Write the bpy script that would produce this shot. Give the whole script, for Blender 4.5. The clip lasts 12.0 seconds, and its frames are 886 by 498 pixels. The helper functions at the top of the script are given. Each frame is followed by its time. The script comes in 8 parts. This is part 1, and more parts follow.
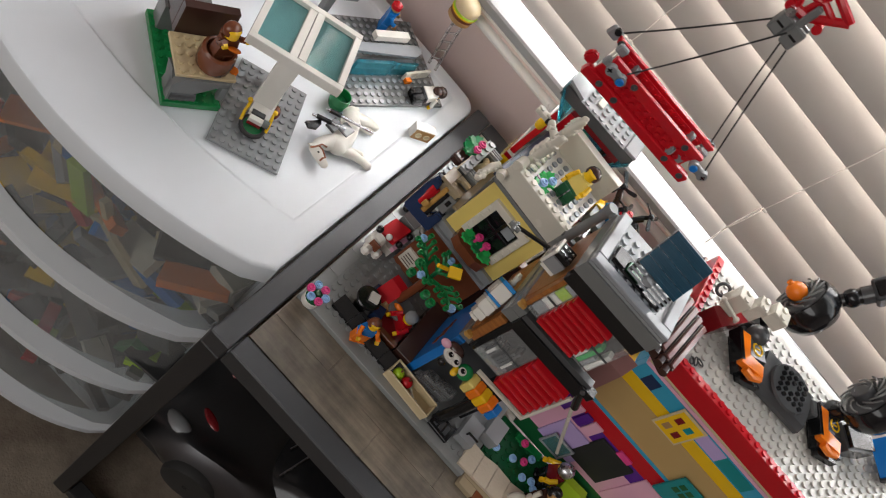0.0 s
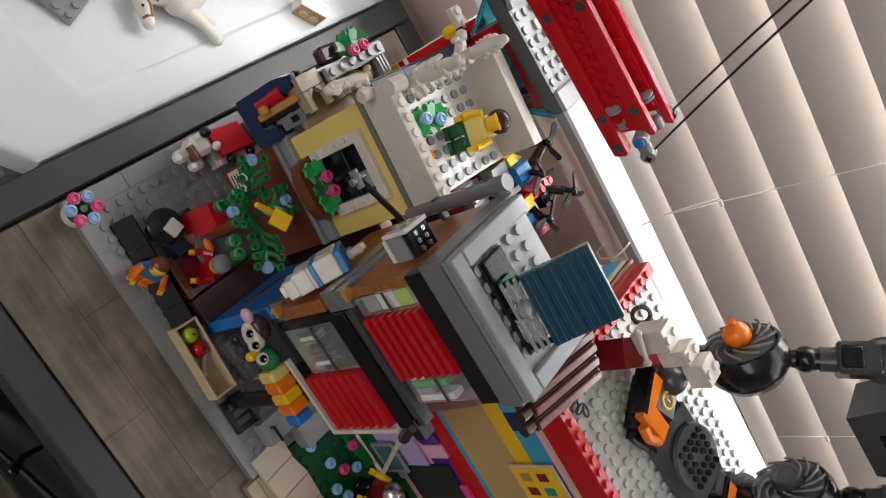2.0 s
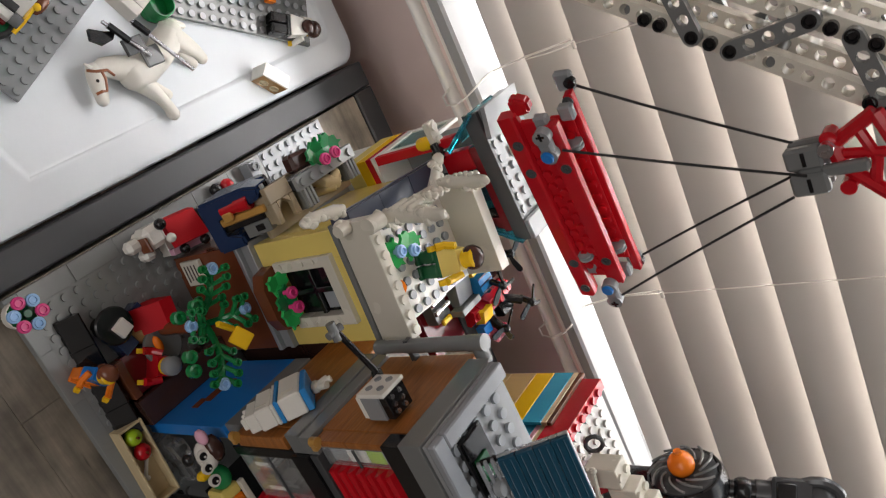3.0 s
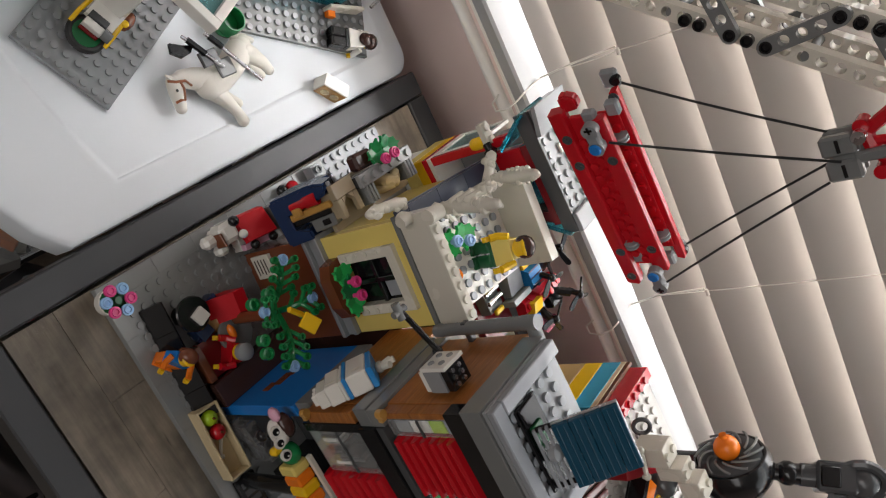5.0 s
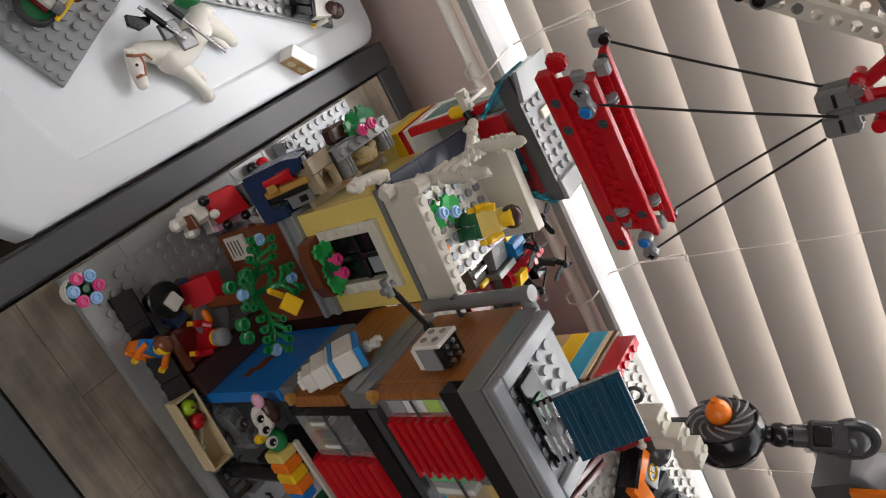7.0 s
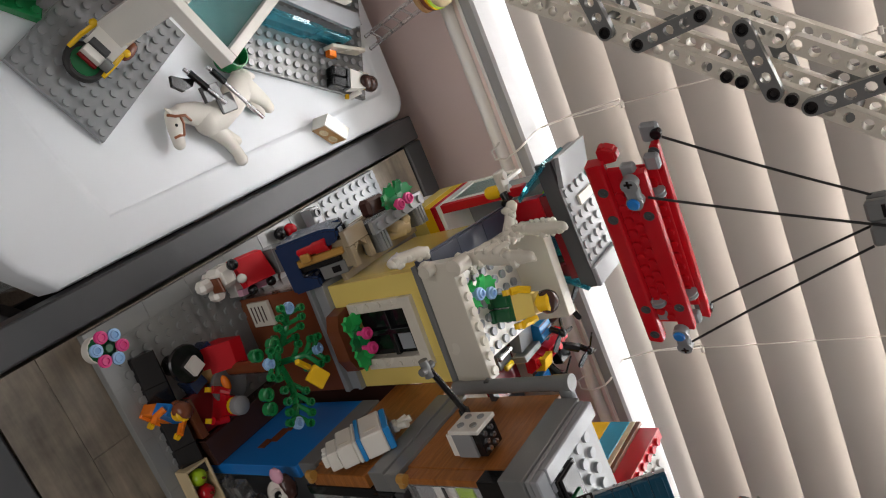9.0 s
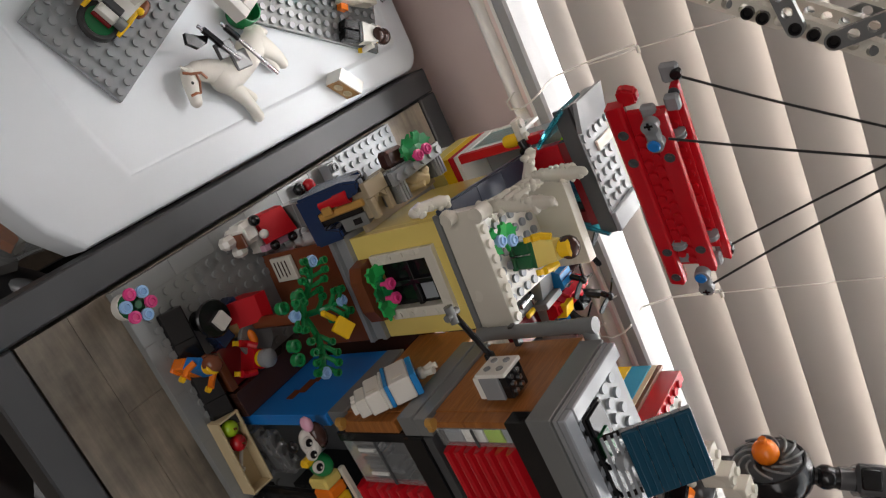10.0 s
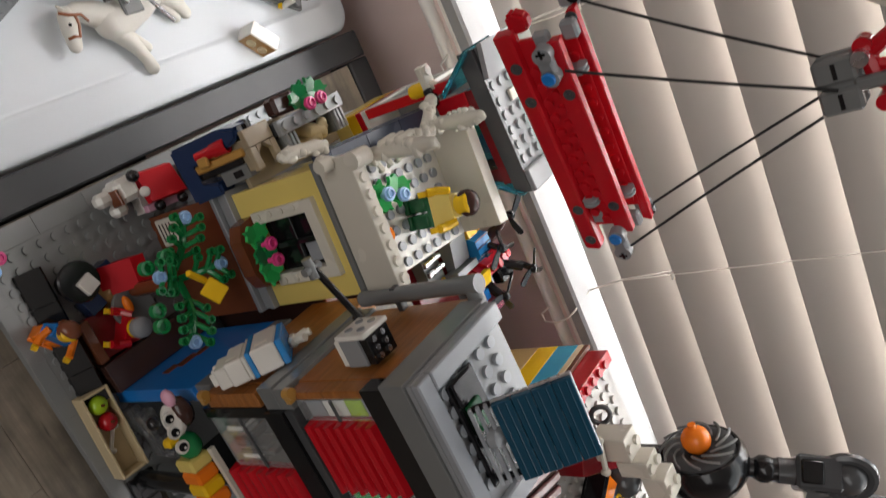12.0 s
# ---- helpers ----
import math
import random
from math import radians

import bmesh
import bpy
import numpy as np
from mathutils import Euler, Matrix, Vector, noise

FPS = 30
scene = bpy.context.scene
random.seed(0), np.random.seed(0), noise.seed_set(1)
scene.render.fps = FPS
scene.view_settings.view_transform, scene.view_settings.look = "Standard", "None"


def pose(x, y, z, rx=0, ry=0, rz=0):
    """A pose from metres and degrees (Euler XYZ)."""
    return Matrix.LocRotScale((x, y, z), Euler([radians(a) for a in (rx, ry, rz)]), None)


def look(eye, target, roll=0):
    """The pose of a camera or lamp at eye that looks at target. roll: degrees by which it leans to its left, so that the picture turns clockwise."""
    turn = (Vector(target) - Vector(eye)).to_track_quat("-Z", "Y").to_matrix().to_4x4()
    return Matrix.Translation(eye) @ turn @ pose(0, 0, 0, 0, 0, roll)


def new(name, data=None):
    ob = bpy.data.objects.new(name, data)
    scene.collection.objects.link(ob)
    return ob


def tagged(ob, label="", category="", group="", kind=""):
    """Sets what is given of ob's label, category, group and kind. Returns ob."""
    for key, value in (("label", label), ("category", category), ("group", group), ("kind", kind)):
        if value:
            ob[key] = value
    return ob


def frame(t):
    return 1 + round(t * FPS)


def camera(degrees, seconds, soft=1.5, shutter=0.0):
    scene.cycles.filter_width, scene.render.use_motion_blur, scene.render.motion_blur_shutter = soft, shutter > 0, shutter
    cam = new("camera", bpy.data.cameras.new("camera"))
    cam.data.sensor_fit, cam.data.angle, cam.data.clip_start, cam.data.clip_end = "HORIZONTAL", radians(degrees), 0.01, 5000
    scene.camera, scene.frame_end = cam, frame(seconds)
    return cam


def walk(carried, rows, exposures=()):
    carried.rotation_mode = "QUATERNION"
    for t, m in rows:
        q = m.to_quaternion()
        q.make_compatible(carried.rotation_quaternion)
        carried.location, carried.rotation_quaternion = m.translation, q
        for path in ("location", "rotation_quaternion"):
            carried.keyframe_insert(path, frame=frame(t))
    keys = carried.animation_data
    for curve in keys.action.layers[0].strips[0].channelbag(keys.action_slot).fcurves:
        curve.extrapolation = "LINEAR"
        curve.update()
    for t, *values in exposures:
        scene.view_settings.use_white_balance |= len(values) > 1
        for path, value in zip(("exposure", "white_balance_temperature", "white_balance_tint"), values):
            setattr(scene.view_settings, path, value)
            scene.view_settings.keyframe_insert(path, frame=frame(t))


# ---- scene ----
cam = camera(59.3, 12.0, soft=1.1, shutter=0.3)
PATH = [
    (0, (-0.00108, -0.28297, 0.52643), (0.07996, 0.39527, -0.20393), 54.079),
    (0.5, (-0.02701, -0.26466, 0.51649), (0.09645, 0.39596, -0.22401), 60.283),
    (1, (-0.00601, -0.22666, 0.49660), (0.17945, 0.42642, -0.23763), 66.473),
    (1.5, (0.02733, -0.16435, 0.46786), (0.24668, 0.48681, -0.25869), 71.519),
    (2, (0.02812, -0.11463, 0.44965), (0.25295, 0.53185, -0.27940), 74.458),
    (2.5, (-0.01476, -0.09233, 0.44123), (0.24869, 0.56263, -0.26702), 77.317),
    (2.7, (-0.03802, -0.08807, 0.44036), (0.26644, 0.59417, -0.22437), 80.500),
    (4.3, (-0.06877, -0.11104, 0.43949), (0.21787, 0.59499, -0.20809), 82.515),
    (4.5, (-0.06441, -0.11297, 0.44331), (0.20420, 0.58797, -0.21740), 81.108),
    (5, (-0.05033, -0.11961, 0.45250), (0.20892, 0.55349, -0.24012), 79.144),
    (5.5, (-0.06636, -0.13411, 0.45401), (0.20153, 0.53874, -0.23556), 79.962),
    (6, (-0.05536, -0.12710, 0.44994), (0.23358, 0.56003, -0.21668), 79.344),
    (6.5, (-0.04837, -0.12121, 0.43359), (0.25336, 0.56117, -0.23223), 79.013),
    (7, (-0.04970, -0.11727, 0.43275), (0.25609, 0.56819, -0.22803), 79.078),
    (7.5, (-0.05488, -0.12677, 0.44496), (0.22670, 0.58421, -0.19942), 77.086),
    (7.7, (-0.05547, -0.13031, 0.44200), (0.20866, 0.59532, -0.19336), 76.616),
    (9.3, (-0.06490, -0.12513, 0.40811), (0.17120, 0.61113, -0.22606), 78.679),
    (9.5, (-0.06258, -0.13020, 0.40736), (0.18156, 0.59739, -0.23374), 78.635),
    (10, (-0.06191, -0.13196, 0.40924), (0.21483, 0.57204, -0.24483), 79.379),
    (10.5, (-0.04276, -0.11770, 0.40709), (0.26621, 0.56316, -0.25696), 79.572),
    (11, (-0.01533, -0.08846, 0.41067), (0.31102, 0.57851, -0.25915), 79.158),
    (11.5, (-0.02581, -0.08503, 0.42082), (0.22340, 0.64905, -0.21087), 77.255),
    (12, (-0.00588, -0.08163, 0.41789), (0.26118, 0.62447, -0.23793), 79.583),
]
walk(cam, [(t, look(eye, target, roll)) for t, eye, target, roll in PATH], [(0.0, -0.45), (1.5, -0.45), (2.5, -0.58), (4.3, -0.71), (12.0, -0.73)])

# ---- light: daylight from the window, added fill from the room ----
world = bpy.data.worlds.new("world")
scene.world = world
world.use_nodes = True
wn = world.node_tree.nodes
sky = wn.new("ShaderNodeTexSky")
sky.sky_type = "NISHITA"
sky.sun_disc = False
sky.sun_elevation, sky.sun_rotation = radians(38), radians(15)
world.node_tree.links.new(sky.outputs[0], wn["Background"].inputs[0])
wn["Background"].inputs[1].default_value = 0.12


def area_lamp(name, eye, target, size, size_y, power, color):
    lamp = bpy.data.lights.new(name, "AREA")
    lamp.shape, lamp.size, lamp.size_y, lamp.energy, lamp.color = "RECTANGLE", size, size_y, power, color
    ob = new(name, lamp)
    ob.matrix_world = look(eye, target)
    return ob


# stands in for the sky's light in the upper part of the window, before the slats
area_lamp("window_light", (0.50, 0.395, 0.93), (0.00, -0.70, 0.05), 1.4, 0.80, 6.6, (0.88, 0.96, 1.0))
# added fill from an unseen side of the room; no window is built there
area_lamp("room_fill_light", (-0.50, -2.30, 1.00), (0.00, 0.10, 0.0), 2.5, 1.7, 49.0, (0.99, 0.975, 0.96))


# ---- materials ----
def shader(name):
    m = bpy.data.materials.new(name)
    m.use_nodes = True
    return m, m.node_tree.nodes, m.node_tree.links, m.node_tree.nodes["Principled BSDF"]


def node(n, kind, **values):
    made = n.new(kind)
    for key, value in values.items():
        made.inputs[key].default_value = value
    return made


def plastic(name, color, rough=0.15, clear=0.0, vary=0.10):
    """Moulded ABS: hue shifts a little from piece to piece, fine scuffs, dust; clear > 0 is see-through."""
    m, n, l, b = shader(name)
    tex = n.new("ShaderNodeTexCoord")
    info = n.new("ShaderNodeObjectInfo")
    big = node(n, "ShaderNodeTexNoise", Scale=28.0, Detail=3.0)
    fine = node(n, "ShaderNodeTexNoise", Scale=420.0, Detail=2.0)
    l.new(tex.outputs["Object"], big.inputs["Vector"])
    l.new(tex.outputs["Object"], fine.inputs["Vector"])
    ramp = n.new("ShaderNodeMix")
    ramp.data_type = "RGBA"
    ramp.inputs[6].default_value = tuple(c * (1 - vary) for c in color) + (1,)
    ramp.inputs[7].default_value = tuple(min(1, c * (1 + vary) + 0.004) for c in color) + (1,)
    add = n.new("ShaderNodeMath")
    add.operation = "MULTIPLY_ADD"
    add.inputs[1].default_value, add.inputs[2].default_value = 0.3, 0.1
    l.new(info.outputs["Random"], add.inputs[0])
    add2 = n.new("ShaderNodeMath")
    add2.operation = "MULTIPLY_ADD"
    add2.inputs[1].default_value = 0.6
    l.new(big.outputs["Fac"], add2.inputs[0])
    l.new(add.outputs[0], add2.inputs[2])
    l.new(add2.outputs[0], ramp.inputs[0])
    l.new(ramp.outputs[2], b.inputs["Base Color"])
    r = node(n, "ShaderNodeMapRange")
    r.inputs[3].default_value, r.inputs[4].default_value = max(0.05, rough - 0.07), rough + 0.08
    l.new(big.outputs["Fac"], r.inputs[0])
    l.new(r.outputs[0], b.inputs["Roughness"])
    bump = node(n, "ShaderNodeBump", Strength=0.05, Distance=0.0006)
    l.new(fine.outputs["Fac"], bump.inputs["Height"])
    l.new(bump.outputs[0], b.inputs["Normal"])
    b.inputs["IOR"].default_value = 1.5
    if clear:
        b.inputs["Transmission Weight"].default_value = clear
        r.inputs[3].default_value, r.inputs[4].default_value = 0.01, 0.05
    return m


def milky(name, color, through_share):
    """Thin cloudy plastic sheet: part of the light goes straight through."""
    m, n, l, b = shader(name)
    tex = n.new("ShaderNodeTexCoord")
    cloud = node(n, "ShaderNodeTexNoise", Scale=22.0, Detail=4.0)
    l.new(tex.outputs["Object"], cloud.inputs["Vector"])
    share = n.new("ShaderNodeMapRange")
    share.inputs[3].default_value, share.inputs[4].default_value = through_share - 0.12, through_share + 0.12
    l.new(cloud.outputs["Fac"], share.inputs[0])
    b.inputs["Base Color"].default_value = color + (1,)
    b.inputs["Roughness"].default_value = 0.22
    clear = n.new("ShaderNodeBsdfTransparent")
    clear.inputs[0].default_value = (0.93, 0.95, 0.95, 1)
    mix = n.new("ShaderNodeMixShader")
    l.new(share.outputs[0], mix.inputs[0])
    l.new(b.outputs[0], mix.inputs[1])
    l.new(clear.outputs[0], mix.inputs[2])
    l.new(mix.outputs[0], n["Material Output"].inputs[0])
    return m


def metal(name, color, rough):
    m, n, l, b = shader(name)
    tex = n.new("ShaderNodeTexCoord")
    noise_ = node(n, "ShaderNodeTexNoise", Scale=160.0, Detail=4.0)
    l.new(tex.outputs["Object"], noise_.inputs["Vector"])
    r = node(n, "ShaderNodeMapRange")
    r.inputs[3].default_value, r.inputs[4].default_value = rough - 0.08, rough + 0.12
    l.new(noise_.outputs["Fac"], r.inputs[0])
    l.new(r.outputs[0], b.inputs["Roughness"])
    b.inputs["Base Color"].default_value = color + (1,)
    b.inputs["Metallic"].default_value = 1.0
    return m


def painted(name, color, rough=0.6, scale=60.0, depth=0.0006, vary=0.05):
    m, n, l, b = shader(name)
    tex = n.new("ShaderNodeTexCoord")
    a = node(n, "ShaderNodeTexNoise", Scale=4.0, Detail=3.0)
    f_ = node(n, "ShaderNodeTexNoise", Scale=scale, Detail=4.0)
    l.new(tex.outputs["Object"], a.inputs["Vector"])
    l.new(tex.outputs["Object"], f_.inputs["Vector"])
    mix = n.new("ShaderNodeMix")
    mix.data_type = "RGBA"
    mix.inputs[6].default_value = tuple(c * (1 - vary) for c in color) + (1,)
    mix.inputs[7].default_value = tuple(min(1, c * (1 + vary)) for c in color) + (1,)
    l.new(a.outputs["Fac"], mix.inputs[0])
    l.new(mix.outputs[2], b.inputs["Base Color"])
    b.inputs["Roughness"].default_value = rough
    bump = node(n, "ShaderNodeBump", Strength=0.25, Distance=depth)
    l.new(f_.outputs["Fac"], bump.inputs["Height"])
    l.new(bump.outputs[0], b.inputs["Normal"])
    return m


def wood(name, dark, light, stretch=(6.0, 60.0, 60.0), rough=0.55, worn=0.0):
    """Wood grain along x; worn adds pale scuffed patches."""
    m, n, l, b = shader(name)
    tex = n.new("ShaderNodeTexCoord")
    mp = n.new("ShaderNodeMapping")
    mp.inputs["Scale"].default_value = stretch
    l.new(tex.outputs["Object"], mp.inputs["Vector"])
    g = node(n, "ShaderNodeTexNoise", Scale=1.0, Detail=8.0, Roughness=0.65, Distortion=0.6)
    l.new(mp.outputs[0], g.inputs["Vector"])
    big = node(n, "ShaderNodeTexNoise", Scale=9.0, Detail=5.0, Roughness=0.6)
    l.new(tex.outputs["Object"], big.inputs["Vector"])
    ramp = n.new("ShaderNodeValToRGB")
    ramp.color_ramp.elements[0].position, ramp.color_ramp.elements[0].color = 0.33, dark + (1,)
    ramp.color_ramp.elements[1].position, ramp.color_ramp.elements[1].color = 0.68, light + (1,)
    l.new(g.outputs["Fac"], ramp.inputs[0])
    mix = n.new("ShaderNodeMix")
    mix.data_type = "RGBA"
    l.new(ramp.outputs[0], mix.inputs[6])
    mix.inputs[7].default_value = tuple(0.5 * (a + c) * 1.25 for a, c in zip(dark, light)) + (1,)
    sel = n.new("ShaderNodeMapRange")
    sel.inputs[1].default_value, sel.inputs[2].default_value, sel.inputs[4].default_value = 0.5, 0.75, worn
    l.new(big.outputs["Fac"], sel.inputs[0])
    l.new(sel.outputs[0], mix.inputs[0])
    l.new(mix.outputs[2], b.inputs["Base Color"])
    b.inputs["Roughness"].default_value = rough
    bump = node(n, "ShaderNodeBump", Strength=0.3, Distance=0.0008)
    l.new(g.outputs["Fac"], bump.inputs["Height"])
    l.new(bump.outputs[0], b.inputs["Normal"])
    return m


def desk_wood():
    """Grey-brown laminate: soft grain along y, dull patches, crossing dark scratches."""
    m, n, l, b = shader("worn_grey_wood")
    tex = n.new("ShaderNodeTexCoord")

    def layer(scale, detail, stretch, turn=0.0):
        mp = n.new("ShaderNodeMapping")
        mp.inputs["Scale"].default_value = stretch
        mp.inputs["Rotation"].default_value = (0, 0, radians(turn))
        l.new(tex.outputs["Object"], mp.inputs["Vector"])
        t = node(n, "ShaderNodeTexNoise", Scale=scale, Detail=detail, Roughness=0.6)
        l.new(mp.outputs[0], t.inputs["Vector"])
        return t

    def tone(source, lo, hi, a, c):
        r = n.new("ShaderNodeMapRange")
        r.inputs[1].default_value, r.inputs[2].default_value, r.inputs[3].default_value, r.inputs[4].default_value = lo, hi, a, c
        l.new(source.outputs["Fac"], r.inputs[0])
        return r

    def times(p, q):
        t = n.new("ShaderNodeMath")
        t.operation = "MULTIPLY"
        l.new(p.outputs[0], t.inputs[0])
        l.new(q.outputs[0], t.inputs[1])
        return t

    grain = tone(layer(1.0, 8.0, (12.0, 150.0, 20.0)), 0.30, 0.70, 0.60, 1.30)
    patch = tone(layer(13.0, 6.0, (1.0, 1.0, 1.0)), 0.36, 0.64, 0.42, 1.40)
    scratch = tone(layer(1.0, 3.0, (26.0, 330.0, 20.0), 28.0), 0.26, 0.36, 0.45, 1.0)
    where = tone(layer(11.0, 3.0, (1.0, 1.6, 1.0)), 0.50, 0.62, 0.0, 1.0)
    blend = n.new("ShaderNodeMix")
    blend.inputs[2].default_value = 1.0
    l.new(where.outputs[0], blend.inputs[0])
    l.new(scratch.outputs[0], blend.inputs[3])
    value = times(times(grain, patch), blend)
    color = n.new("ShaderNodeMix")
    color.data_type, color.blend_type = "RGBA", "MULTIPLY"
    color.inputs[0].default_value = 1.0
    color.inputs[6].default_value = (0.215, 0.178, 0.132, 1)
    l.new(value.outputs[0], color.inputs[7])
    l.new(color.outputs[2], b.inputs["Base Color"])
    r = tone(layer(30.0, 3.0, (1.0, 1.0, 1.0)), 0.3, 0.7, 0.34, 0.58)
    l.new(r.outputs[0], b.inputs["Roughness"])
    bump = node(n, "ShaderNodeBump", Strength=0.25, Distance=0.0005)
    l.new(value.outputs[0], bump.inputs["Height"])
    l.new(bump.outputs[0], b.inputs["Normal"])
    return m


def glow(name, color, strength):
    m, n, l, b = shader(name)
    b.inputs["Emission Color"].default_value = color + (1,)
    b.inputs["Emission Strength"].default_value = strength
    return m


def slat_material():
    """Off-white faux-wood slat, darkened to its shaded tone, that lets a little daylight through."""
    m, n, l, b = shader("slat_shaded_white")
    tex = n.new("ShaderNodeTexCoord")
    f_ = node(n, "ShaderNodeTexNoise", Scale=90.0, Detail=4.0)
    l.new(tex.outputs["Object"], f_.inputs["Vector"])
    bump = node(n, "ShaderNodeBump", Strength=0.1, Distance=0.0004)
    l.new(f_.outputs["Fac"], bump.inputs["Height"])
    l.new(bump.outputs[0], b.inputs["Normal"])
    # shade on the white room side is put into this dark base colour
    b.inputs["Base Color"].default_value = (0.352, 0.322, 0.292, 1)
    b.inputs["Roughness"].default_value = 0.45
    glowing = n.new("ShaderNodeBsdfTranslucent")
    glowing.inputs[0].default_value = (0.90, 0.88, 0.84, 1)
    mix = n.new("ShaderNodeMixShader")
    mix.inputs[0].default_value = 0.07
    l.new(b.outputs[0], mix.inputs[1])
    l.new(glowing.outputs[0], mix.inputs[2])
    l.new(mix.outputs[0], n["Material Output"].inputs[0])
    return m


def carpet_material():
    m, n, l, b = shader("floor_brown")
    tex = n.new("ShaderNodeTexCoord")
    f_ = node(n, "ShaderNodeTexNoise", Scale=14.0, Detail=8.0, Roughness=0.7)
    v_ = node(n, "ShaderNodeTexNoise", Scale=300.0, Detail=3.0)
    l.new(tex.outputs["Object"], f_.inputs["Vector"])
    l.new(tex.outputs["Object"], v_.inputs["Vector"])
    ramp = n.new("ShaderNodeValToRGB")
    ramp.color_ramp.elements[0].position, ramp.color_ramp.elements[0].color = 0.35, (0.13, 0.10, 0.075, 1)
    ramp.color_ramp.elements[1].position, ramp.color_ramp.elements[1].color = 0.7, (0.26, 0.22, 0.17, 1)
    l.new(f_.outputs["Fac"], ramp.inputs[0])
    l.new(ramp.outputs[0], b.inputs["Base Color"])
    b.inputs["Roughness"].default_value = 0.8
    bump = node(n, "ShaderNodeBump", Strength=0.5, Distance=0.002)
    l.new(v_.outputs["Fac"], bump.inputs["Height"])
    l.new(bump.outputs[0], b.inputs["Normal"])
    return m


WHITE = plastic("white_plastic", (0.78, 0.76, 0.70))
AGED = plastic("aged_white_plastic", (0.66, 0.625, 0.535), 0.26)
LGREY = plastic("light_grey_plastic", (0.27, 0.28, 0.29))
PALE = plastic("pale_grey_plastic", (0.30, 0.32, 0.34), 0.18)
MGREY = plastic("grey_plastic", (0.172, 0.178, 0.175))
BASEGREY = plastic("base_plate_grey_plastic", (0.235, 0.243, 0.242), 0.14)
DGREY = plastic("dark_grey_plastic", (0.065, 0.067, 0.070))
BLACK = plastic("black_plastic", (0.007, 0.007, 0.008), 0.16)
RED = plastic("red_plastic", (0.52, 0.006, 0.014))
MATTERED = plastic("matte_red_plastic", (0.52, 0.006, 0.014), 0.5)
MATTERED.node_tree.nodes["Principled BSDF"].inputs["Specular IOR Level"].default_value = 0.15
DRED = plastic("dark_red_plastic", (0.20, 0.010, 0.014))
BLUE = plastic("blue_plastic", (0.012, 0.19, 0.58))
DBLUE = plastic("dark_blue_plastic", (0.012, 0.03, 0.09), 0.22)
SLATEBLUE = plastic("slate_blue_plastic", (0.045, 0.056, 0.090), 0.3)
AZURE = plastic("azure_plastic", (0.04, 0.34, 0.52))
PODBLUE = plastic("bright_blue_plastic", (0.02, 0.24, 0.60))
RIMGREY = plastic("blue_grey_plastic", (0.29, 0.305, 0.325), 0.12)
MATTEWHITE = plastic("matte_white_plastic", (0.74, 0.71, 0.64), 0.5)
ROOFWHITE = plastic("cream_white_plastic", (0.47, 0.455, 0.42))
TEAL = plastic("teal_plastic", (0.01, 0.25, 0.26))
LBLUE = plastic("light_blue_plastic", (0.30, 0.52, 0.82))
YELLOW = plastic("yellow_plastic", (0.85, 0.52, 0.01))
PALEYEL = plastic("pale_yellow_plastic", (0.78, 0.61, 0.17))
ORANGE = plastic("orange_plastic", (0.85, 0.20, 0.01))
TAN = plastic("tan_plastic", (0.62, 0.50, 0.30))
WARMTAN = plastic("warm_tan_plastic", (0.50, 0.335, 0.135))
DTAN = plastic("dark_tan_plastic", (0.36, 0.29, 0.19))
REINBROWN = plastic("rein_brown_paint", (0.28, 0.09, 0.03), 0.4)
NOUGAT = plastic("nougat_plastic", (0.44, 0.25, 0.10))
BROWN = plastic("red_brown_plastic", (0.17, 0.05, 0.02))
SLATBROWN = plastic("brown_red_plastic", (0.17, 0.062, 0.058), 0.12)
DBROWN = plastic("dark_brown_plastic", (0.05, 0.02, 0.015))
GREEN = plastic("green_plastic", (0.01, 0.22, 0.06))
BGREEN = plastic("bright_green_plastic", (0.03, 0.45, 0.10))
DGREEN = plastic("dark_green_plastic", (0.010, 0.105, 0.035))
LIME = plastic("lime_plastic", (0.40, 0.62, 0.02))
PINK = plastic("pink_plastic", (0.75, 0.06, 0.26))
LPINK = plastic("light_pink_plastic", (0.78, 0.42, 0.55))
MPINK = plastic("mauve_pink_plastic", (0.30, 0.15, 0.14), 0.14)
PURPLE = plastic("purple_plastic", (0.10, 0.02, 0.25))
LAVENDER = plastic("lavender_plastic", (0.50, 0.38, 0.68))
GOLD = plastic("pearl_gold_plastic", (0.48, 0.26, 0.06), 0.3)
SILVER = metal("silver_plating", (0.62, 0.62, 0.64), 0.25)
CHROME = metal("chrome", (0.75, 0.75, 0.77), 0.12)
CLEAR = plastic("clear_plastic", (0.90, 0.92, 0.93), 0.1, 0.92)
CLEARBLUE = plastic("clear_light_blue_plastic", (0.10, 0.66, 0.82), 0.1, 0.85)
CLEARGREEN = plastic("clear_green_plastic", (0.16, 0.38, 0.38), 0.1, 0.6)
SOLAR = plastic("dark_clear_blue_plastic", (0.008, 0.060, 0.105), 0.16, 0.0)
CLEARPINK = plastic("clear_pink_plastic", (0.95, 0.30, 0.42), 0.1, 0.7)
FROST = milky("frosted_drawer_plastic", (0.46, 0.465, 0.46), 0.76)
CARTWHITE = plastic("cart_white_plastic", (0.745, 0.785, 0.82), 0.42, 0.0, 0.03)
GRAPHITE = metal("graphite_car_paint", (0.125, 0.125, 0.132), 0.40)
ROUGHTAN = painted("rough_tan_stone", (0.56, 0.48, 0.37), 0.75, 330.0, 0.004, 0.18)
STEEL = painted("grey_steel", (0.036, 0.0372, 0.0395), 0.40, 500.0, 0.0002)
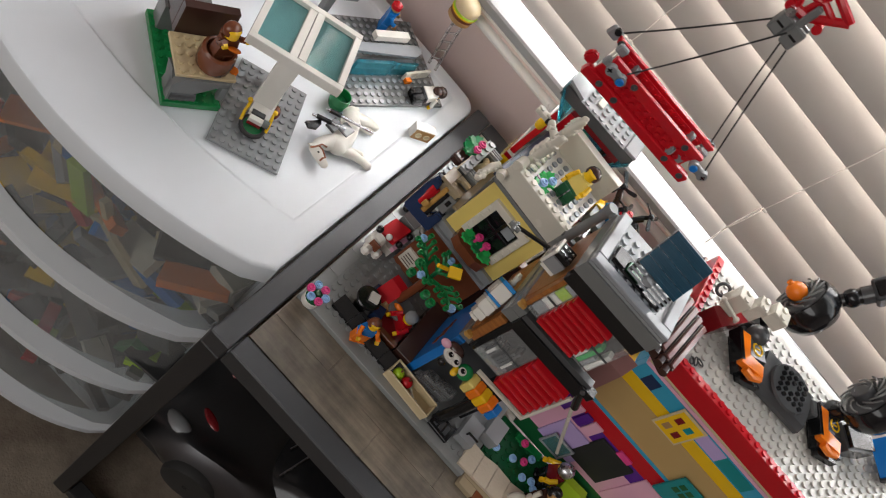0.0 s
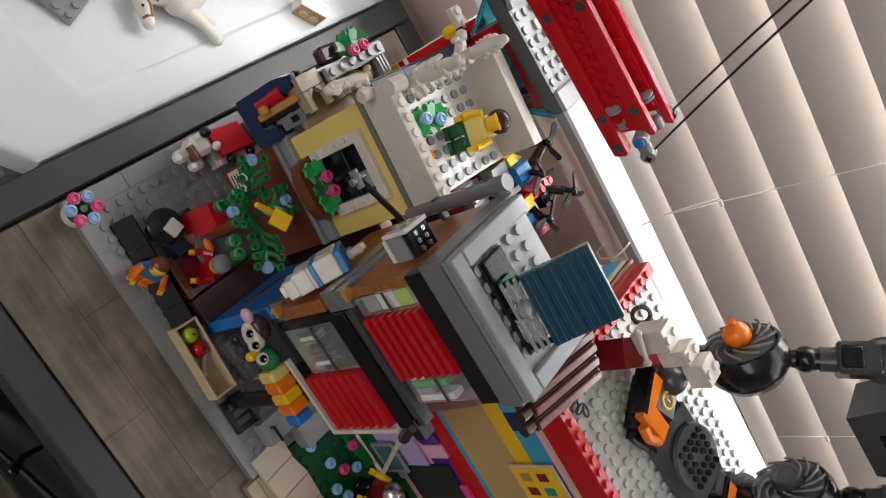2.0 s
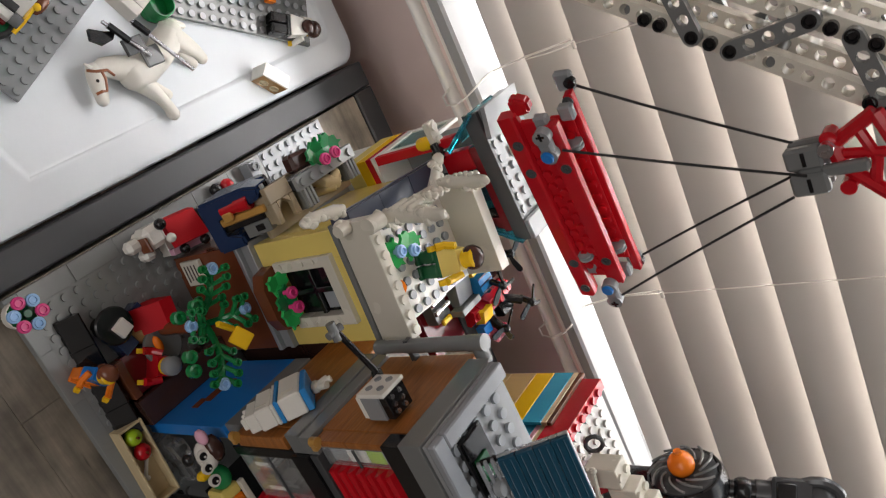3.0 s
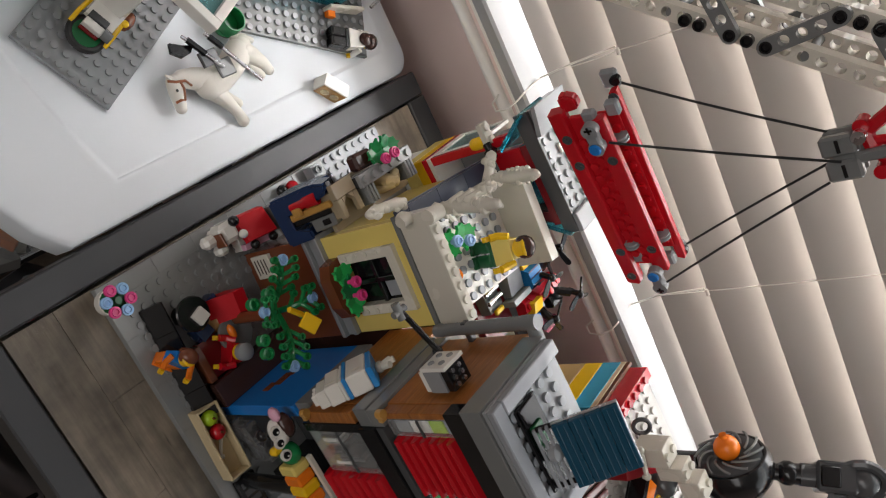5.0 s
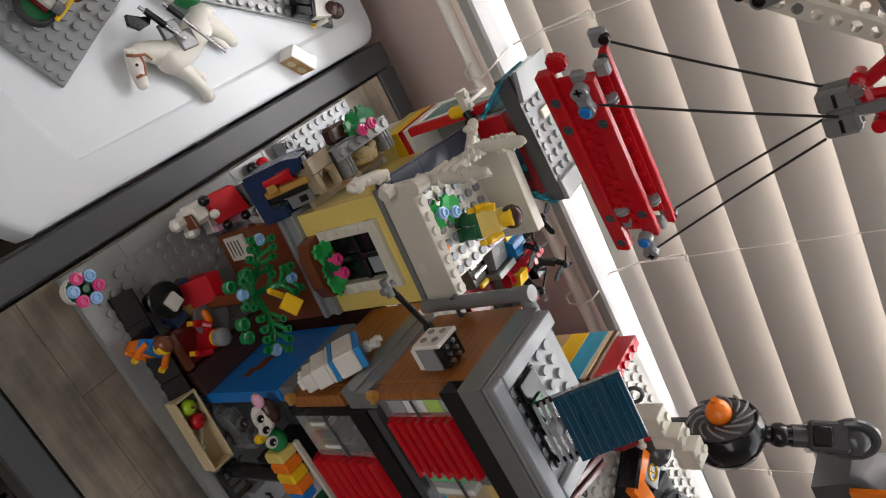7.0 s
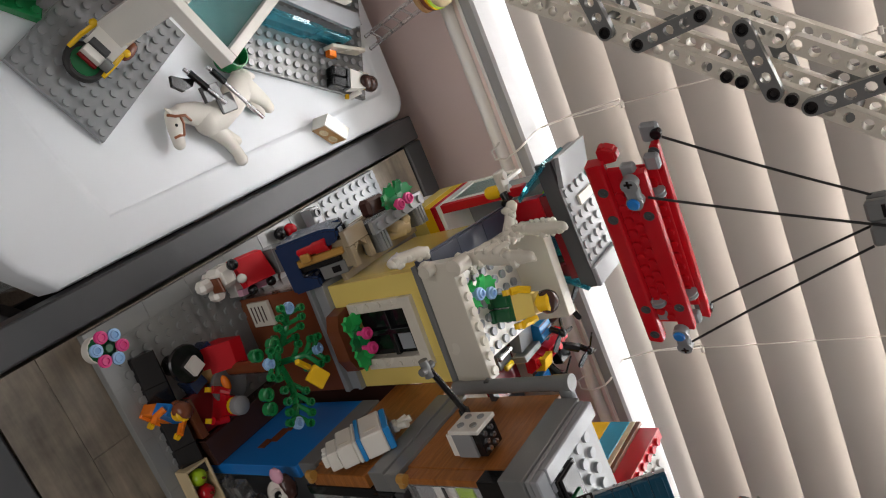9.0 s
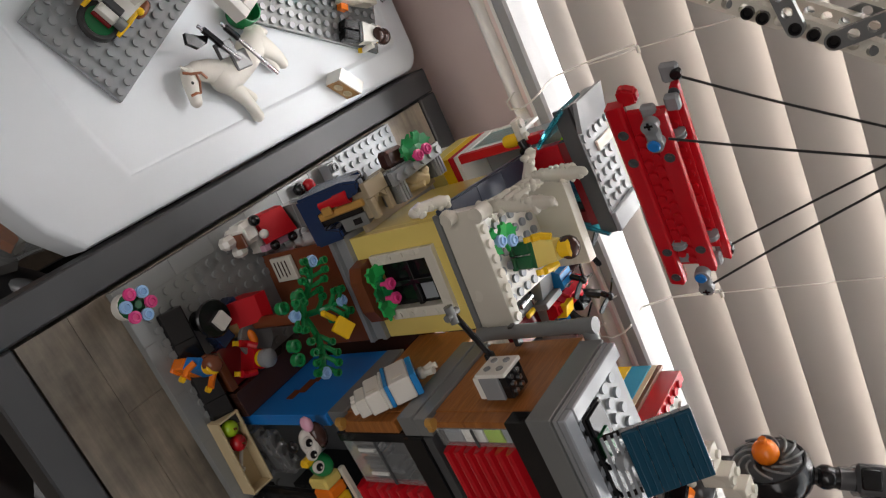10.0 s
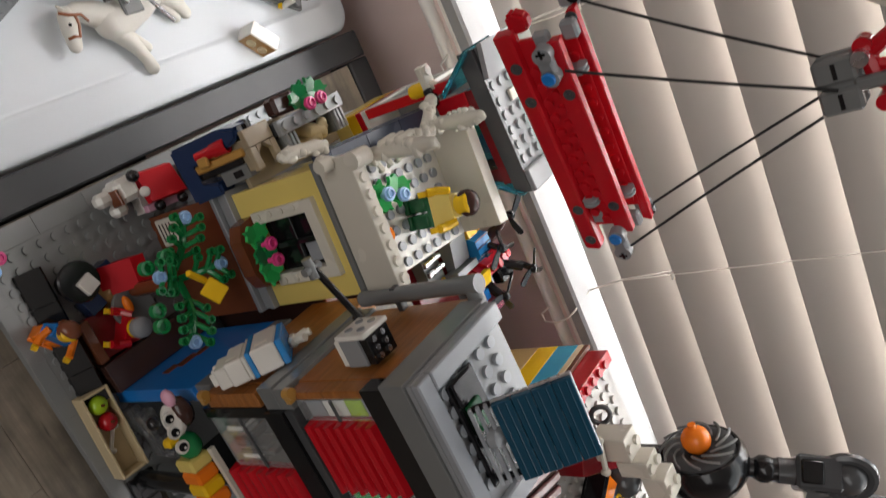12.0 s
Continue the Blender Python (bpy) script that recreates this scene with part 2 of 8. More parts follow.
BLACKSTEEL = painted("black_steel", (0.02, 0.02, 0.021), 0.5, 500.0, 0.0002)
DESKWOOD = desk_wood()
GRAINTILE = wood("brown_grain_tile", (0.24, 0.082, 0.018), (0.44, 0.17, 0.042), (60.0, 40.0, 420.0), 0.3)
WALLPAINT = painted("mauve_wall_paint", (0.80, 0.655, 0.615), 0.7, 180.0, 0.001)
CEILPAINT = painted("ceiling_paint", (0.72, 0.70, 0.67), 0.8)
# darkened copy of the wall paint, sets how much light unseen walls bounce
DIMMEDROOM = painted("dimmed_room_wall_paint", (0.50, 0.42, 0.395), 0.8, 180.0, 0.001)
# frame white darkened to hold down the window lamp's glare; trim stays bright white
FRAMEDIMMED = painted("dimmed_white_frame_paint", (0.31, 0.31, 0.305), 0.4)
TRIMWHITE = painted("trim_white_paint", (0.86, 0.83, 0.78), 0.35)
CORDWHITE = painted("cord_white", (0.75, 0.71, 0.65), 0.7)
STRING = painted("black_string", (0.012, 0.012, 0.012), 0.8, 900.0)
RUBBER = painted("black_rubber", (0.018, 0.018, 0.018), 0.65)
SLAT = slat_material()
FLOOR = carpet_material()
SKYGLOW = glow("sky_glow", (0.985, 0.99, 1.0), 23.0)

# ---- building blocks ----
P, BH, PL = 0.008, 0.0096, 0.0032


def box(bm, x0, x1, y0, y1, z0, z1, c=0.0003):
    """A box with small chamfers."""
    x0, x1, y0, y1, z0, z1 = min(x0, x1), max(x0, x1), min(y0, y1), max(y0, y1), min(z0, z1), max(z0, z1)
    c = min(c, 0.3 * min(x1 - x0, y1 - y0, z1 - z0))
    v = {}
    for i, x in enumerate((x0, x1)):
        for j, y in enumerate((y0, y1)):
            for k, z in enumerate((z0, z1)):
                sx, sy, sz = c * (1 - 2 * i), c * (1 - 2 * j), c * (1 - 2 * k)
                v[i, j, k] = [bm.verts.new((x, y + sy, z + sz)), bm.verts.new((x + sx, y, z + sz)), bm.verts.new((x + sx, y + sy, z))]
    made = []
    add = lambda *p: made.append(bm.faces.new(p))
    for a, (u, w) in enumerate(((1, 2), (2, 0), (0, 1))):
        for s in (0, 1):
            def at(p, q):
                key = [0, 0, 0]
                key[a], key[u], key[w] = s, p, q
                return v[tuple(key)][a]
            ring = [at(0, 0), at(1, 0), at(1, 1), at(0, 1)]
            add(*(ring if s else ring[::-1]))
    for a, (u, w) in enumerate(((1, 2), (2, 0), (0, 1))):
        for p in (0, 1):
            for q in (0, 1):
                def at2(s, which):
                    key = [0, 0, 0]
                    key[a], key[u], key[w] = s, p, q
                    return v[tuple(key)][which]
                quad = [at2(0, u), at2(1, u), at2(1, w), at2(0, w)]
                add(*(quad if (p == q) else quad[::-1]))
    for (i, j, k), t in v.items():
        add(*(t if (i + j + k) % 2 else t[::-1]))
    return [q for t in v.values() for q in t]


def cyl(bm, p, r, h, axis="z", seg=14, r2=None, caps=True):
    """A cylinder or cone from p along axis for h."""
    r2 = r if r2 is None else r2
    order = {"z": (0, 1, 2), "x": (1, 2, 0), "y": (2, 0, 1)}[axis]
    rings = []
    for rr, d in ((r, 0.0), (r2, h)):
        ring = []
        for s in range(seg):
            a = 2 * math.pi * s / seg
            q = [0.0, 0.0, 0.0]
            q[order[0]], q[order[1]], q[order[2]] = rr * math.cos(a), rr * math.sin(a), d
            ring.append(bm.verts.new((p[0] + q[0], p[1] + q[1], p[2] + q[2])))
        rings.append(ring)
    for s in range(seg):
        f_ = bm.faces.new((rings[0][s], rings[0][(s + 1) % seg], rings[1][(s + 1) % seg], rings[1][s]))
        f_.smooth = True
    if caps:
        bm.faces.new(rings[0][::-1])
        bm.faces.new(rings[1])
    return rings[0] + rings[1]


def lathe(bm, p, profile, seg=18):
    """A turned body: profile of (radius, height)."""
    rings = []
    for r, h in profile:
        rings.append([bm.verts.new((p[0] + max(r, 1e-5) * math.cos(2 * math.pi * s / seg), p[1] + max(r, 1e-5) * math.sin(2 * math.pi * s / seg), p[2] + h)) for s in range(seg)])
    for a, b in zip(rings, rings[1:]):
        for s in range(seg):
            f_ = bm.faces.new((a[s], a[(s + 1) % seg], b[(s + 1) % seg], b[s]))
            f_.smooth = True
    bm.faces.new(rings[0][::-1])
    bm.faces.new(rings[-1])
    return [v for r in rings for v in r]


def prism(bm, outline, axis, a, b):
    """A flat outline, pushed from a to b along axis; the outline is in the other two axes, in order."""
    rows = []
    for d in (a, b):
        row = []
        for u, w in outline:
            row.append(bm.verts.new({"x": (d, u, w), "y": (u, d, w), "z": (u, w, d)}[axis]))
        rows.append(row)
    n = len(outline)
    bm.faces.new(rows[0][::-1])
    bm.faces.new(rows[1])
    for s in range(n):
        bm.faces.new((rows[0][s], rows[0][(s + 1) % n], rows[1][(s + 1) % n], rows[1][s]))
    return rows[0] + rows[1]


def move(verts, m):
    for v in verts:
        v.co = m @ v.co


def stud(bm, x, y, z, seg=12):
    cyl(bm, (x, y, z), 0.0024, 0.0017, "z", seg)


def studs(bm, x0, y0, nx, ny, z, skip=None, seg=12):
    for i in range(nx):
        for j in range(ny):
            if not (skip and skip(i, j)):
                stud(bm, x0 + (i + 0.5) * P, y0 + (j + 0.5) * P, z, seg)


def tube(bm, points, r, seg=8):
    """A round rod or cord along a line of points."""
    pts = [Vector(p) for p in points]
    rings = []
    for i, p in enumerate(pts):
        d = (pts[min(i + 1, len(pts) - 1)] - pts[max(i - 1, 0)]).normalized()
        u = d.orthogonal().normalized()
        if rings:
            u = (last - last.dot(d) * d).normalized()
        last = u
        w = d.cross(u)
        rings.append([bm.verts.new(p + r * (math.cos(2 * math.pi * s / seg) * u + math.sin(2 * math.pi * s / seg) * w)) for s in range(seg)])
    for a, b in zip(rings, rings[1:]):
        for s in range(seg):
            f_ = bm.faces.new((a[s], a[(s + 1) % seg], b[(s + 1) % seg], b[s]))
            f_.smooth = True
    bm.faces.new(rings[0][::-1])
    bm.faces.new(rings[-1])
    return [v for r_ in rings for v in r_]


def ball(bm, p, r, sx=1.0, sy=1.0, sz=1.0, seg=16):
    made = bmesh.ops.create_uvsphere(bm, u_segments=seg, v_segments=max(6, seg // 2), radius=r)["verts"]
    for v in made:
        v.co = Vector((p[0] + v.co.x * sx, p[1] + v.co.y * sy, p[2] + v.co.z * sz))
        for f_ in v.link_faces:
            f_.smooth = True
    return made


def limb(bm, points, seg=10):
    """A rounded body of changing thickness: points of (x, y, z, radius)."""
    pts = [Vector(p[:3]) for p in points]
    rings, last, made = [], None, []
    for i, p in enumerate(pts):
        d = (pts[min(i + 1, len(pts) - 1)] - pts[max(i - 1, 0)]).normalized()
        u = d.orthogonal().normalized() if last is None else (last - last.dot(d) * d).normalized()
        last, w, r = u, d.cross(u), points[i][3]
        rings.append([bm.verts.new(p + r * (math.cos(2 * math.pi * s / seg) * u + math.sin(2 * math.pi * s / seg) * w)) for s in range(seg)])
    for a, b in zip(rings, rings[1:]):
        for s in range(seg):
            bm.faces.new((a[s], a[(s + 1) % seg], b[(s + 1) % seg], b[s])).smooth = True
    made = [v for r_ in rings for v in r_]
    for p in (points[0], points[-1]):
        made += ball(bm, p[:3], p[3], 1, 1, 1, seg)
    return made


def finish(bm):
    bmesh.ops.recalc_face_normals(bm, faces=bm.faces)
    return bm


def part(name, bm, material, parent=None, label="", at=None):
    """Links a bmesh as one mesh object under a thing or under a part."""
    me = bpy.data.meshes.new(name)
    finish(bm).to_mesh(me)
    bm.free()
    if any(f_.use_smooth for f_ in me.polygons):
        me.set_sharp_from_angle(angle=radians(38))
    for m in material if isinstance(material, (list, tuple)) else [material]:
        me.materials.append(m)
    ob = new(name, me)
    if parent:
        ob.parent = parent
    if at is not None:
        ob.matrix_basis = at
    if label:
        tagged(ob, label)
    return ob


def thing(name, label, category, at, group="", kind=""):
    return tagged(place(new(name), at), label, category, group, kind)


def place(ob, at):
    ob.matrix_basis = at
    return ob


def mesh(*calls):
    """A bmesh filled by calls of (function, arguments...)."""
    bm = bmesh.new()
    for fn, *args in calls:
        fn(bm, *args)
    return bm


def boxes(*dims):
    bm = bmesh.new()
    for d in dims:
        box(bm, *d)
    return bm


def paint(bm, verts, slot):
    """Gives all faces of these points a material slot (for one-mesh dolls)."""
    done = set(verts)
    for v in verts:
        for f_ in v.link_faces:
            if all(q in done for q in f_.verts):
                f_.material_index = slot


def T(x, y, z, rz=0.0, rx=0.0, ry=0.0):
    return pose(x, y, z, rx, ry, rz)


# ---- room ----
GROUND = -0.61


def build_room():
    tagged(part("floor", boxes((-1.8, 2.2, -2.4, 0.9, GROUND - 0.05, GROUND)), FLOOR), "brown mottled floor in shade", "floor", kind="structure")
    wall = tagged(part("wall_north", boxes((-1.8, -0.22, 0.442, 0.56, GROUND, 1.9), (1.75, 2.2, 0.442, 0.56, GROUND, 1.9), (-0.22, 1.75, 0.442, 0.56, GROUND, 0.055), (-0.22, 1.75, 0.442, 0.56, 1.62, 1.9)), WALLPAINT),
                  "mauve painted wall below the window", "wall", kind="structure")
    tagged(part("wall_west", boxes((-1.9, -1.8, -2.4, 0.9, GROUND, 1.9)), DIMMEDROOM), "unseen mauve room wall in darkened paint", "wall", kind="structure")
    tagged(part("wall_east", boxes((2.2, 2.3, -2.4, 0.9, GROUND, 1.9)), DIMMEDROOM), "unseen mauve room wall in darkened paint", "wall", kind="structure")
    tagged(part("wall_south", boxes((-1.8, 2.2, -2.5, -2.4, GROUND, 1.9)), DIMMEDROOM), "unseen mauve room wall in darkened paint", "wall", kind="structure")
    tagged(part("ceiling", boxes((-1.9, 2.3, -2.5, 0.9, 1.9, 2.0)), CEILPAINT), "plain white ceiling", "ceiling", kind="structure")
    win = tagged(new("window_1"), "white framed window behind closed blinds", "window", kind="structure")
    nose = bmesh.new()
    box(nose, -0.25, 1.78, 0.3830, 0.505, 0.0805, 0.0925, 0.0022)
    part("window_sill", nose, FRAMEDIMMED, win)
    mould = bmesh.new()
    tube(mould, [(-0.24, 0.3900, 0.0650), (1.77, 0.3900, 0.0650)], 0.0052, 14)
    part("trim", mould, TRIMWHITE, win)
    bead = bmesh.new()
    tube(bead, [(-0.24, 0.3900, 0.0770), (1.77, 0.3900, 0.0770)], 0.0022, 10)
    part("trim", bead, TRIMWHITE, win)
    part("apron", boxes((-0.24, 1.77, 0.3920, 0.4418, 0.0600, 0.0803)), WALLPAINT, win)
    part("window_frame", boxes((-0.22, -0.16, 0.505, 0.55, 0.092, 1.62), (1.69, 1.75, 0.505, 0.55, 0.092, 1.62), (-0.16, 1.69, 0.505, 0.55, 0.092, 0.12), (-0.16, 1.69, 0.505, 0.55, 1.57, 1.62)), FRAMEDIMMED, win)
    tagged(part("backdrop", boxes((-1.1, 2.1, 0.86, 0.87, -0.4, 0.95)), SKYGLOW), "bright white sky outside the window", "sky", kind="structure")
    blind = thing("window_blind", "white horizontal slatted blind, tilted nearly shut", "blind", T(0, 0.4240, 0.1135, -0.6, 0, 0.6))
    pitch, w = 0.0433, 0.0500

    def slat_mesh(lean, width):
        bm = bmesh.new()
        n, rows = 17, []
        for side in (0.0, 0.0016):
            row = []
            for k in range(n):
                q = k / (n - 1)
                out = 0.0022 * math.sin(math.pi * q) + side
                row.append((q * width * math.cos(lean) - out * math.sin(lean), q * width * math.sin(lean) + out * math.cos(lean)))
            rows.append(row)
        prism(bm, rows[0] + rows[1][::-1], "x", -0.19, 1.70)
        for f_ in bm.faces:
            f_.smooth = len(f_.verts) == 4
        return bm

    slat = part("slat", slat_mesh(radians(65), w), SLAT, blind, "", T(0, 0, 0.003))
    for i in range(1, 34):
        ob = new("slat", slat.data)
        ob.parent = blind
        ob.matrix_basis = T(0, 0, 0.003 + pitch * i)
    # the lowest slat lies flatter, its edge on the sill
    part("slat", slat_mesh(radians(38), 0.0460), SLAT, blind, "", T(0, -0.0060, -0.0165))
    for x in (0.0265, 0.2370, 0.4660):
        bm = bmesh.new()
        pts = []
        for i in range(33):
            z = 0.003 + pitch * i
            pts += [(x, -0.0024, z + 0.001), (x + 0.001, -0.0008, z + 0.022)]
        tube(bm, pts, 0.0005, 6)
        for i in range(1, 33, 4):
            cyl(bm, (x - 0.002, -0.0040, pitch * i + 0.004), 0.0016, 0.005, "x", 8)
        part("ladder_cord", bm, CORDWHITE, blind)
    for k, x in enumerate((0.0230, 0.2340)):
        bm = bmesh.new()
        pts = [(x, -0.0030, 0.046), (x + 0.001, -0.0060, 0.006), (x + 0.002, -0.0160, -0.0180), (x + 0.004, -0.0300, -0.0206), (x + 0.006, -0.0405, -0.0212), (x + 0.009, -0.0450, -0.026), (x + 0.013, -0.0460, -0.038), (x + 0.012, -0.0440, -0.050), (x + 0.005, -0.0430, -0.051), (x, -0.0425, -0.042)]
        tube(bm, pts, 0.0008, 6)
        part("pull_cord", bm, CORDWHITE, blind)


build_room()


# ---- desk ----
def build_desk():
    d = thing("desk", "desk with dark grey steel frame and worn wood-look top", "desk", T(0, 0, 0))
    L = 0.98
    for i in range(8):
        for j, (ya, yb) in enumerate(((0.0005, 0.0296), (0.0298, 0.1180), (0.1182, 0.2370), (0.2372, 0.3555))):
            x0 = max(0.0005, (i - 0.5 * (j % 2)) * L / 8 + 0.0002)
            x1 = (i + 1 - 0.5 * (j % 2)) * L / 8 - (0.0 if j % 2 == 0 or i < 7 else -L / 16)
            part("plank", boxes((x0, x1, ya, yb, -0.016, 0.0, 0.00015)), DESKWOOD, d)
    part("frame_rail", boxes((-0.0215, -0.0015, -0.0195, 0.378, -0.022, 0.0015, 0.0012)), STEEL, d)
    part("frame_rail", boxes((-0.0008, L, -0.0195, -0.0008, -0.022, 0.0015, 0.0012)), STEEL, d)
    part("frame_rail", boxes((-0.0008, L, 0.3568, 0.378, -0.022, 0.0015, 0.0012)), STEEL, d)
    part("frame_rail", boxes((L + 0.001, L + 0.021, -0.0195, 0.378, -0.022, 0.0015, 0.0012)), STEEL, d)
    for x in (-0.0215, L + 0.001):
        for y in (-0.0195, 0.357):
            part("leg", boxes((x, x + 0.020, y, y + 0.021, GROUND + 0.001, -0.0225, 0.001)), BLACKSTEEL, d)
    part("foot_rail", boxes((0.0, L, -0.0185, 0.0005, GROUND + 0.004, GROUND + 0.026, 0.001)), BLACKSTEEL, d)
    part("side_rail", boxes((-0.0205, -0.0025, 0.003, 0.356, GROUND + 0.004, GROUND + 0.026, 0.001)), BLACKSTEEL, d)
    part("lower_shelf", boxes((0.0005, L, 0.002, 0.356, -0.325, -0.310)), BLACKSTEEL, d)


build_desk()


# ---- white drawer cart ----
def cart_outline(inset, grow=0.0):
    """Plan of the cart: straight back and sides, bulging front with rounded corners."""
    x0, x1, y1 = -0.400 + inset, -0.0235 - inset, 0.386 - inset
    pts = []
    for cx, cy, a0 in ((x1 - 0.018, y1 - 0.018, 0), (x0 + 0.018, y1 - 0.018, 90)):
        for k in range(6):
            a = radians(a0 + 18 * k)
            pts.append((cx + 0.018 * math.cos(a), cy + 0.018 * math.sin(a)))
    n = 22
    xc, half = (x0 + x1) / 2, (x1 - x0) / 2
    for k in range(n + 1):
        s = -1 + 2 * k / n
        edge = 0.010 * max(0.0, (abs(s) - 0.90) / 0.10) ** 2
        pts.append((xc + half * s, 0.066 - 0.046 * (1 - s * s) - grow * (1 - s ** 4) + inset + edge * 0.6 - 0.012))
    return pts


def recess_outline(grow):
    """Plan of the sunk panel in the cart's top, point for point like cart_outline."""
    x0, x1, y1 = -0.377 - grow, -0.0470 + grow, 0.364 + grow
    pts = []
    for cx, cy, a0 in ((x1 - 0.008, y1 - 0.008, 0), (x0 + 0.008, y1 - 0.008, 90)):
        for k in range(6):
            a = radians(a0 + 18 * k)
            pts.append((cx + 0.008 * math.cos(a), cy + 0.008 * math.sin(a)))
    for k in range(23):
        s = -1 + 2 * k / 22
        pts.append(((x0 + x1) / 2 + (x1 - x0) / 2 * s, 0.104 - 0.026 * (1 - s * s) - grow))
    return pts


def build_cart():
    c = thing("drawer_cart", "white plastic drawer cart with clear drawers of toy bricks", "drawer cart", T(0, 0, 0))
    bm = bmesh.new()
    rings = []
    for inset, z in ((0.0, -0.032), (0.0, -0.0078), (0.0010, -0.0060), (0.0028, -0.0053), (0.0045, -0.0052)):
        rings.append([bm.verts.new((x, y, z)) for x, y in cart_outline(inset)])
    for grow, z in ((0.0040, -0.0043), (0.0016, -0.0042), (0.0004, -0.0044), (-0.0012, -0.0060), (-0.0030, -0.0062)):
        rings.append([bm.verts.new((x, y, z)) for x, y in recess_outline(grow)])
    for a, b in zip(rings, rings[1:]):
        for s in range(len(a)):
            bm.faces.new((a[s], a[(s + 1) % len(a)], b[(s + 1) % len(a)], b[s])).smooth = True
    bm.faces.new(rings[-1])
    bm.faces.new(rings[0][::-1])
    part("cart_top", bm, CARTWHITE, c)
    frame = bmesh.new()
    for x in (-0.0325, -0.399):
        box(frame, x, x + 0.007, 0.10, 0.383, -0.585, -0.033)
    box(frame, -0.398, -0.027, 0.376, 0.384, -0.585, -0.033)
    box(frame, -0.398, -0.027, 0.07, 0.384, -0.592, -0.586)
    part("cart_frame", frame, CARTWHITE, c)
    rnd = random.Random(4)
    cols = [YELLOW, LIME, TAN, PINK, LGREY, GREEN, RED, MGREY, BLUE, DGREY, WHITE, BLACK, ORANGE, AGED]
    for k, (z0, z1) in enumerate(((-0.197, -0.036), (-0.385, -0.201), (-0.580, -0.389))):
        def shell(inset, grow, lo, hi, mat, nm, wide=0.0025, under=None):
            b2 = bmesh.new()
            outer, inner = cart_outline(inset, grow), cart_outline(inset + wide, grow)
            ro = [[b2.verts.new((x, y, z)) for x, y in outer] for z in (lo, hi)]
            ri = [[b2.verts.new((x, y, z)) for x, y in inner] for z in (lo, hi)]
            m_ = len(outer)
            for s in range(m_):
                t_ = (s + 1) % m_
                b2.faces.new((ro[0][s], ro[0][t_], ro[1][t_], ro[1][s])).smooth = True
                b2.faces.new((ri[0][t_], ri[0][s], ri[1][s], ri[1][t_])).smooth = True
                b2.faces.new((ro[1][s], ro[1][t_], ri[1][t_], ri[1][s]))
                b2.faces.new((ro[0][t_], ro[0][s], ri[0][s], ri[0][t_]))
            return part(nm, b2, mat, under)
        dr = shell(0.006, 0.0, z0 + 0.020, z1, FROST, "drawer", 0.0022, c)
        tagged(dr, "clear plastic drawer full of loose toy bricks")
        shell(0.001, 0.016, z0 + 0.004, z0 + 0.019, CARTWHITE, "drawer_lip", 0.020, dr)
        part("drawer_bottom", boxes((-0.388, -0.036, 0.075, 0.37, z0 + 0.010, z0 + 0.013)), FROST, dr)
        fill = bmesh.new()
        for q in range(95):
            lx, ly, lz = rnd.choice(((32, 16, 9.6), (64, 32, 9.6), (48, 16, 6.4), (96, 32, 6.4), (64, 48, 3.2), (80, 16, 9.6), (32, 32, 19.2)))
            x = rnd.uniform(-0.375, -0.05)
            y = rnd.uniform(0.050 + 0.00035 * abs(x * 1000 + 210) ** 1.0 * 0.25, 0.25)
            z = z0 + 0.026 + rnd.uniform(0, 0.070)
            vs = box(fill, -lx / 2000, lx / 2000, -ly / 2000, ly / 2000, -lz / 2000, lz / 2000)
            move(vs, pose(x, y, z, rnd.uniform(-40, 40), rnd.uniform(-40, 40), rnd.uniform(0, 180)))
            paint(fill, vs, rnd.choice((9, 9, 11, 11, 7, 7, 4, 2, 13, 12, 8, 6, 0, 1, 9, 11)))
        big = [((-0.236, 0.042, -0.158, 20, 0, 10), "disc", 0), ((-0.195, 0.046, -0.130, 10, 70, 10), (60, 8, 20), 1), ((-0.160, 0.046, -0.130, 5, 60, 0), (40, 8, 8), 2), ((-0.137, 0.050, -0.168, 12, 30, 4), (80, 6, 20), 2), ((-0.092, 0.058, -0.172, 0, 15, 10), (56, 8, 16), 8), ((-0.195, 0.058, -0.186, 0, 35, 0), (34, 10, 16), 6), ((-0.300, 0.075, -0.130, 0, 40, -20), (44, 10, 24), 3)] if k == 0 else [((-0.063, 0.062, -0.330, 0, 20, 10), (40, 10, 40), 5), ((-0.150, 0.060, -0.300, 0, 30, 0), (60, 8, 16), 7), ((-0.240, 0.056, -0.290, 0, 25, 0), (80, 8, 20), 9)] if k == 1 else []
        for at, size, slot in big:
            vs = cyl(fill, (0, 0, -0.004), 0.022, 0.008, "y", 20) if size == "disc" else box(fill, -size[0] / 2000, size[0] / 2000, -size[1] / 2000, size[1] / 2000, -size[2] / 2000, size[2] / 2000)
            move(vs, pose(*at))
            paint(fill, vs, slot)
        tagged(part("loose_bricks", fill, cols, dr, "heap of mixed coloured toy bricks"), kind="stuff")
    for x in (-0.06, -0.36):
        for y in (0.07, 0.34):
            w = mesh((cyl, (x - 0.006, y, GROUND + 0.0105), 0.010, 0.012, "x", 18))
            part("caster", w, RUBBER, c)


build_cart()


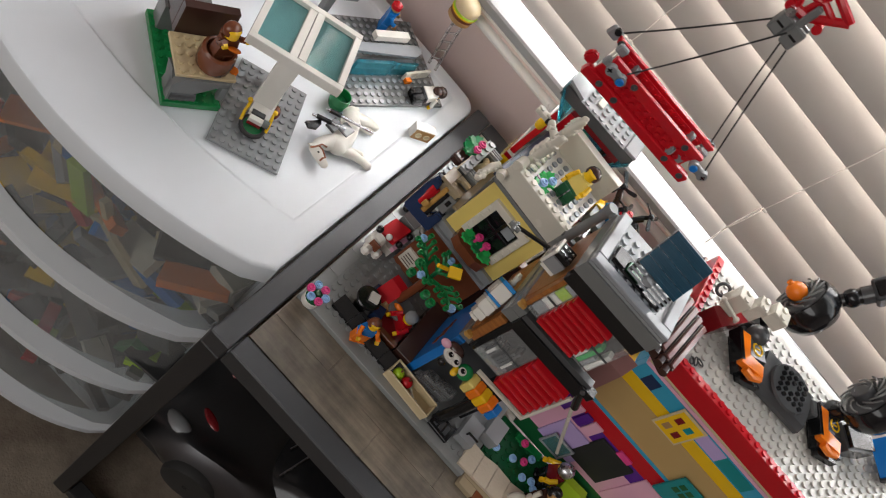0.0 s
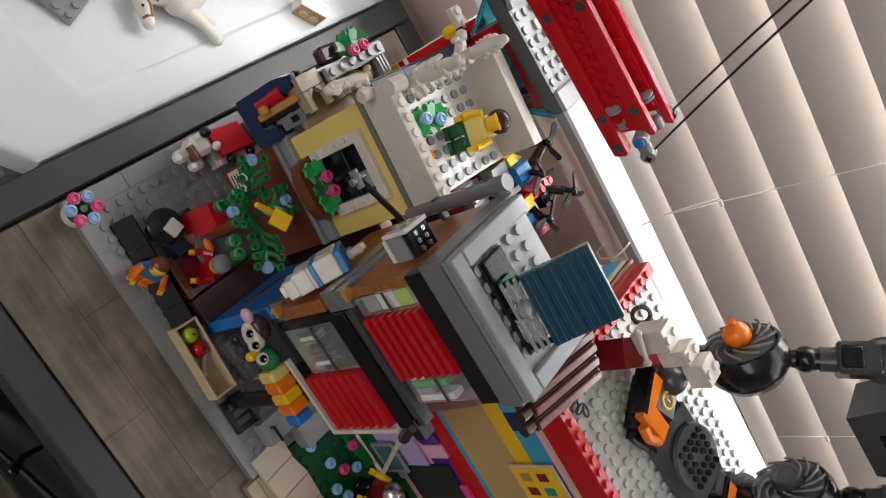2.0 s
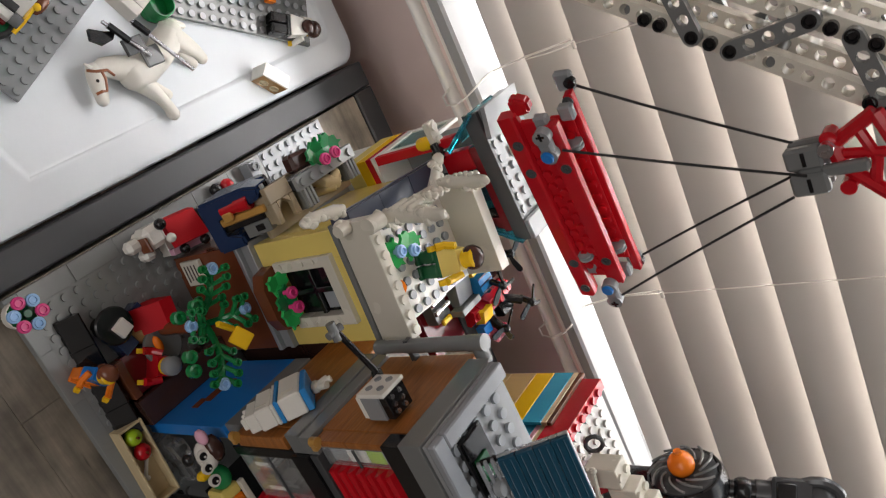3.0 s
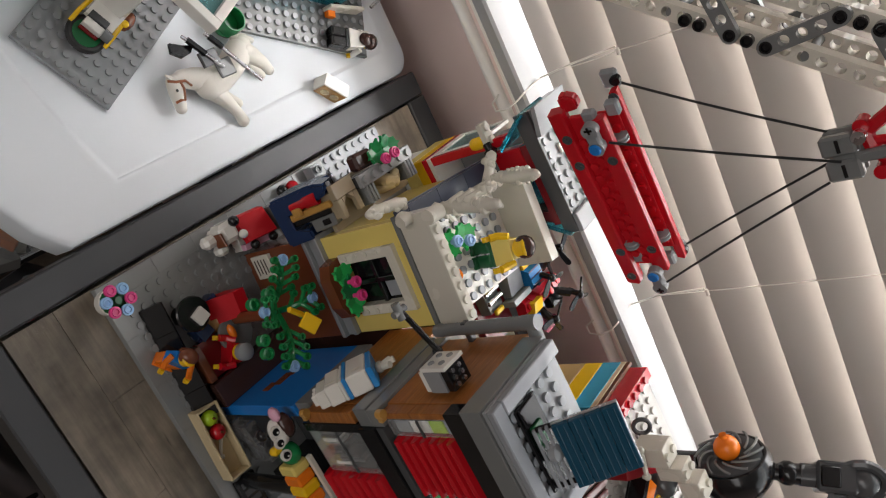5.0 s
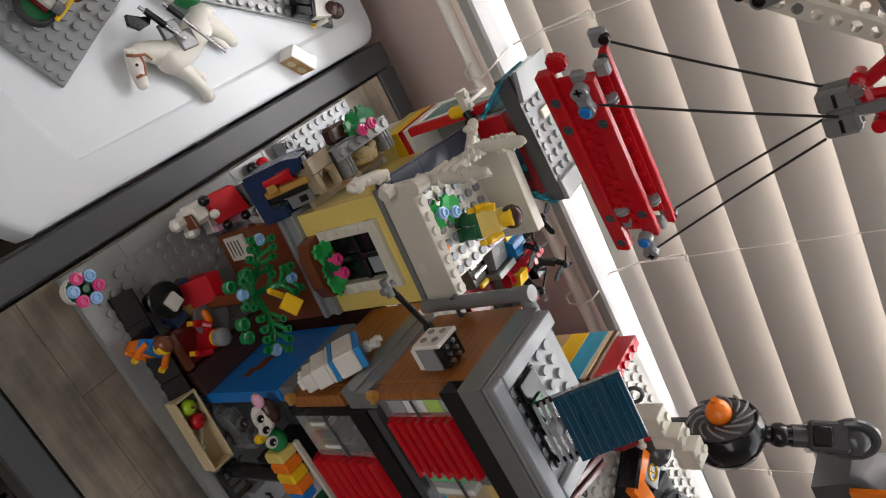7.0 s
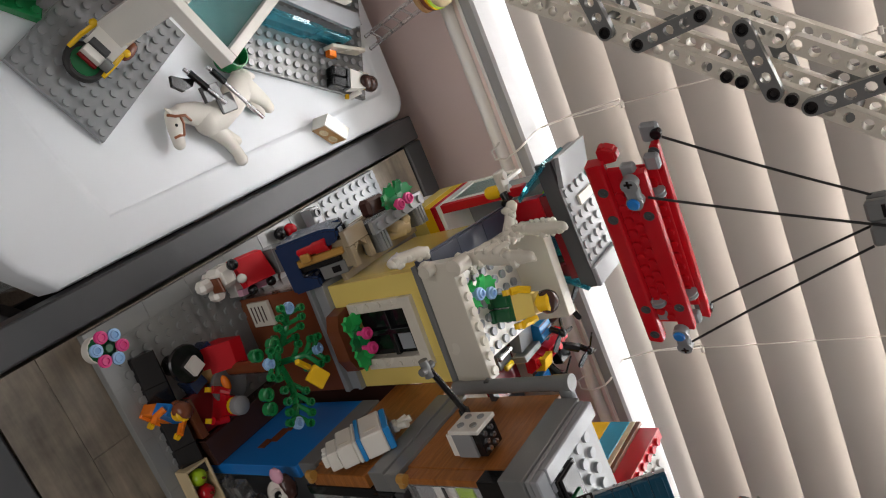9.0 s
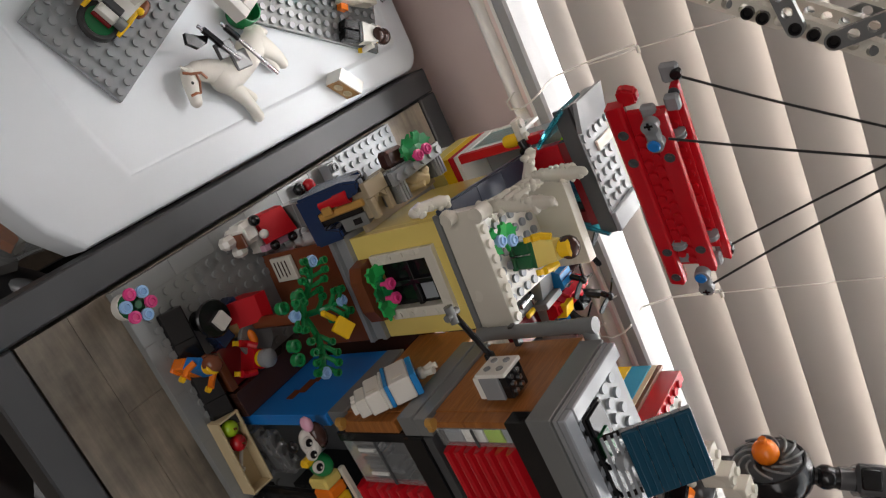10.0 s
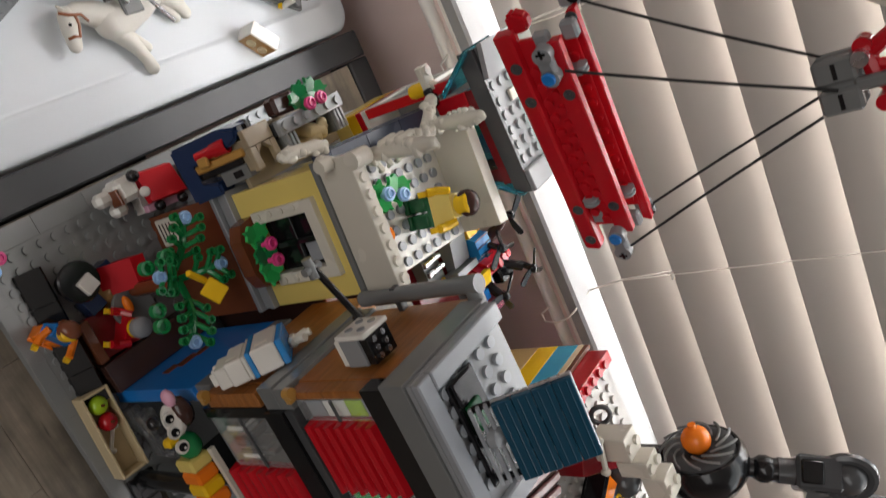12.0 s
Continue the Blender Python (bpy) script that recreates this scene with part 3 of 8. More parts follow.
# ---- toy town on the desk: base plates ----
def build_baseplates():
    a = thing("baseplate", "grey studded toy base plate with smooth rim", "base plate", T(0.004, 0.053, 0.0002))
    part("plate", boxes((-0.0030, 0.192, 0, 0.188, 0, 0.0062)), BASEGREY, a)
    rim = bmesh.new()
    for k in range(6):
        box(rim, k * 0.032 + 0.0001, (k + 1) * 0.032 - 0.0001, 0.0001, 0.0079, 0.0063, 0.0066, 0.0001)
    part("rim_tile", rim, BASEGREY, a)
    for k in range(6):
        part("side_tile", boxes((-0.0030, 0.0079, 0.008 + k * 0.030, 0.008 + (k + 1) * 0.030 - 0.0003, 0.0063, 0.0068)), BASEGREY, a)
    st = bmesh.new()
    studs(st, 0.008, 0.008, 23, 22, 0.0062, lambda i, j: (i > 3 and j > 9) or (i > 11 and j > 2))
    tagged(part("stud", st, BASEGREY, a), kind="stuff")
    b = thing("baseplate", "pale grey shiny studded toy plate", "base plate", T(0.001, 0.241, 0.0002))
    part("plate", boxes((0, 0.064, 0, 0.064, 0, 0.0064)), PALE, b)
    st = bmesh.new()
    studs(st, 0, 0, 8, 8, 0.0064)
    tagged(part("stud", st, PALE, b), kind="stuff")
    t = thing("technic_brick", "grey toy brick with a round hole", "toy brick", T(0.002, 0.222, 0.0067))
    bm = boxes((0, 0.016, 0, 0.008, 0, 0.0096))
    studs(bm, 0, 0, 2, 1, 0.0096)
    part("body", bm, PALE, t)
    part("hole", mesh((lathe, (0.004, 0.004, 0.0114), [(0.0030, 0), (0.0030, 0.0012), (0.0018, 0.0012), (0.0018, 0.0002)], 14)), BLACK, t)
    g = thing("baseplate", "green studded garden plate with tan front strip", "base plate", T(0.197, 0.055, 0.0002))
    part("edge", boxes((0, 0.35, 0, 0.012, 0, 0.0062)), DTAN, g)
    part("plate", boxes((0, 0.35, 0.0122, 0.072, 0, 0.0062)), DGREEN, g)
    st = bmesh.new()
    studs(st, 0.0, 0.012, 43, 7, 0.0062)
    tagged(part("stud", st, DGREEN, g), kind="stuff")
    for k, (x, n_, m) in enumerate(((0.000, 16, DTAN), (0.0165, 8, BROWN), (0.025, 8, BLUE), (0.0335, 24, BROWN), (0.058, 8, BLUE), (0.0665, 40, BROWN))):
        part("edge_tile", boxes((x, x + n_ / 1000, -0.0082, -0.0003, 0, 0.0064)), m, g)


build_baseplates()


# ---- shared small toys ----
def doll(name, label, at, legs, torso, arms, head, hair, hairstyle="cap", raise_left=20, raise_right=20, sit=False):
    """A small block-headed toy doll, one mesh."""
    bm = bmesh.new()
    mats = [legs, torso, arms, head, hair]
    if sit:
        a = box(bm, -0.0076, -0.0004, -0.013, 0.004, 0.0, 0.0066, 0.0008) + box(bm, 0.0004, 0.0076, -0.013, 0.004, 0.0, 0.0066, 0.0008)
        a += box(bm, -0.0076, -0.0004, -0.0165, -0.010, -0.0020, 0.0064, 0.0008) + box(bm, 0.0004, 0.0076, -0.0165, -0.010, -0.0020, 0.0064, 0.0008)
        h = 0.0066
    else:
        a = box(bm, -0.0076, -0.0004, -0.0038, 0.0038, 0.0, 0.0125, 0.0008) + box(bm, 0.0004, 0.0076, -0.0038, 0.0038, 0.0, 0.0125, 0.0008)
        a += box(bm, -0.0076, -0.0004, -0.0055, 0.0038, 0.0, 0.003, 0.0006) + box(bm, 0.0004, 0.0076, -0.0055, 0.0038, 0.0, 0.003, 0.0006)
        h = 0.0126
    a += box(bm, -0.0077, 0.0077, -0.0036, 0.0036, h, h + 0.0028, 0.0004)
    paint(bm, a, 0)
    z = h + 0.003
    t = prism(bm, [(-0.0078, z), (0.0078, z), (0.0055, z + 0.0128), (-0.0055, z + 0.0128)], "y", -0.0038, 0.0038)
    paint(bm, t, 1)
    for side, up in ((-1, raise_left), (1, raise_right)):
        s = Vector((side * 0.0072, 0, z + 0.0105))
        u = radians(up)
        d = Vector((side * 0.25, -math.sin(u), -math.cos(u))).normalized()
        e = s + d * 0.0062
        w = e + Vector((0, -math.sin(u + 0.6), -math.cos(u + 0.6))) * 0.0048
        paint(bm, tube(bm, [s, e, w], 0.0022, 8), 2)
        paint(bm, cyl(bm, (w.x - 0.0013, w.y - 0.001, w.z - 0.0022), 0.0021, 0.0028, "x", 8), 3)
    zz = z + 0.0129
    paint(bm, cyl(bm, (0, 0, zz), 0.0026, 0.0012, "z", 10), 3)
    paint(bm, lathe(bm, (0, 0, zz + 0.001), [(0.0036, 0), (0.0050, 0.0011), (0.0050, 0.0070), (0.0037, 0.0082), (0.0024, 0.0084)], 16), 3)
    if hairstyle == "cap":
        paint(bm, lathe(bm, (0, 0.0004, zz + 0.0045), [(0.0054, 0), (0.0058, 0.0020), (0.0054, 0.0046), (0.0034, 0.0062), (0.0010, 0.0066)], 14), 4)
    elif hairstyle == "long":
        paint(bm, ball(bm, (0, 0.0014, zz + 0.0055), 0.0066, 1.0, 0.9, 0.95, 14), 4)
        paint(bm, ball(bm, (0, 0.0048, zz + 0.0005), 0.0048, 1.15, 0.6, 1.2, 12), 4)
    elif hairstyle == "hat":
        paint(bm, lathe(bm, (0, 0, zz + 0.0055), [(0.0088, 0), (0.0088, 0.0012), (0.0056, 0.0016), (0.0052, 0.0058), (0.002, 0.0064)], 16), 4)
    elif hairstyle == "helmet":
        paint(bm, ball(bm, (0, 0, zz + 0.0058), 0.0067, 1.0, 1.05, 0.95, 16), 4)
        paint(bm, cyl(bm, (0, 0, zz + 0.011), 0.0012, 0.0035, "z", 8), 4)
    ob = part(name, bm, mats, None, "", at)
    return tagged(ob, label, "toy figure")


def flower(bm, x, y, z, r=0.0034, m=None):
    vs = lathe(bm, (0, 0, 0), [(0.0014, -0.003), (0.0018, 0.0), (r, 0.0002), (r, 0.0020), (r * 0.72, 0.0022), (r * 0.68, 0.0034), (0.0016, 0.0034), (0.0015, 0.0022)], 14)
    move(vs, (m or Matrix()) if m else Matrix.Translation((x, y, z)))
    if m:
        move(vs, Matrix.Translation((x, y, z)))
    return vs


def leaf_clump(bm, x, y, z, s=1.0, turn=0.0):
    """A three-lobed toy leaf plate."""
    for k in range(3):
        a = radians(turn + 120 * k)
        c, q = math.cos(a), math.sin(a)
        out = [(0, -0.002), (0.003, -0.0045), (0.0065, -0.004), (0.0072, -0.0012), (0.0095, 0), (0.0072, 0.0012), (0.0065, 0.004), (0.003, 0.0045), (0, 0.002)]
        vs = prism(bm, [(s * u, s * w) for u, w in out], "z", 0, 0.0018)
        move(vs, Matrix.Translation((x, y, z)) @ pose(0, 0, 0, 0, -14, math.degrees(a)))


def flower_pot():
    p = thing("flower_pot", "white round toy pot with pink and blue flowers", "flower pot", T(0.0105, 0.0545, 0.0068))
    part("pot", mesh((lathe, (0, 0, 0), [(0.0055, 0), (0.0074, 0.002), (0.0077, 0.0090), (0.0072, 0.0096), (0.0064, 0.0092)], 20)), WHITE, p)
    part("foliage", mesh((lathe, (0, 0, 0.0092), [(0.0074, 0), (0.0060, 0.004), (0.0022, 0.0062), (0.0020, 0.0085)], 16)), DGREEN, p)
    for k in range(6):
        a = radians(60 * k + 12)
        bm = bmesh.new()
        flower(bm, 0.0070 * math.cos(a), 0.0070 * math.sin(a), 0.0165)
        part("flower", bm, PINK if k % 2 else LBLUE, p)


flower_pot()


def pergola_shelf():
    s = thing("black_kerb", "row of glossy black sloped toy bricks", "toy bricks", T(0.0245, 0.0675, 0.0066, -3))
    for k in range(4):
        bm = bmesh.new()
        prism(bm, [(0.0001, 0), (0.0119, 0), (0.0119, 0.0085), (0.0105, 0.0096), (0.0001, 0.0036)], "x", k * 0.019 + 0.0002, (k + 1) * 0.019 - 0.0002)
        part("slope", bm, BLACK, s)


pergola_shelf()
doll("toy_figure", "toy figure in orange and blue with brown hair", T(0.0574, 0.0655, 0.0068, 35) @ Matrix.Scale(0.88, 4), ORANGE, BLUE, ORANGE, YELLOW, BROWN, "long", 60, 75)
doll("toy_figure", "grey-haired toy figure in dark red seated outdoors", T(0.0745, 0.0985, 0.0050, -35), DRED, RED, RED, YELLOW, LGREY, "cap", 55, 75, True)


def stool():
    s = thing("round_stool", "black round toy stool with white tile", "stool", T(0.0405, 0.0885, 0.0068))
    part("seat", mesh((lathe, (0, 0, 0), [(0.0060, 0), (0.0060, 0.0130), (0.0105, 0.0145), (0.0110, 0.0165), (0.0102, 0.0175)], 22)), BLACK, s)
    part("tile", mesh((box, -0.0042, 0.0042, -0.0042, 0.0042, 0, 0.0032)), WHITE, s).matrix_basis = T(0.0028, 0.0020, 0.0177, 20)
    b = thing("dark_blue_block", "dark blue toy blocks beside the stool", "toy brick", T(0.0500, 0.0920, 0.0068, 15))
    part("block", boxes((0, 0.009, -0.006, 0.004, 0, 0.0110)), DBLUE, b)
    part("block", boxes((-0.0075, 0.0015, 0.0125, 0.0200, 0, 0.0112)), DBLUE, b)
    o = thing("orange_cone", "orange-brown rounded toy piece on base plate", "toy", T(0.0540, 0.1035, 0.0068))
    part("cone", mesh((lathe, (0, 0, 0), [(0.0075, 0), (0.0078, 0.003), (0.0060, 0.009), (0.0025, 0.0125)], 18)), NOUGAT, o)


stool()


def tavern_seat():
    s = thing("bench", "dark red-brown toy bench beside the blue wall", "bench", T(0.060, 0.079, 0.0068))
    part("seat", boxes((0, 0.024, 0.006, 0.020, 0, 0.0062)), DRED, s)
    part("backrest", boxes((0, 0.024, 0.0005, 0.0055, 0, 0.0098)), BROWN, s)
    r = thing("red_slope", "red sloped toy brick on the base plate", "toy brick", T(0.0400, 0.1050, 0.0068, -9))
    bm = bmesh.new()
    prism(bm, [(-0.004, 0), (0.018, 0), (0.018, 0.0220), (0.010, 0.0220), (-0.004, 0.0100)], "x", 0.0000, 0.0158)
    part("slope", bm, MATTERED, r)
    t = thing("round_table", "small round grey toy table with cups", "table", T(0.066, 0.108, 0.0068))
    part("table_leg", mesh((cyl, (0, 0, 0), 0.003, 0.011, "z", 12)), DGREY, t)
    part("tabletop", mesh((lathe, (0, 0, 0.011), [(0.0115, 0), (0.0118, 0.001), (0.0118, 0.0028), (0.0113, 0.0032)], 22)), MGREY, t)
    f_ = thing("croissant", "orange-brown toy croissant on the table", "toy food", T(0.063, 0.104, 0.0214))
    part("pastry", mesh((ball, (0, 0, 0.0022), 0.0035, 1.5, 0.7, 0.7, 12)), ORANGE, f_)
    sign = thing("menu_board", "tan toy board with lines of print", "sign", T(0.0325, 0.1440, 0.0170, -4.5))
    part("panel", boxes((0, 0.0155, 0, 0.0026, 0, 0.0190)), AGED, sign)
    for k in range(4):
        part("print_bar", boxes((0.0025, 0.0130 - 0.001 * (k % 2), -0.0004, -0.0001, 0.003 + k * 0.0035, 0.0040 + k * 0.0035)), DBROWN, sign)


tavern_seat()


def flowering_bush():
    b = thing("flowering_bush", "green toy bush with pale blue flowers and yellow tag", "toy plant", T(0.0585, 0.1125, 0.0068))
    stem = bmesh.new()
    tube(stem, [(0, 0, 0), (0.0005, 0.001, 0.030), (0, 0.0, 0.058)], 0.0040, 10)
    part("stem", stem, BROWN, b)

    def frond(bm, root, tip, pairs, reach):
        """A flat sea-plant frond: a bowed rib with paired stubby arms that end in little cups."""
        r0, r1 = Vector(root), Vector(tip)
        bow = Vector((0, 0, 0.006))
        at = lambda u: r0.lerp(r1, u) + bow * math.sin(math.pi * u)
        tube(bm, [at(k / 6) for k in range(7)], 0.0019, 8)
        side = (r1 - r0).cross(Vector((0, 0, 1))).normalized()
        fwd = (r1 - r0).normalized()
        for k in range(pairs):
            u = 0.34 + 0.54 * k / max(1, pairs - 1)
            for sgn in (-1, 1):
                p0 = at(u)
                size = reach * (1.0 - 0.35 * abs(u - 0.55))
                p2 = p0 + (side * sgn * 0.9 + fwd * 0.55 + Vector((0, 0, 0.22))) * size
                tube(bm, [p0, p0.lerp(p2, 0.55) + Vector((0, 0, 0.0006)), p2], 0.0014, 7)
                lathe(bm, p2 + Vector((0, 0, -0.0012)), [(0.0012, 0), (0.0022, 0.0004), (0.0022, 0.0030), (0.0015, 0.0030), (0.0013, 0.0012)], 9)

    ends = [(-0.0266, 0.0125, 0.0690), (0.0016, 0.0172, 0.0704), (-0.0082, -0.0150, 0.0704), (0.0261, -0.0174, 0.0738)]
    for k, (end, pairs) in enumerate(zip(ends, (4, 3, 3, 4))):
        bm = bmesh.new()
        frond(bm, (0, 0, 0.050 + 0.003 * k), end, pairs, 0.0085)
        part("branch", bm, GREEN, b)
    for x, y, z in ends:
        bm = bmesh.new()
        flower(bm, x, y, z + 0.0015)
        part("flower", bm, LBLUE, b)
    for x, y, z in ((-0.0140, -0.0155, 0.0640), (-0.0150, -0.0060, 0.0680), (0.0050, -0.0230, 0.0680), (0.0120, -0.0255, 0.0690)):
        bm = bmesh.new()
        lathe(bm, (x, y, z), [(0.0022, 0), (0.0036, 0.0006), (0.0036, 0.0046), (0.0022, 0.0048), (0.0020, 0.0030)], 14)
        part("bud", bm, GREEN, b)
    tag = bmesh.new()
    move(box(tag, -0.0052, 0.0052, -0.0046, 0.0046, -0.0014, 0.0014, 0.0005), pose(0.0075, -0.0035, 0.0900, 12, -14, 28))
    move(box(tag, -0.0014, 0.0014, -0.0064, 0.0064, -0.0014, 0.0014, 0.0005), pose(-0.0020, -0.0070, 0.0880, -20, -20, -38))
    part("yellow_tag", tag, YELLOW, b)


flowering_bush()


def food_crate():
    c = thing("crate", "open tan toy crate with fruit and a bone", "crate", T(0.0925, 0.0605, 0.0068, -3))
    part("crate_bottom", boxes((0, 0.048, 0, 0.0155, 0, 0.0016)), TAN, c)
    for x0, x1, y0, y1 in ((0, 0.048, 0, 0.0014), (0, 0.048, 0.0141, 0.0155), (0, 0.0014, 0.0016, 0.0139), (0.0466, 0.048, 0.0016, 0.0139)):
        part("crate_side", boxes((x0, x1, y0, y1, 0.0017, 0.0110)), TAN, c)
    for x, m, nm in ((0.0085, LIME, "green_apple"), (0.0185, RED, "red_apple")):
        a = thing(nm, "glossy round toy apple in the crate", "toy food", T(0.0925 + x, 0.0605 + 0.0075, 0.0086))
        part("fruit", mesh((ball, (0, 0, 0.0050), 0.0050, 1, 1, 0.95, 16)), m, a)
        part("stalk", mesh((cyl, (0, 0, 0.0092), 0.0008, 0.0022, "z", 6)), BROWN, a)
    bn = thing("bone", "white toy bone lying in the crate", "toy", T(0.1205, 0.0665, 0.0092, -35))
    bm = mesh((cyl, (-0.006, 0, 0.0012), 0.0012, 0.012, "x", 8))
    for sx in (-0.0065, 0.0065):
        for sy in (-0.0013, 0.0013):
            ball(bm, (sx, sy, 0.0013), 0.0017, 1, 1, 1, 8)
    part("bone_body", bm, WHITE, bn)
    t = thing("black_tray", "black toy tray with faint print beside the crate", "toy tray", T(0.146, 0.0615, 0.0068, -3))
    part("tray", boxes((0, 0.022, 0, 0.0150, 0, 0.0032)), BLACK, t)
    for k in range(3):
        part("print_bar", boxes((0.003 + 0.0055 * k, 0.0068 + 0.0055 * k, 0.003, 0.012, 0.0033, 0.0035)), DGREY, t)
    g = thing("grey_blocks", "stack of plain grey toy blocks", "toy bricks", T(0.170, 0.071, 0.0068))
    part("block", boxes((0, 0.016, 0, 0.024, 0, 0.0092)), LGREY, g)
    part("block", boxes((0.0165, 0.032, 0.018, 0.040, 0, 0.0128)), LGREY, g)
    part("handle", mesh((tube, [(0.006, 0.006, 0.0125), (0.016, 0.006, 0.0125)], 0.001, 8), (tube, [(0.006, 0.006, 0.009), (0.006, 0.006, 0.0128)], 0.001, 8)), BLACK, g)


food_crate()


# ---- yellow house ----
def yellow_house():
    h = thing("yellow_house", "toy house with brown ground floor and yellow upper storey", "toy house", T(0.0305, 0.1475, 0.0066, -4.5))
    W, D = 0.064, 0.084
    z1, z2, z3, z4 = 0.066, 0.079, 0.146, 0.170
    part("ground_wall", boxes((0, W, 0, D, 0, z1)), BROWN, h)
    ledge = bmesh.new()
    box(ledge, -0.0022, W + 0.0005, -0.0024, D, z1, z1 + 0.0032)
    box(ledge, 0.0004, W, 0.0004, D, z1 + 0.0034, z1 + 0.0096)
    box(ledge, -0.001, W, -0.0012, D, z1 + 0.0098, z2)
    part("ledge", ledge, LGREY, h)
    # yellow storey with a window opening
    wx0, wx1, wz0, wz1 = 0.0165, 0.0495, z2 + 0.012, z2 + 0.0545
    part("front_wall", boxes((0.002, wx0, 0.0022, 0.0098, z2, z3), (wx1, W, 0.0022, 0.0098, z2, z3), (wx0, wx1, 0.0022, 0.0098, z2, wz0), (wx0, wx1, 0.0022, 0.0098, wz1, z3)), PALEYEL, h)
    part("side_wall", boxes((0.002, 0.0098, 0.010, D, z2, z3)), PALEYEL, h)
    part("side_wall", boxes((W - 0.0078, W, 0.010, D, z2, z3)), PALEYEL, h)
    win = part("window", boxes((wx0 - 0.003, wx0 + 0.003, -0.0008, 0.006, wz0, wz1), (wx1 - 0.003, wx1 + 0.003, -0.0008, 0.006, wz0, wz1), (wx0 - 0.003, wx1 + 0.003, -0.0010, 0.006, wz1 - 0.003, wz1 + 0.004)), AGED, h, "aged white window surround")
    for x in (wx0 - 0.0006, wx1 + 0.0006):
        for k in range(4):
            part("surround_stud", mesh((cyl, (x, -0.0008, wz0 + 0.006 + 0.009 * k), 0.0016, -0.0008, "y", 8)), AGED, win)
    part("sash", boxes(((wx0 + wx1) / 2 - 0.0015, (wx0 + wx1) / 2 + 0.0015, 0.0026, 0.0052, wz0, wz1), (wx0 + 0.003, wx1 - 0.003, 0.0026, 0.0052, wz0 + 0.020, wz0 + 0.023)), BLACK, win)
    part("pane", boxes((wx0 + 0.003, wx1 - 0.003, 0.0056, 0.0064, wz0, wz1 - 0.003)), BLACK, win)
    # pale box drawn where the pane catches a glint
    part("inner_card", boxes(((wx0 + wx1) / 2 + 0.0016, wx1 - 0.0050, 0.0050, 0.0055, wz0 + 0.0240, wz0 + 0.0330, 0.0001)), PALE, win)
    bm = bmesh.new()
    prism(bm, [(0.0145, 0.0005), (0.0165, -0.0075), (0.024, -0.0108), (0.042, -0.0108), (0.0495, -0.0075), (0.0515, 0.0005)], "z", z2 + 0.001, z2 + 0.0105)
    planter = part("flower_box", bm, BROWN, h, "dark brown planter with leaves and pink flowers")
    for k, x in enumerate((0.024, 0.033, 0.042)):
        bm = bmesh.new()
        leaf_clump(bm, x, -0.0045, z2 + 0.0135 + 0.001 * (k % 2), 0.95, 50 * k)
        part("leaf", bm, BGREEN if k != 1 else GREEN, planter)
    for x, z in ((0.0290, 0.024), (0.0375, 0.024)):
        bm = bmesh.new()
        cyl(bm, (x, -0.0045, z2 + 0.012), 0.0013, z - 0.012, "z", 8)
        flower(bm, x, -0.0055, z2 + z)
        part("flower", bm, PINK, planter)
    part("band", boxes((-0.0008, W + 0.0008, -0.0012, 0.0062, z3, z3 + 0.0032), (-0.0008, 0.006, 0.0064, D, z3, z3 + 0.0032)), MGREY, h)
    part("front_parapet", boxes((0, W, 0, 0.0078, z3 + 0.0034, z4)), AGED, h)
    st = bmesh.new()
    studs(st, 0, 0, 8, 1, z4)
    part("parapet_stud", st, AGED, h)
    part("back_parapet", boxes((0.008, W, D - 0.0078, D, z3 + 0.0034, z4 + 0.006)), AGED, h)
    deck = boxes((0.008, W, 0.008, D - 0.008, z3, z3 + 0.0062))
    part("deck", deck, WHITE, h)
    st = bmesh.new()
    studs(st, 0.008, 0.008, 7, 8, z3 + 0.0062)
    tagged(part("stud", st, PALE, h), kind="stuff")
    # slate-blue roof strip along the left edge
    roof = bmesh.new()
    for k in range(3):
        box(roof, -0.0035, 0.0078, 0.0082 + k * 0.025, 0.0082 + (k + 1) * 0.025, z3 + 0.0036, z3 + 0.0068)
    box(roof, -0.0035, -0.0003, -0.0010, 0.0081, z3 + 0.0036, z3 + 0.0068)
    bmesh.ops.remove_doubles(roof, verts=roof.verts, dist=0.0001)
    part("roof_strip", roof, SLATEBLUE, h)
    st = bmesh.new()
    cyl(st, (0.0035, -0.001, z4 + 0.002), 0.0042, 0.010, "y", 14)
    part("corner_cap", st, AGED, h)
    part("gutter", boxes((-0.0045, -0.0037, 0.0082, D, z3 + 0.0034, z3 + 0.0060)), SLATEBLUE, h)
    doll("toy_figure", "toy figure with green legs and leafy yellow shirt", T(0.0755, 0.1870, 0.1592, -15), DGREEN, PALEYEL, YELLOW, YELLOW, DBROWN, "long", 20, 60)
    f_ = thing("flower_clump", "bright green leaves with two pale blue flowers", "toy plant", T(0.0560, 0.1690, 0.1590, 20))
    bm = bmesh.new()
    leaf_clump(bm, -0.001, -0.006, 0.0062, 1.0, 10)
    part("leaf", bm, BGREEN, f_)
    bm = bmesh.new()
    leaf_clump(bm, 0.004, 0.006, 0.0075, 1.0, 70)
    cyl(bm, (0.004, 0.004, 0), 0.0026, 0.0075, "z", 10)
    cyl(bm, (-0.001, -0.004, 0), 0.0026, 0.0062, "z", 10)
    part("leaf", bm, BGREEN, f_)
    for x, y in ((-0.001, -0.004), (0.006, 0.003)):
        bm = bmesh.new()
        flower(bm, x, y, 0.0122)
        part("flower", bm, LBLUE, f_)
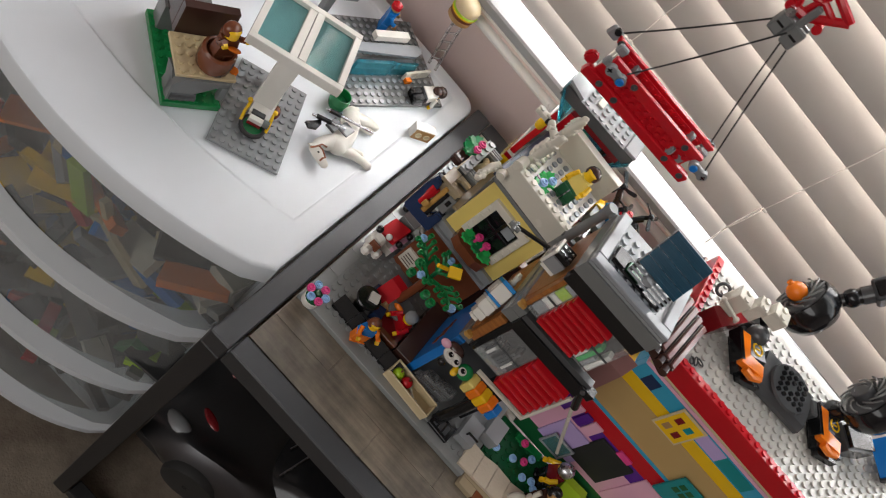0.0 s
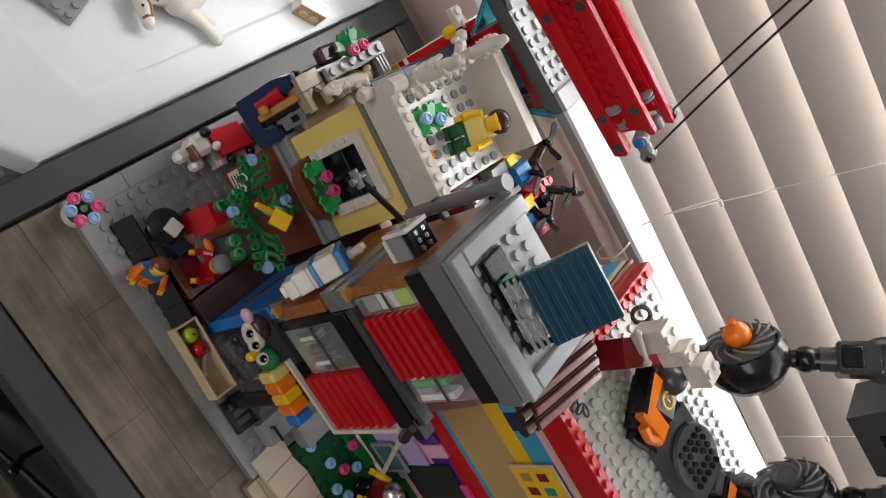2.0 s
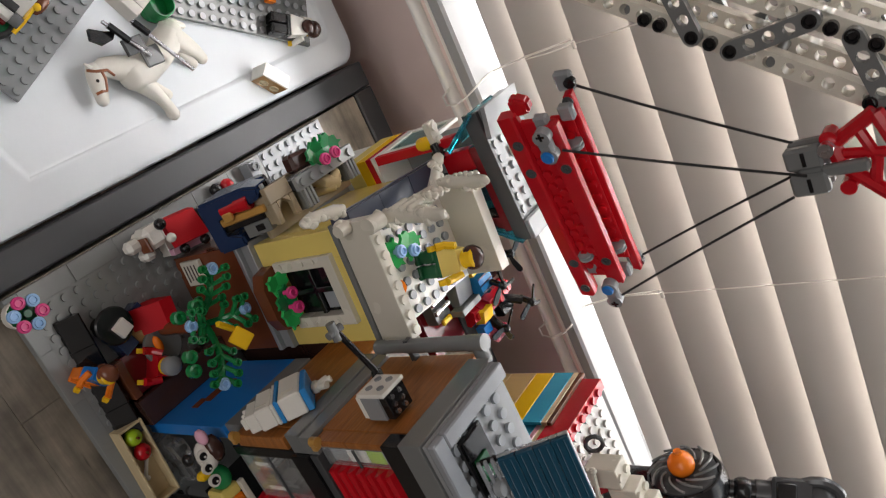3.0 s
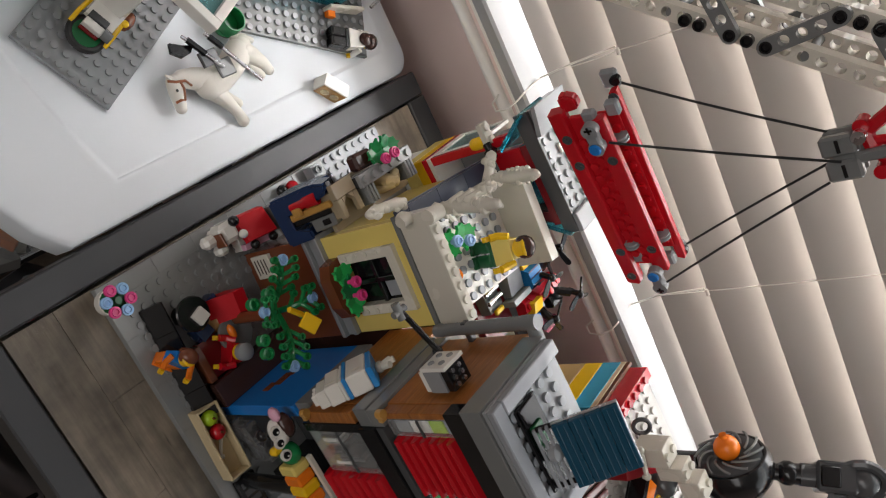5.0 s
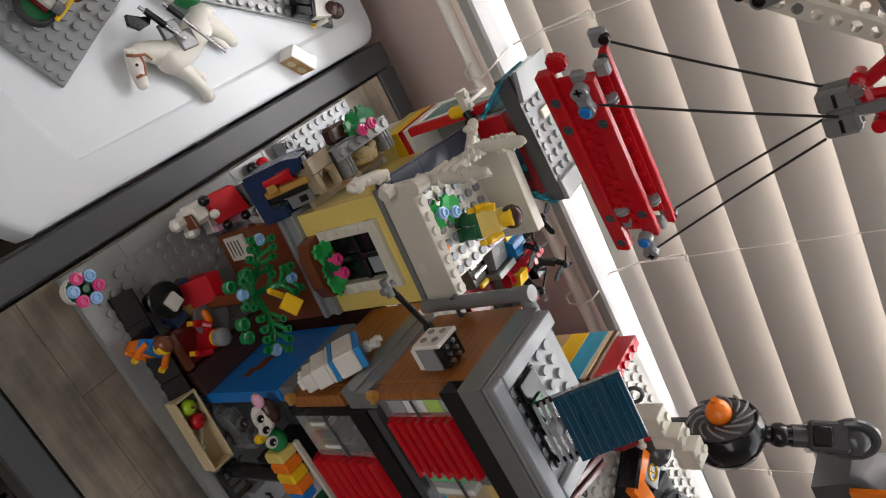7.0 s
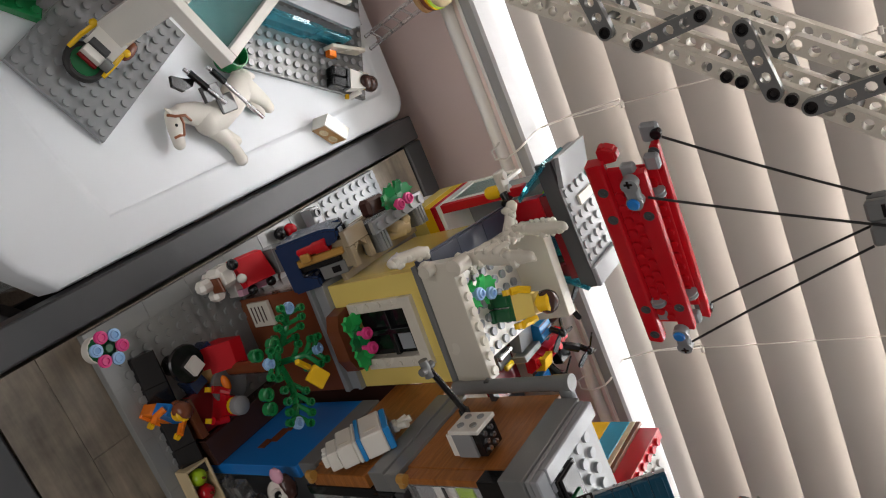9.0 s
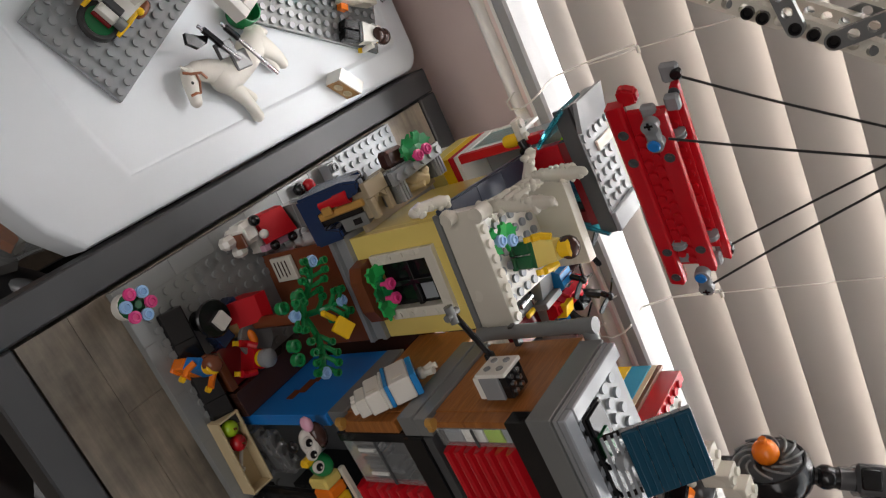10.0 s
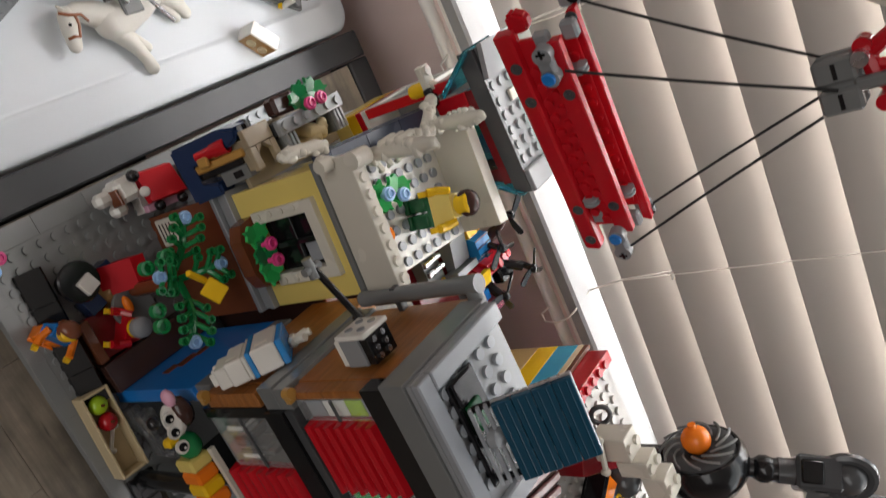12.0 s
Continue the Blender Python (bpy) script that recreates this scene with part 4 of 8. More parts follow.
    o = thing("round_brick", "small orange round toy brick on the deck", "toy brick", T(0.0740, 0.1600, 0.1592))
    part("body", mesh((lathe, (0, 0, 0), [(0.0034, 0), (0.0040, 0.001), (0.0040, 0.007), (0.0024, 0.0072), (0.0024, 0.0088)], 14)), ORANGE, o)


yellow_house()


def bone_creature():
    """Off-white jointed toy skeleton: body along the roof edge, two arms raised."""
    bm = bmesh.new()
    rnd = random.Random(31)

    def bone(points, lumps, size):
        """A thin limb with knuckles and small plates all along it."""
        limb(bm, points, 12)
        for k in range(lumps):
            u = (k + rnd.uniform(0.2, 0.8)) / lumps * (len(points) - 1)
            a, b = points[int(u)], points[min(int(u) + 1, len(points) - 1)]
            f_ = u - int(u)
            p = Vector(a[:3]).lerp(Vector(b[:3]), f_)
            r = a[3] + (b[3] - a[3]) * f_
            off = Vector((rnd.uniform(-1, 1), rnd.uniform(-1, 1), rnd.uniform(-0.4, 1))).normalized() * r * 0.8
            ball(bm, p + off, size * rnd.uniform(0.7, 1.25), rnd.uniform(0.7, 1.3), rnd.uniform(0.8, 1.6), rnd.uniform(0.7, 1.2), 9)

    # spine and ribs along the edge
    bone([(0.0370, 0.1560, 0.1660, 0.0030), (0.0380, 0.1680, 0.1690, 0.0032), (0.0400, 0.1800, 0.1710, 0.0036), (0.0415, 0.1920, 0.1730, 0.0038), (0.0410, 0.2030, 0.1750, 0.0034), (0.0350, 0.2110, 0.1740, 0.0028), (0.0310, 0.2150, 0.1730, 0.0024)], 30, 0.0022)
    for k in range(7):
        y = 0.1660 + 0.0060 * k
        limb(bm, [(0.0400, y, 0.1725 + 0.0006 * k, 0.0016), (0.0455, y + 0.0022, 0.1720 + 0.0006 * k, 0.0014), (0.0466, y + 0.0040, 0.1690, 0.0011)], 7)
    ball(bm, (0.0300, 0.2170, 0.1740), 0.0036, 1.0, 1.1, 0.9, 12)
    # raised arm at the far end, ridged sleeve and round grip
    bone([(0.0400, 0.2060, 0.1770, 0.0028), (0.0406, 0.2075, 0.1842, 0.0034), (0.0410, 0.2050, 0.1940, 0.0040), (0.0412, 0.2025, 0.2030, 0.0038), (0.0413, 0.2003, 0.2105, 0.0026)], 16, 0.0021)
    for k in range(4):
        u = k / 3
        limb(bm, [(0.0372, 0.2062 - 0.004 * u, 0.1900 + 0.012 * u, 0.0016), (0.0446, 0.2062 - 0.004 * u, 0.1900 + 0.012 * u, 0.0016)], 7)
    # raised arm at the near end
    bone([(0.0370, 0.1630, 0.1710, 0.0032), (0.0372, 0.1640, 0.1820, 0.0032), (0.0378, 0.1620, 0.1920, 0.0040), (0.0382, 0.1590, 0.2050, 0.0036), (0.0384, 0.1572, 0.2150, 0.0026)], 20, 0.0022)
    for k in range(3):
        limb(bm, [(0.0340, 0.1640 - 0.002 * k, 0.1820 + 0.007 * k, 0.0022), (0.0330, 0.1700 - 0.002 * k, 0.1850 + 0.007 * k, 0.0014)], 7)
    bone([(0.0390, 0.1800, 0.1760, 0.0028), (0.0385, 0.1870, 0.1840, 0.0028), (0.0390, 0.1930, 0.1870, 0.0024)], 9, 0.0020)
    # knobs by the corner and on the yellow ledge
    limb(bm, [(0.0300, 0.1440, 0.1640, 0.0032), (0.0350, 0.1520, 0.1650, 0.0034)], 12)
    cyl(bm, (0.0316, 0.1400, 0.1655), 0.0034, 0.0060, "y", 14)
    bone([(0.0215, 0.1330, 0.1555, 0.0026), (0.0216, 0.1360, 0.1560, 0.0038), (0.0218, 0.1400, 0.1570, 0.0028), (0.0228, 0.1450, 0.1585, 0.0030), (0.0240, 0.1490, 0.1600, 0.0036), (0.0246, 0.1530, 0.1605, 0.0026)], 10, 0.0018)
    for v in bm.verts:
        v.co += 0.0006 * noise.noise_vector(v.co * 260.0) + 0.0003 * noise.noise_vector(v.co * 700.0)
    tagged(part("bone_creature", bm, AGED, None, "", Matrix()), "off-white jointed toy skeleton leaning on the roof edge", "toy figure")


bone_creature()


# ---- corner tower with red shutters ----
def tower():
    t = thing("corner_tower", "three-storey toy shop tower with red shutters", "toy house", T(0.1010, 0.0770, 0.0066, 1.5))
    W, D = 0.066, 0.062
    z0, z1, z2, z3, z4 = 0.078, 0.091, 0.135, 0.153, 0.2085
    part("ground_wall", boxes((0.0005, 0.0078, 0.004, D, 0, z0)), BLUE, t, "blue ground-floor side wall with brown mural")
    mural = bmesh.new()
    for y0, y1, za, zb in ((0.018, 0.026, 0.030, 0.036), (0.024, 0.036, 0.034, 0.041), (0.034, 0.044, 0.038, 0.043)):
        box(mural, -0.0001, 0.0004, y0, y1, za, zb, 0.0001)
    part("mural", mural, BROWN, t)
    part("plinth", boxes((-0.016, 0.0003, 0.002, D + 0.004, 0, 0.0128)), DBROWN, t)
    part("back_wall", boxes((0.008, W, D - 0.020, D - 0.012, 0, 0.222)), DGREY, t)
    part("right_wall", boxes((W - 0.0078, W, 0.010, D - 0.0202, 0, 0.222)), BLACK, t)
    part("floor_slab", boxes((0.0002, W, 0.006, D, z0, z1)), MGREY, t)
    part("floor_slab", boxes((-0.001, 0.0098, 0.0, D, z2, z2 + 0.0096), (-0.0002, 0.0098, 0.0, D, z2 + 0.0098, z3)), MGREY, t)
    part("grain_wall", boxes((0.0015, 0.0088, 0.008, D + 0.016, z1, z2)), GRAINTILE, t, "brown wood-grain wall panel")
    part("grain_wall", boxes((0.0015, 0.0088, 0.008, D, z3, z4)), GRAINTILE, t, "brown wood-grain wall panel")
    part("grain_wall", boxes((0.0018, 0.0088, 0.0005, 0.0078, z1 + 0.001, z2 - 0.004)), GRAINTILE, t)
    part("grain_wall", boxes((0.0018, 0.0052, 0.0005, 0.0078, z3 + 0.001, z4 - 0.004)), GRAINTILE, t)
    for z in (z1 + 0.002, z3 + 0.002):
        part("bracket", mesh((cyl, (0.0010, -0.0010, z), 0.0024, 0.004, "z", 10), (box, 0.0005, 0.005, -0.003, 0.0004, z, z + 0.003)), GOLD, t)
    part("pillar", boxes((0.009, 0.0145, 0.0002, 0.009, z0 + 0.0066, z2)), BLACK, t)
    part("beam", boxes((0.010, W + 0.012, -0.0025, 0.006, z2 - 0.001, z2 + 0.0115)), BLACK, t)
    part("beam", boxes((0.010, W + 0.012, -0.0010, 0.006, z2 + 0.0117, z3 - 0.001)), DGREY, t)
    part("beam", boxes((0.0, W, -0.0022, 0.006, z4 - 0.009, z4 + 0.0040)), BLACK, t)
    part("awning_frame", boxes((0.030, W + 0.014, -0.0035, -0.0005, z0 - 0.004, z0 - 0.001)), AGED, t)
    part("awning_frame", boxes((W + 0.0115, W + 0.0140, -0.0035, -0.0005, z0 - 0.0008, z2 - 0.004)), AGED, t)
    # shutters of stacked louvres
    for x0, x1, za, zb in ((0.0160, 0.0500, z3 + 0.003, z4 - 0.0110), (0.0430, 0.0770, z0 + 0.0005, z2 - 0.0050)):
        sh = part("shutter", boxes((x0, x1, 0.004, 0.006, za, zb)), DRED, t, "bright red louvred shutter")
        n = 7
        for k in range(n):
            lv = bmesh.new()
            s = (zb - za) / n
            prism(lv, [(0.0035, za + s * k), (-0.0030, za + s * (k + 0.25)), (-0.0034, za + s * (k + 0.45)), (-0.0022, za + s * (k + 0.62)), (0.0035, za + s * (k + 0.95))], "x", x0 + 0.0002, x1 - 0.0002)
            part("louvre", lv, RED, sh)
    # shop windows
    for x0, x1, za, zb in ((0.0148, 0.0425, z0 + 0.0068, z2 - 0.002), (0.0502, 0.066, z3 + 0.002, z4 - 0.011), (0.0060, 0.0158, z3 + 0.002, z4 - 0.0100)):
        w = part("window", boxes((x0, x1, 0.0012, 0.0020, za, zb)), CLEAR, t, "clear shop window with goods inside")
        w.visible_shadow = False
        mid = (za + zb) / 2
        part("glazing_bar", boxes((x0, x1, 0.0002, 0.0011, mid - 0.0008, mid + 0.0008)), DGREY, w)
    # goods; the white, grey and chrome pieces also imitate reflections on the glass
    goods = thing("shop_goods_and_glints", "small toy goods and imitated glass glints behind shop windows", "toy bricks", T(0.1010, 0.0770, 0.0066, 1.5))
    rnd = random.Random(8)
    for k in range(9):
        x = 0.016 + 0.0026 * k
        bm = boxes((x, x + 0.0022, 0.0028, 0.012, z1, z1 + rnd.uniform(0.010, 0.038)))
        part("item", bm, rnd.choice((LPINK, WHITE, LGREY, DGREY, CHROME, BLACK)), goods)
    for x0, x1, za, m in ((0.004, 0.014, 0.0130, LGREY), (0.0145, 0.0270, 0.0126, WHITE), (0.0275, 0.0370, 0.0128, LIME), (0.0375, 0.0440, 0.0130, LGREY)):
        part("item", boxes((za - 0.006, 0.0156, 0.0040, 0.0078, z3 + x0, z3 + x1)), m, goods)
    for k in range(4):
        part("item", boxes((0.0505 + 0.0040 * k, 0.0540 + 0.0040 * k, 0.0030, 0.0095, z3 + 0.003, z3 + 0.016 + 0.011 * (k % 2))), (WHITE, BGREEN, LGREY, WHITE)[k], goods)
    # roof
    part("cornice", boxes((-0.0030, W + 0.001, -0.0040, D - 0.010, z4 + 0.0042, z4 + 0.0160)), MGREY, t)
    zt = z4 + 0.0162
    part("roof_deck", boxes((-0.002, W, -0.003, D - 0.011, zt, zt + 0.0022)), LGREY, t)
    for x0, x1, y0, y1 in ((-0.002, W, -0.003, 0.0046), (W - 0.0078, W, 0.0048, D - 0.0112), (-0.002, 0.0056, 0.0048, D - 0.0112)):
        part("rim_tile", boxes((x0, x1, y0, y1, zt + 0.0023, zt + 0.0060, 0.0006)), RIMGREY, t)
    st = bmesh.new()
    studs(st, 0.0058, 0.005, 6, 5, zt + 0.0022)
    tagged(part("stud", st, PALE, t), kind="stuff")
    alley = thing("alley_wall", "dark brown toy wall between tower and house", "toy wall", T(0.0980, 0.1565, 0.0066))
    part("wall", boxes((0, 0.070, 0, 0.0075, 0, 0.0980)), DBROWN, alley)
    part("coping", boxes((0, 0.070, -0.0005, 0.0080, 0.0982, 0.1010)), BROWN, alley)
    cb = thing("clear_bricks", "clear toy bricks stacked beside the shop front", "toy brick", T(0.1120, 0.0770, 0.0070, 4))
    for x, y, z in ((0, 0, 0), (0.0165, 0.002, 0), (0.004, 0.001, 0.0098), (0.018, 0.003, 0.0098)):
        bb = boxes((x, x + 0.0155, y, y + 0.0078, z, z + 0.0096))
        studs(bb, x, y, 2, 1, z + 0.0096, None, 10)
        part("brick", bb, CLEAR, cb)
    # drain pipe on the back left corner
    p = thing("drain_pipe", "grey round toy drain pipe on the tower", "pipe", T(0.0935, 0.1365, 0.1575))
    part("pipe", mesh((lathe, (0, 0, 0), [(0.0030, 0), (0.0036, 0.0002), (0.0038, 0.004), (0.0034, 0.005), (0.0034, 0.021), (0.0037, 0.0212), (0.0037, 0.058), (0.0040, 0.059), (0.0040, 0.068)], 16)), MGREY, p)
    part("spout", mesh((cyl, (-0.001, 0, 0.0635), 0.0036, 0.011, "x", 14)), MGREY, p)
    part("clip", boxes((-0.004, 0.0075, -0.002, 0.002, 0.0205, 0.0235)), DGREY, p)


tower()


def solar_panel():
    s = thing("solar_panel", "dark clear blue toy solar panel on roof", "solar panel", T(0.1360, 0.0905, 0.2370, 0, 56))
    part("frame", boxes((-0.0165, 0.0165, 0.0085, 0.0385, 0.0, 0.0020)), SILVER, s)
    for k in range(4):
        part("cell", boxes((-0.0163, 0.0163, 0.0088 + 0.0074 * k, 0.0160 + 0.0074 * k, 0.0022, 0.0046)), SOLAR, s)
        for q in range(2):
            part("ridge", boxes((-0.0155, 0.0155, 0.0106 + 0.0030 * q + 0.0074 * k, 0.0112 + 0.0030 * q + 0.0074 * k, 0.0047, 0.0051)), SOLAR, s)
    for k in range(3):
        part("grille_bar", boxes((-0.0163, 0.0163, 0.0000 + 0.0029 * k, 0.0015 + 0.0029 * k, 0.0008, 0.0030)), PALE, s)
    for x in (-0.0160, -0.0012, 0.0136):
        part("grille_tie", boxes((x, x + 0.0024, -0.0002, 0.0083, -0.0010, 0.0006)), BLACK, s)
    b = thing("roof_vent", "black and dark green toy bricks with grey knob", "toy bricks", T(0.1085, 0.0875, 0.2340, 1.5))
    part("plate", boxes((0.0002, 0.0440, -0.0010, 0.0150, 0, 0.0024)), BLACK, b)
    part("block", boxes((0, 0.0095, 0.000, 0.012, 0.0025, 0.0042)), BLACK, b)
    part("block", boxes((0.0108, 0.0225, 0.002, 0.010, 0.0025, 0.0042)), DGREEN, b)
    part("knob", mesh((lathe, (0.0250, 0.004, 0.0064), [(0.0035, 0), (0.0042, 0.001), (0.0038, 0.0042), (0.0015, 0.0052)], 14)), LGREY, b)


solar_panel()


def awning():
    a = thing("slatted_awning", "four glossy brown-red toy slats with round ends", "awning", T(0.1690, 0.0960, 0.2170, -4, 8, 16))
    for k in range(4):
        x = 0.0075 * k
        s = part("slat", boxes((x, x + 0.0062, 0, 0.047, -0.0060, 0.0)), DBROWN, a)
        part("slat_edge", boxes((x + 0.0010, x + 0.0052, 0.0004, 0.0466, 0.0001, 0.0016, 0.0006)), SLATBROWN, s)
        part("end_stud", mesh((cyl, (x + 0.003, -0.0058, -0.0035), 0.0033, 0.0056, "y", 14)), DBROWN, s)
    part("bracket", boxes((-0.002, 0.0300, 0.001, 0.0075, -0.0135, -0.0062)), DBROWN, a)


awning()


def totem():
    t = thing("animal_totem", "toy totem of animal heads on an orange pole", "toy totem", T(0.0985, 0.0665, 0.0070, -2))
    part("pole", mesh((cyl, (0.052, 0.006, 0), 0.0050, 0.066, "z", 14)), BLACK, t)
    part("blue_cap", mesh((box, 0.0612, 0.0675, 0.000, 0.010, 0.058, 0.070, 0.001)), BLUE, t)
    # heads stacked sideways along the shop front
    for k, (x, m) in enumerate(((0.033, PALEYEL), (0.040, ORANGE), (0.047, YELLOW), (0.054, ORANGE))):
        part("stripe", mesh((box, x, x + 0.0068, -0.001, 0.011, 0.058, 0.072, 0.0012)), m, t)
    part("parrot_neck", mesh((ball, (0.0270, 0.005, 0.068), 0.0075, 0.95, 0.8, 1.0, 14)), GREEN, t)
    part("panda_face", mesh((ball, (0.0115, 0.003, 0.0715), 0.0068, 1.25, 0.75, 0.9, 14)), WHITE, t)
    part("panda_cap", mesh((ball, (0.0095, 0.007, 0.0745), 0.0066, 1.2, 0.8, 0.8, 12)), DBROWN, t)
    part("panda_ear", mesh((ball, (0.0005, 0.004, 0.0750), 0.0046, 1.0, 0.6, 0.9, 10)), LPINK, t)
    part("beak", mesh((box, 0.0185, 0.0235, -0.0045, 0.004, 0.064, 0.0695, 0.0015)), YELLOW, t)
    part("nose", mesh((ball, (0.0088, -0.0045, 0.0670), 0.0034, 1, 0.8, 1, 10)), BLACK, t)
    for x, y, z in ((0.0085, -0.0008, 0.0765), (0.0155, -0.0012, 0.0760), (0.0240, -0.0006, 0.0745)):
        e = part("eye", mesh((lathe, (x, y, z - 0.0022), [(0.0030, 0), (0.0033, 0.0008), (0.0033, 0.0022)], 14)), WHITE, t)
        part("pupil", mesh((lathe, (x, y, z - 0.0001), [(0.0021, 0), (0.0021, 0.0005)], 12)), BLACK, e)
        part("glint", mesh((lathe, (x + 0.0007, y + 0.0005, z + 0.0005), [(0.0006, 0), (0.0006, 0.0003)], 8)), WHITE, e)


totem()


def polar_bear():
    b = thing("white_capsule", "white toy pod with blue stripes on wood-grain wall", "toy vehicle", T(0.0990, 0.0765, 0.1010, 0, 44, 0))
    # local y runs along the pod, z across it, x out of the wall
    for y0, y1, z0, z1, x0 in ((0.0128, 0.0186, 0.0010, 0.0165, -0.0095), (0.0187, 0.0270, -0.0010, 0.0195, -0.0112), (0.0271, 0.0289, -0.0020, 0.0204, -0.0116), (0.0312, 0.0423, -0.0030, 0.0210, -0.0120)):
        part("body", boxes((x0, 0.0, y0, y1, z0, z1, 0.0007)), WHITE, b)
    part("stripe", boxes((-0.0122, 0.0, 0.0290, 0.0311, -0.0032, 0.0208, 0.0004)), PODBLUE, b)
    part("stripe", boxes((-0.0118, 0.0, 0.0424, 0.0456, -0.0026, 0.0204, 0.0005)), PODBLUE, b)
    for q in range(3):
        part("toe", mesh((box, -0.0080, -0.0020, 0.0100, 0.0127, 0.0024 + 0.0048 * q, 0.0040 + 0.0048 * q, 0.0010)), WHITE, b)
    part("slot", boxes((-0.0124, -0.0121, 0.0335, 0.0395, 0.0140, 0.0165, 0.0001)), AGED, b)
    part("slot", boxes((-0.0116, -0.0113, 0.0200, 0.0250, 0.0150, 0.0160, 0.0001)), AGED, b)
    part("white_hand", mesh((box, -0.0070, -0.0020, 0.0458, 0.0500, 0.0040, 0.0110, 0.0012), (tube, [(-0.0045, 0.0490, 0.0090), (-0.0052, 0.0540, 0.0125)], 0.0019, 8), (tube, [(-0.0045, 0.0490, 0.0060), (-0.0052, 0.0545, 0.0045)], 0.0017, 8), (tube, [(-0.0050, 0.0500, 0.0080), (-0.0056, 0.0565, 0.0085)], 0.0018, 8)), AGED, b)
    r = thing("toy_radio", "white and grey toy box with dials on the wall", "toy radio", T(0.0995, 0.0895, 0.1890, 0))
    part("box", boxes((-0.0110, 0.0006, 0, 0.014, 0, 0.0105)), LGREY, r)
    part("lid", boxes((-0.0132, -0.0112, -0.0005, 0.0145, -0.0005, 0.0155)), WHITE, r)
    for k in range(2):
        for q in range(2):
            part("hole", mesh((cyl, (-0.0133, 0.0040 + 0.0065 * k, 0.0042 + 0.0068 * q), 0.0017, -0.0005, "x", 12)), LGREY, r)
    part("panel", boxes((-0.0108, 0.0004, 0.0008, 0.0135, 0.0107, 0.0150)), BLACK, r)
    for k in range(6):
        part("dial", mesh((cyl, (-0.0090 + 0.0036 * (k % 3), 0.0042 + 0.005 * (k // 3), 0.0151), 0.0012, 0.0007, "z", 8)), SILVER, r)
    part("foot", boxes((-0.0105, 0.0006, 0.001, 0.013, -0.0040, -0.0007)), WHITE, r)
    l = thing("wall_lamp", "black toy lamp arm with silver head", "lamp", T(0.0885, 0.1065, 0.1880))
    part("socket", mesh((tube, [(0.004, -0.006, 0.004), (-0.001, 0.001, -0.003)], 0.0026, 10)), BLACK, l)
    part("arm", mesh((tube, [(0, 0, -0.001), (-0.0270, -0.0060, -0.0055)], 0.0015, 8)), BLACK, l)
    part("shade", mesh((cyl, (-0.0320, -0.0068, -0.0062), 0.0022, 0.0085, "x", 12), (cyl, (-0.0276, -0.0108, -0.0062), 0.0018, 0.0085, "y", 12)), MGREY, l)


polar_bear()


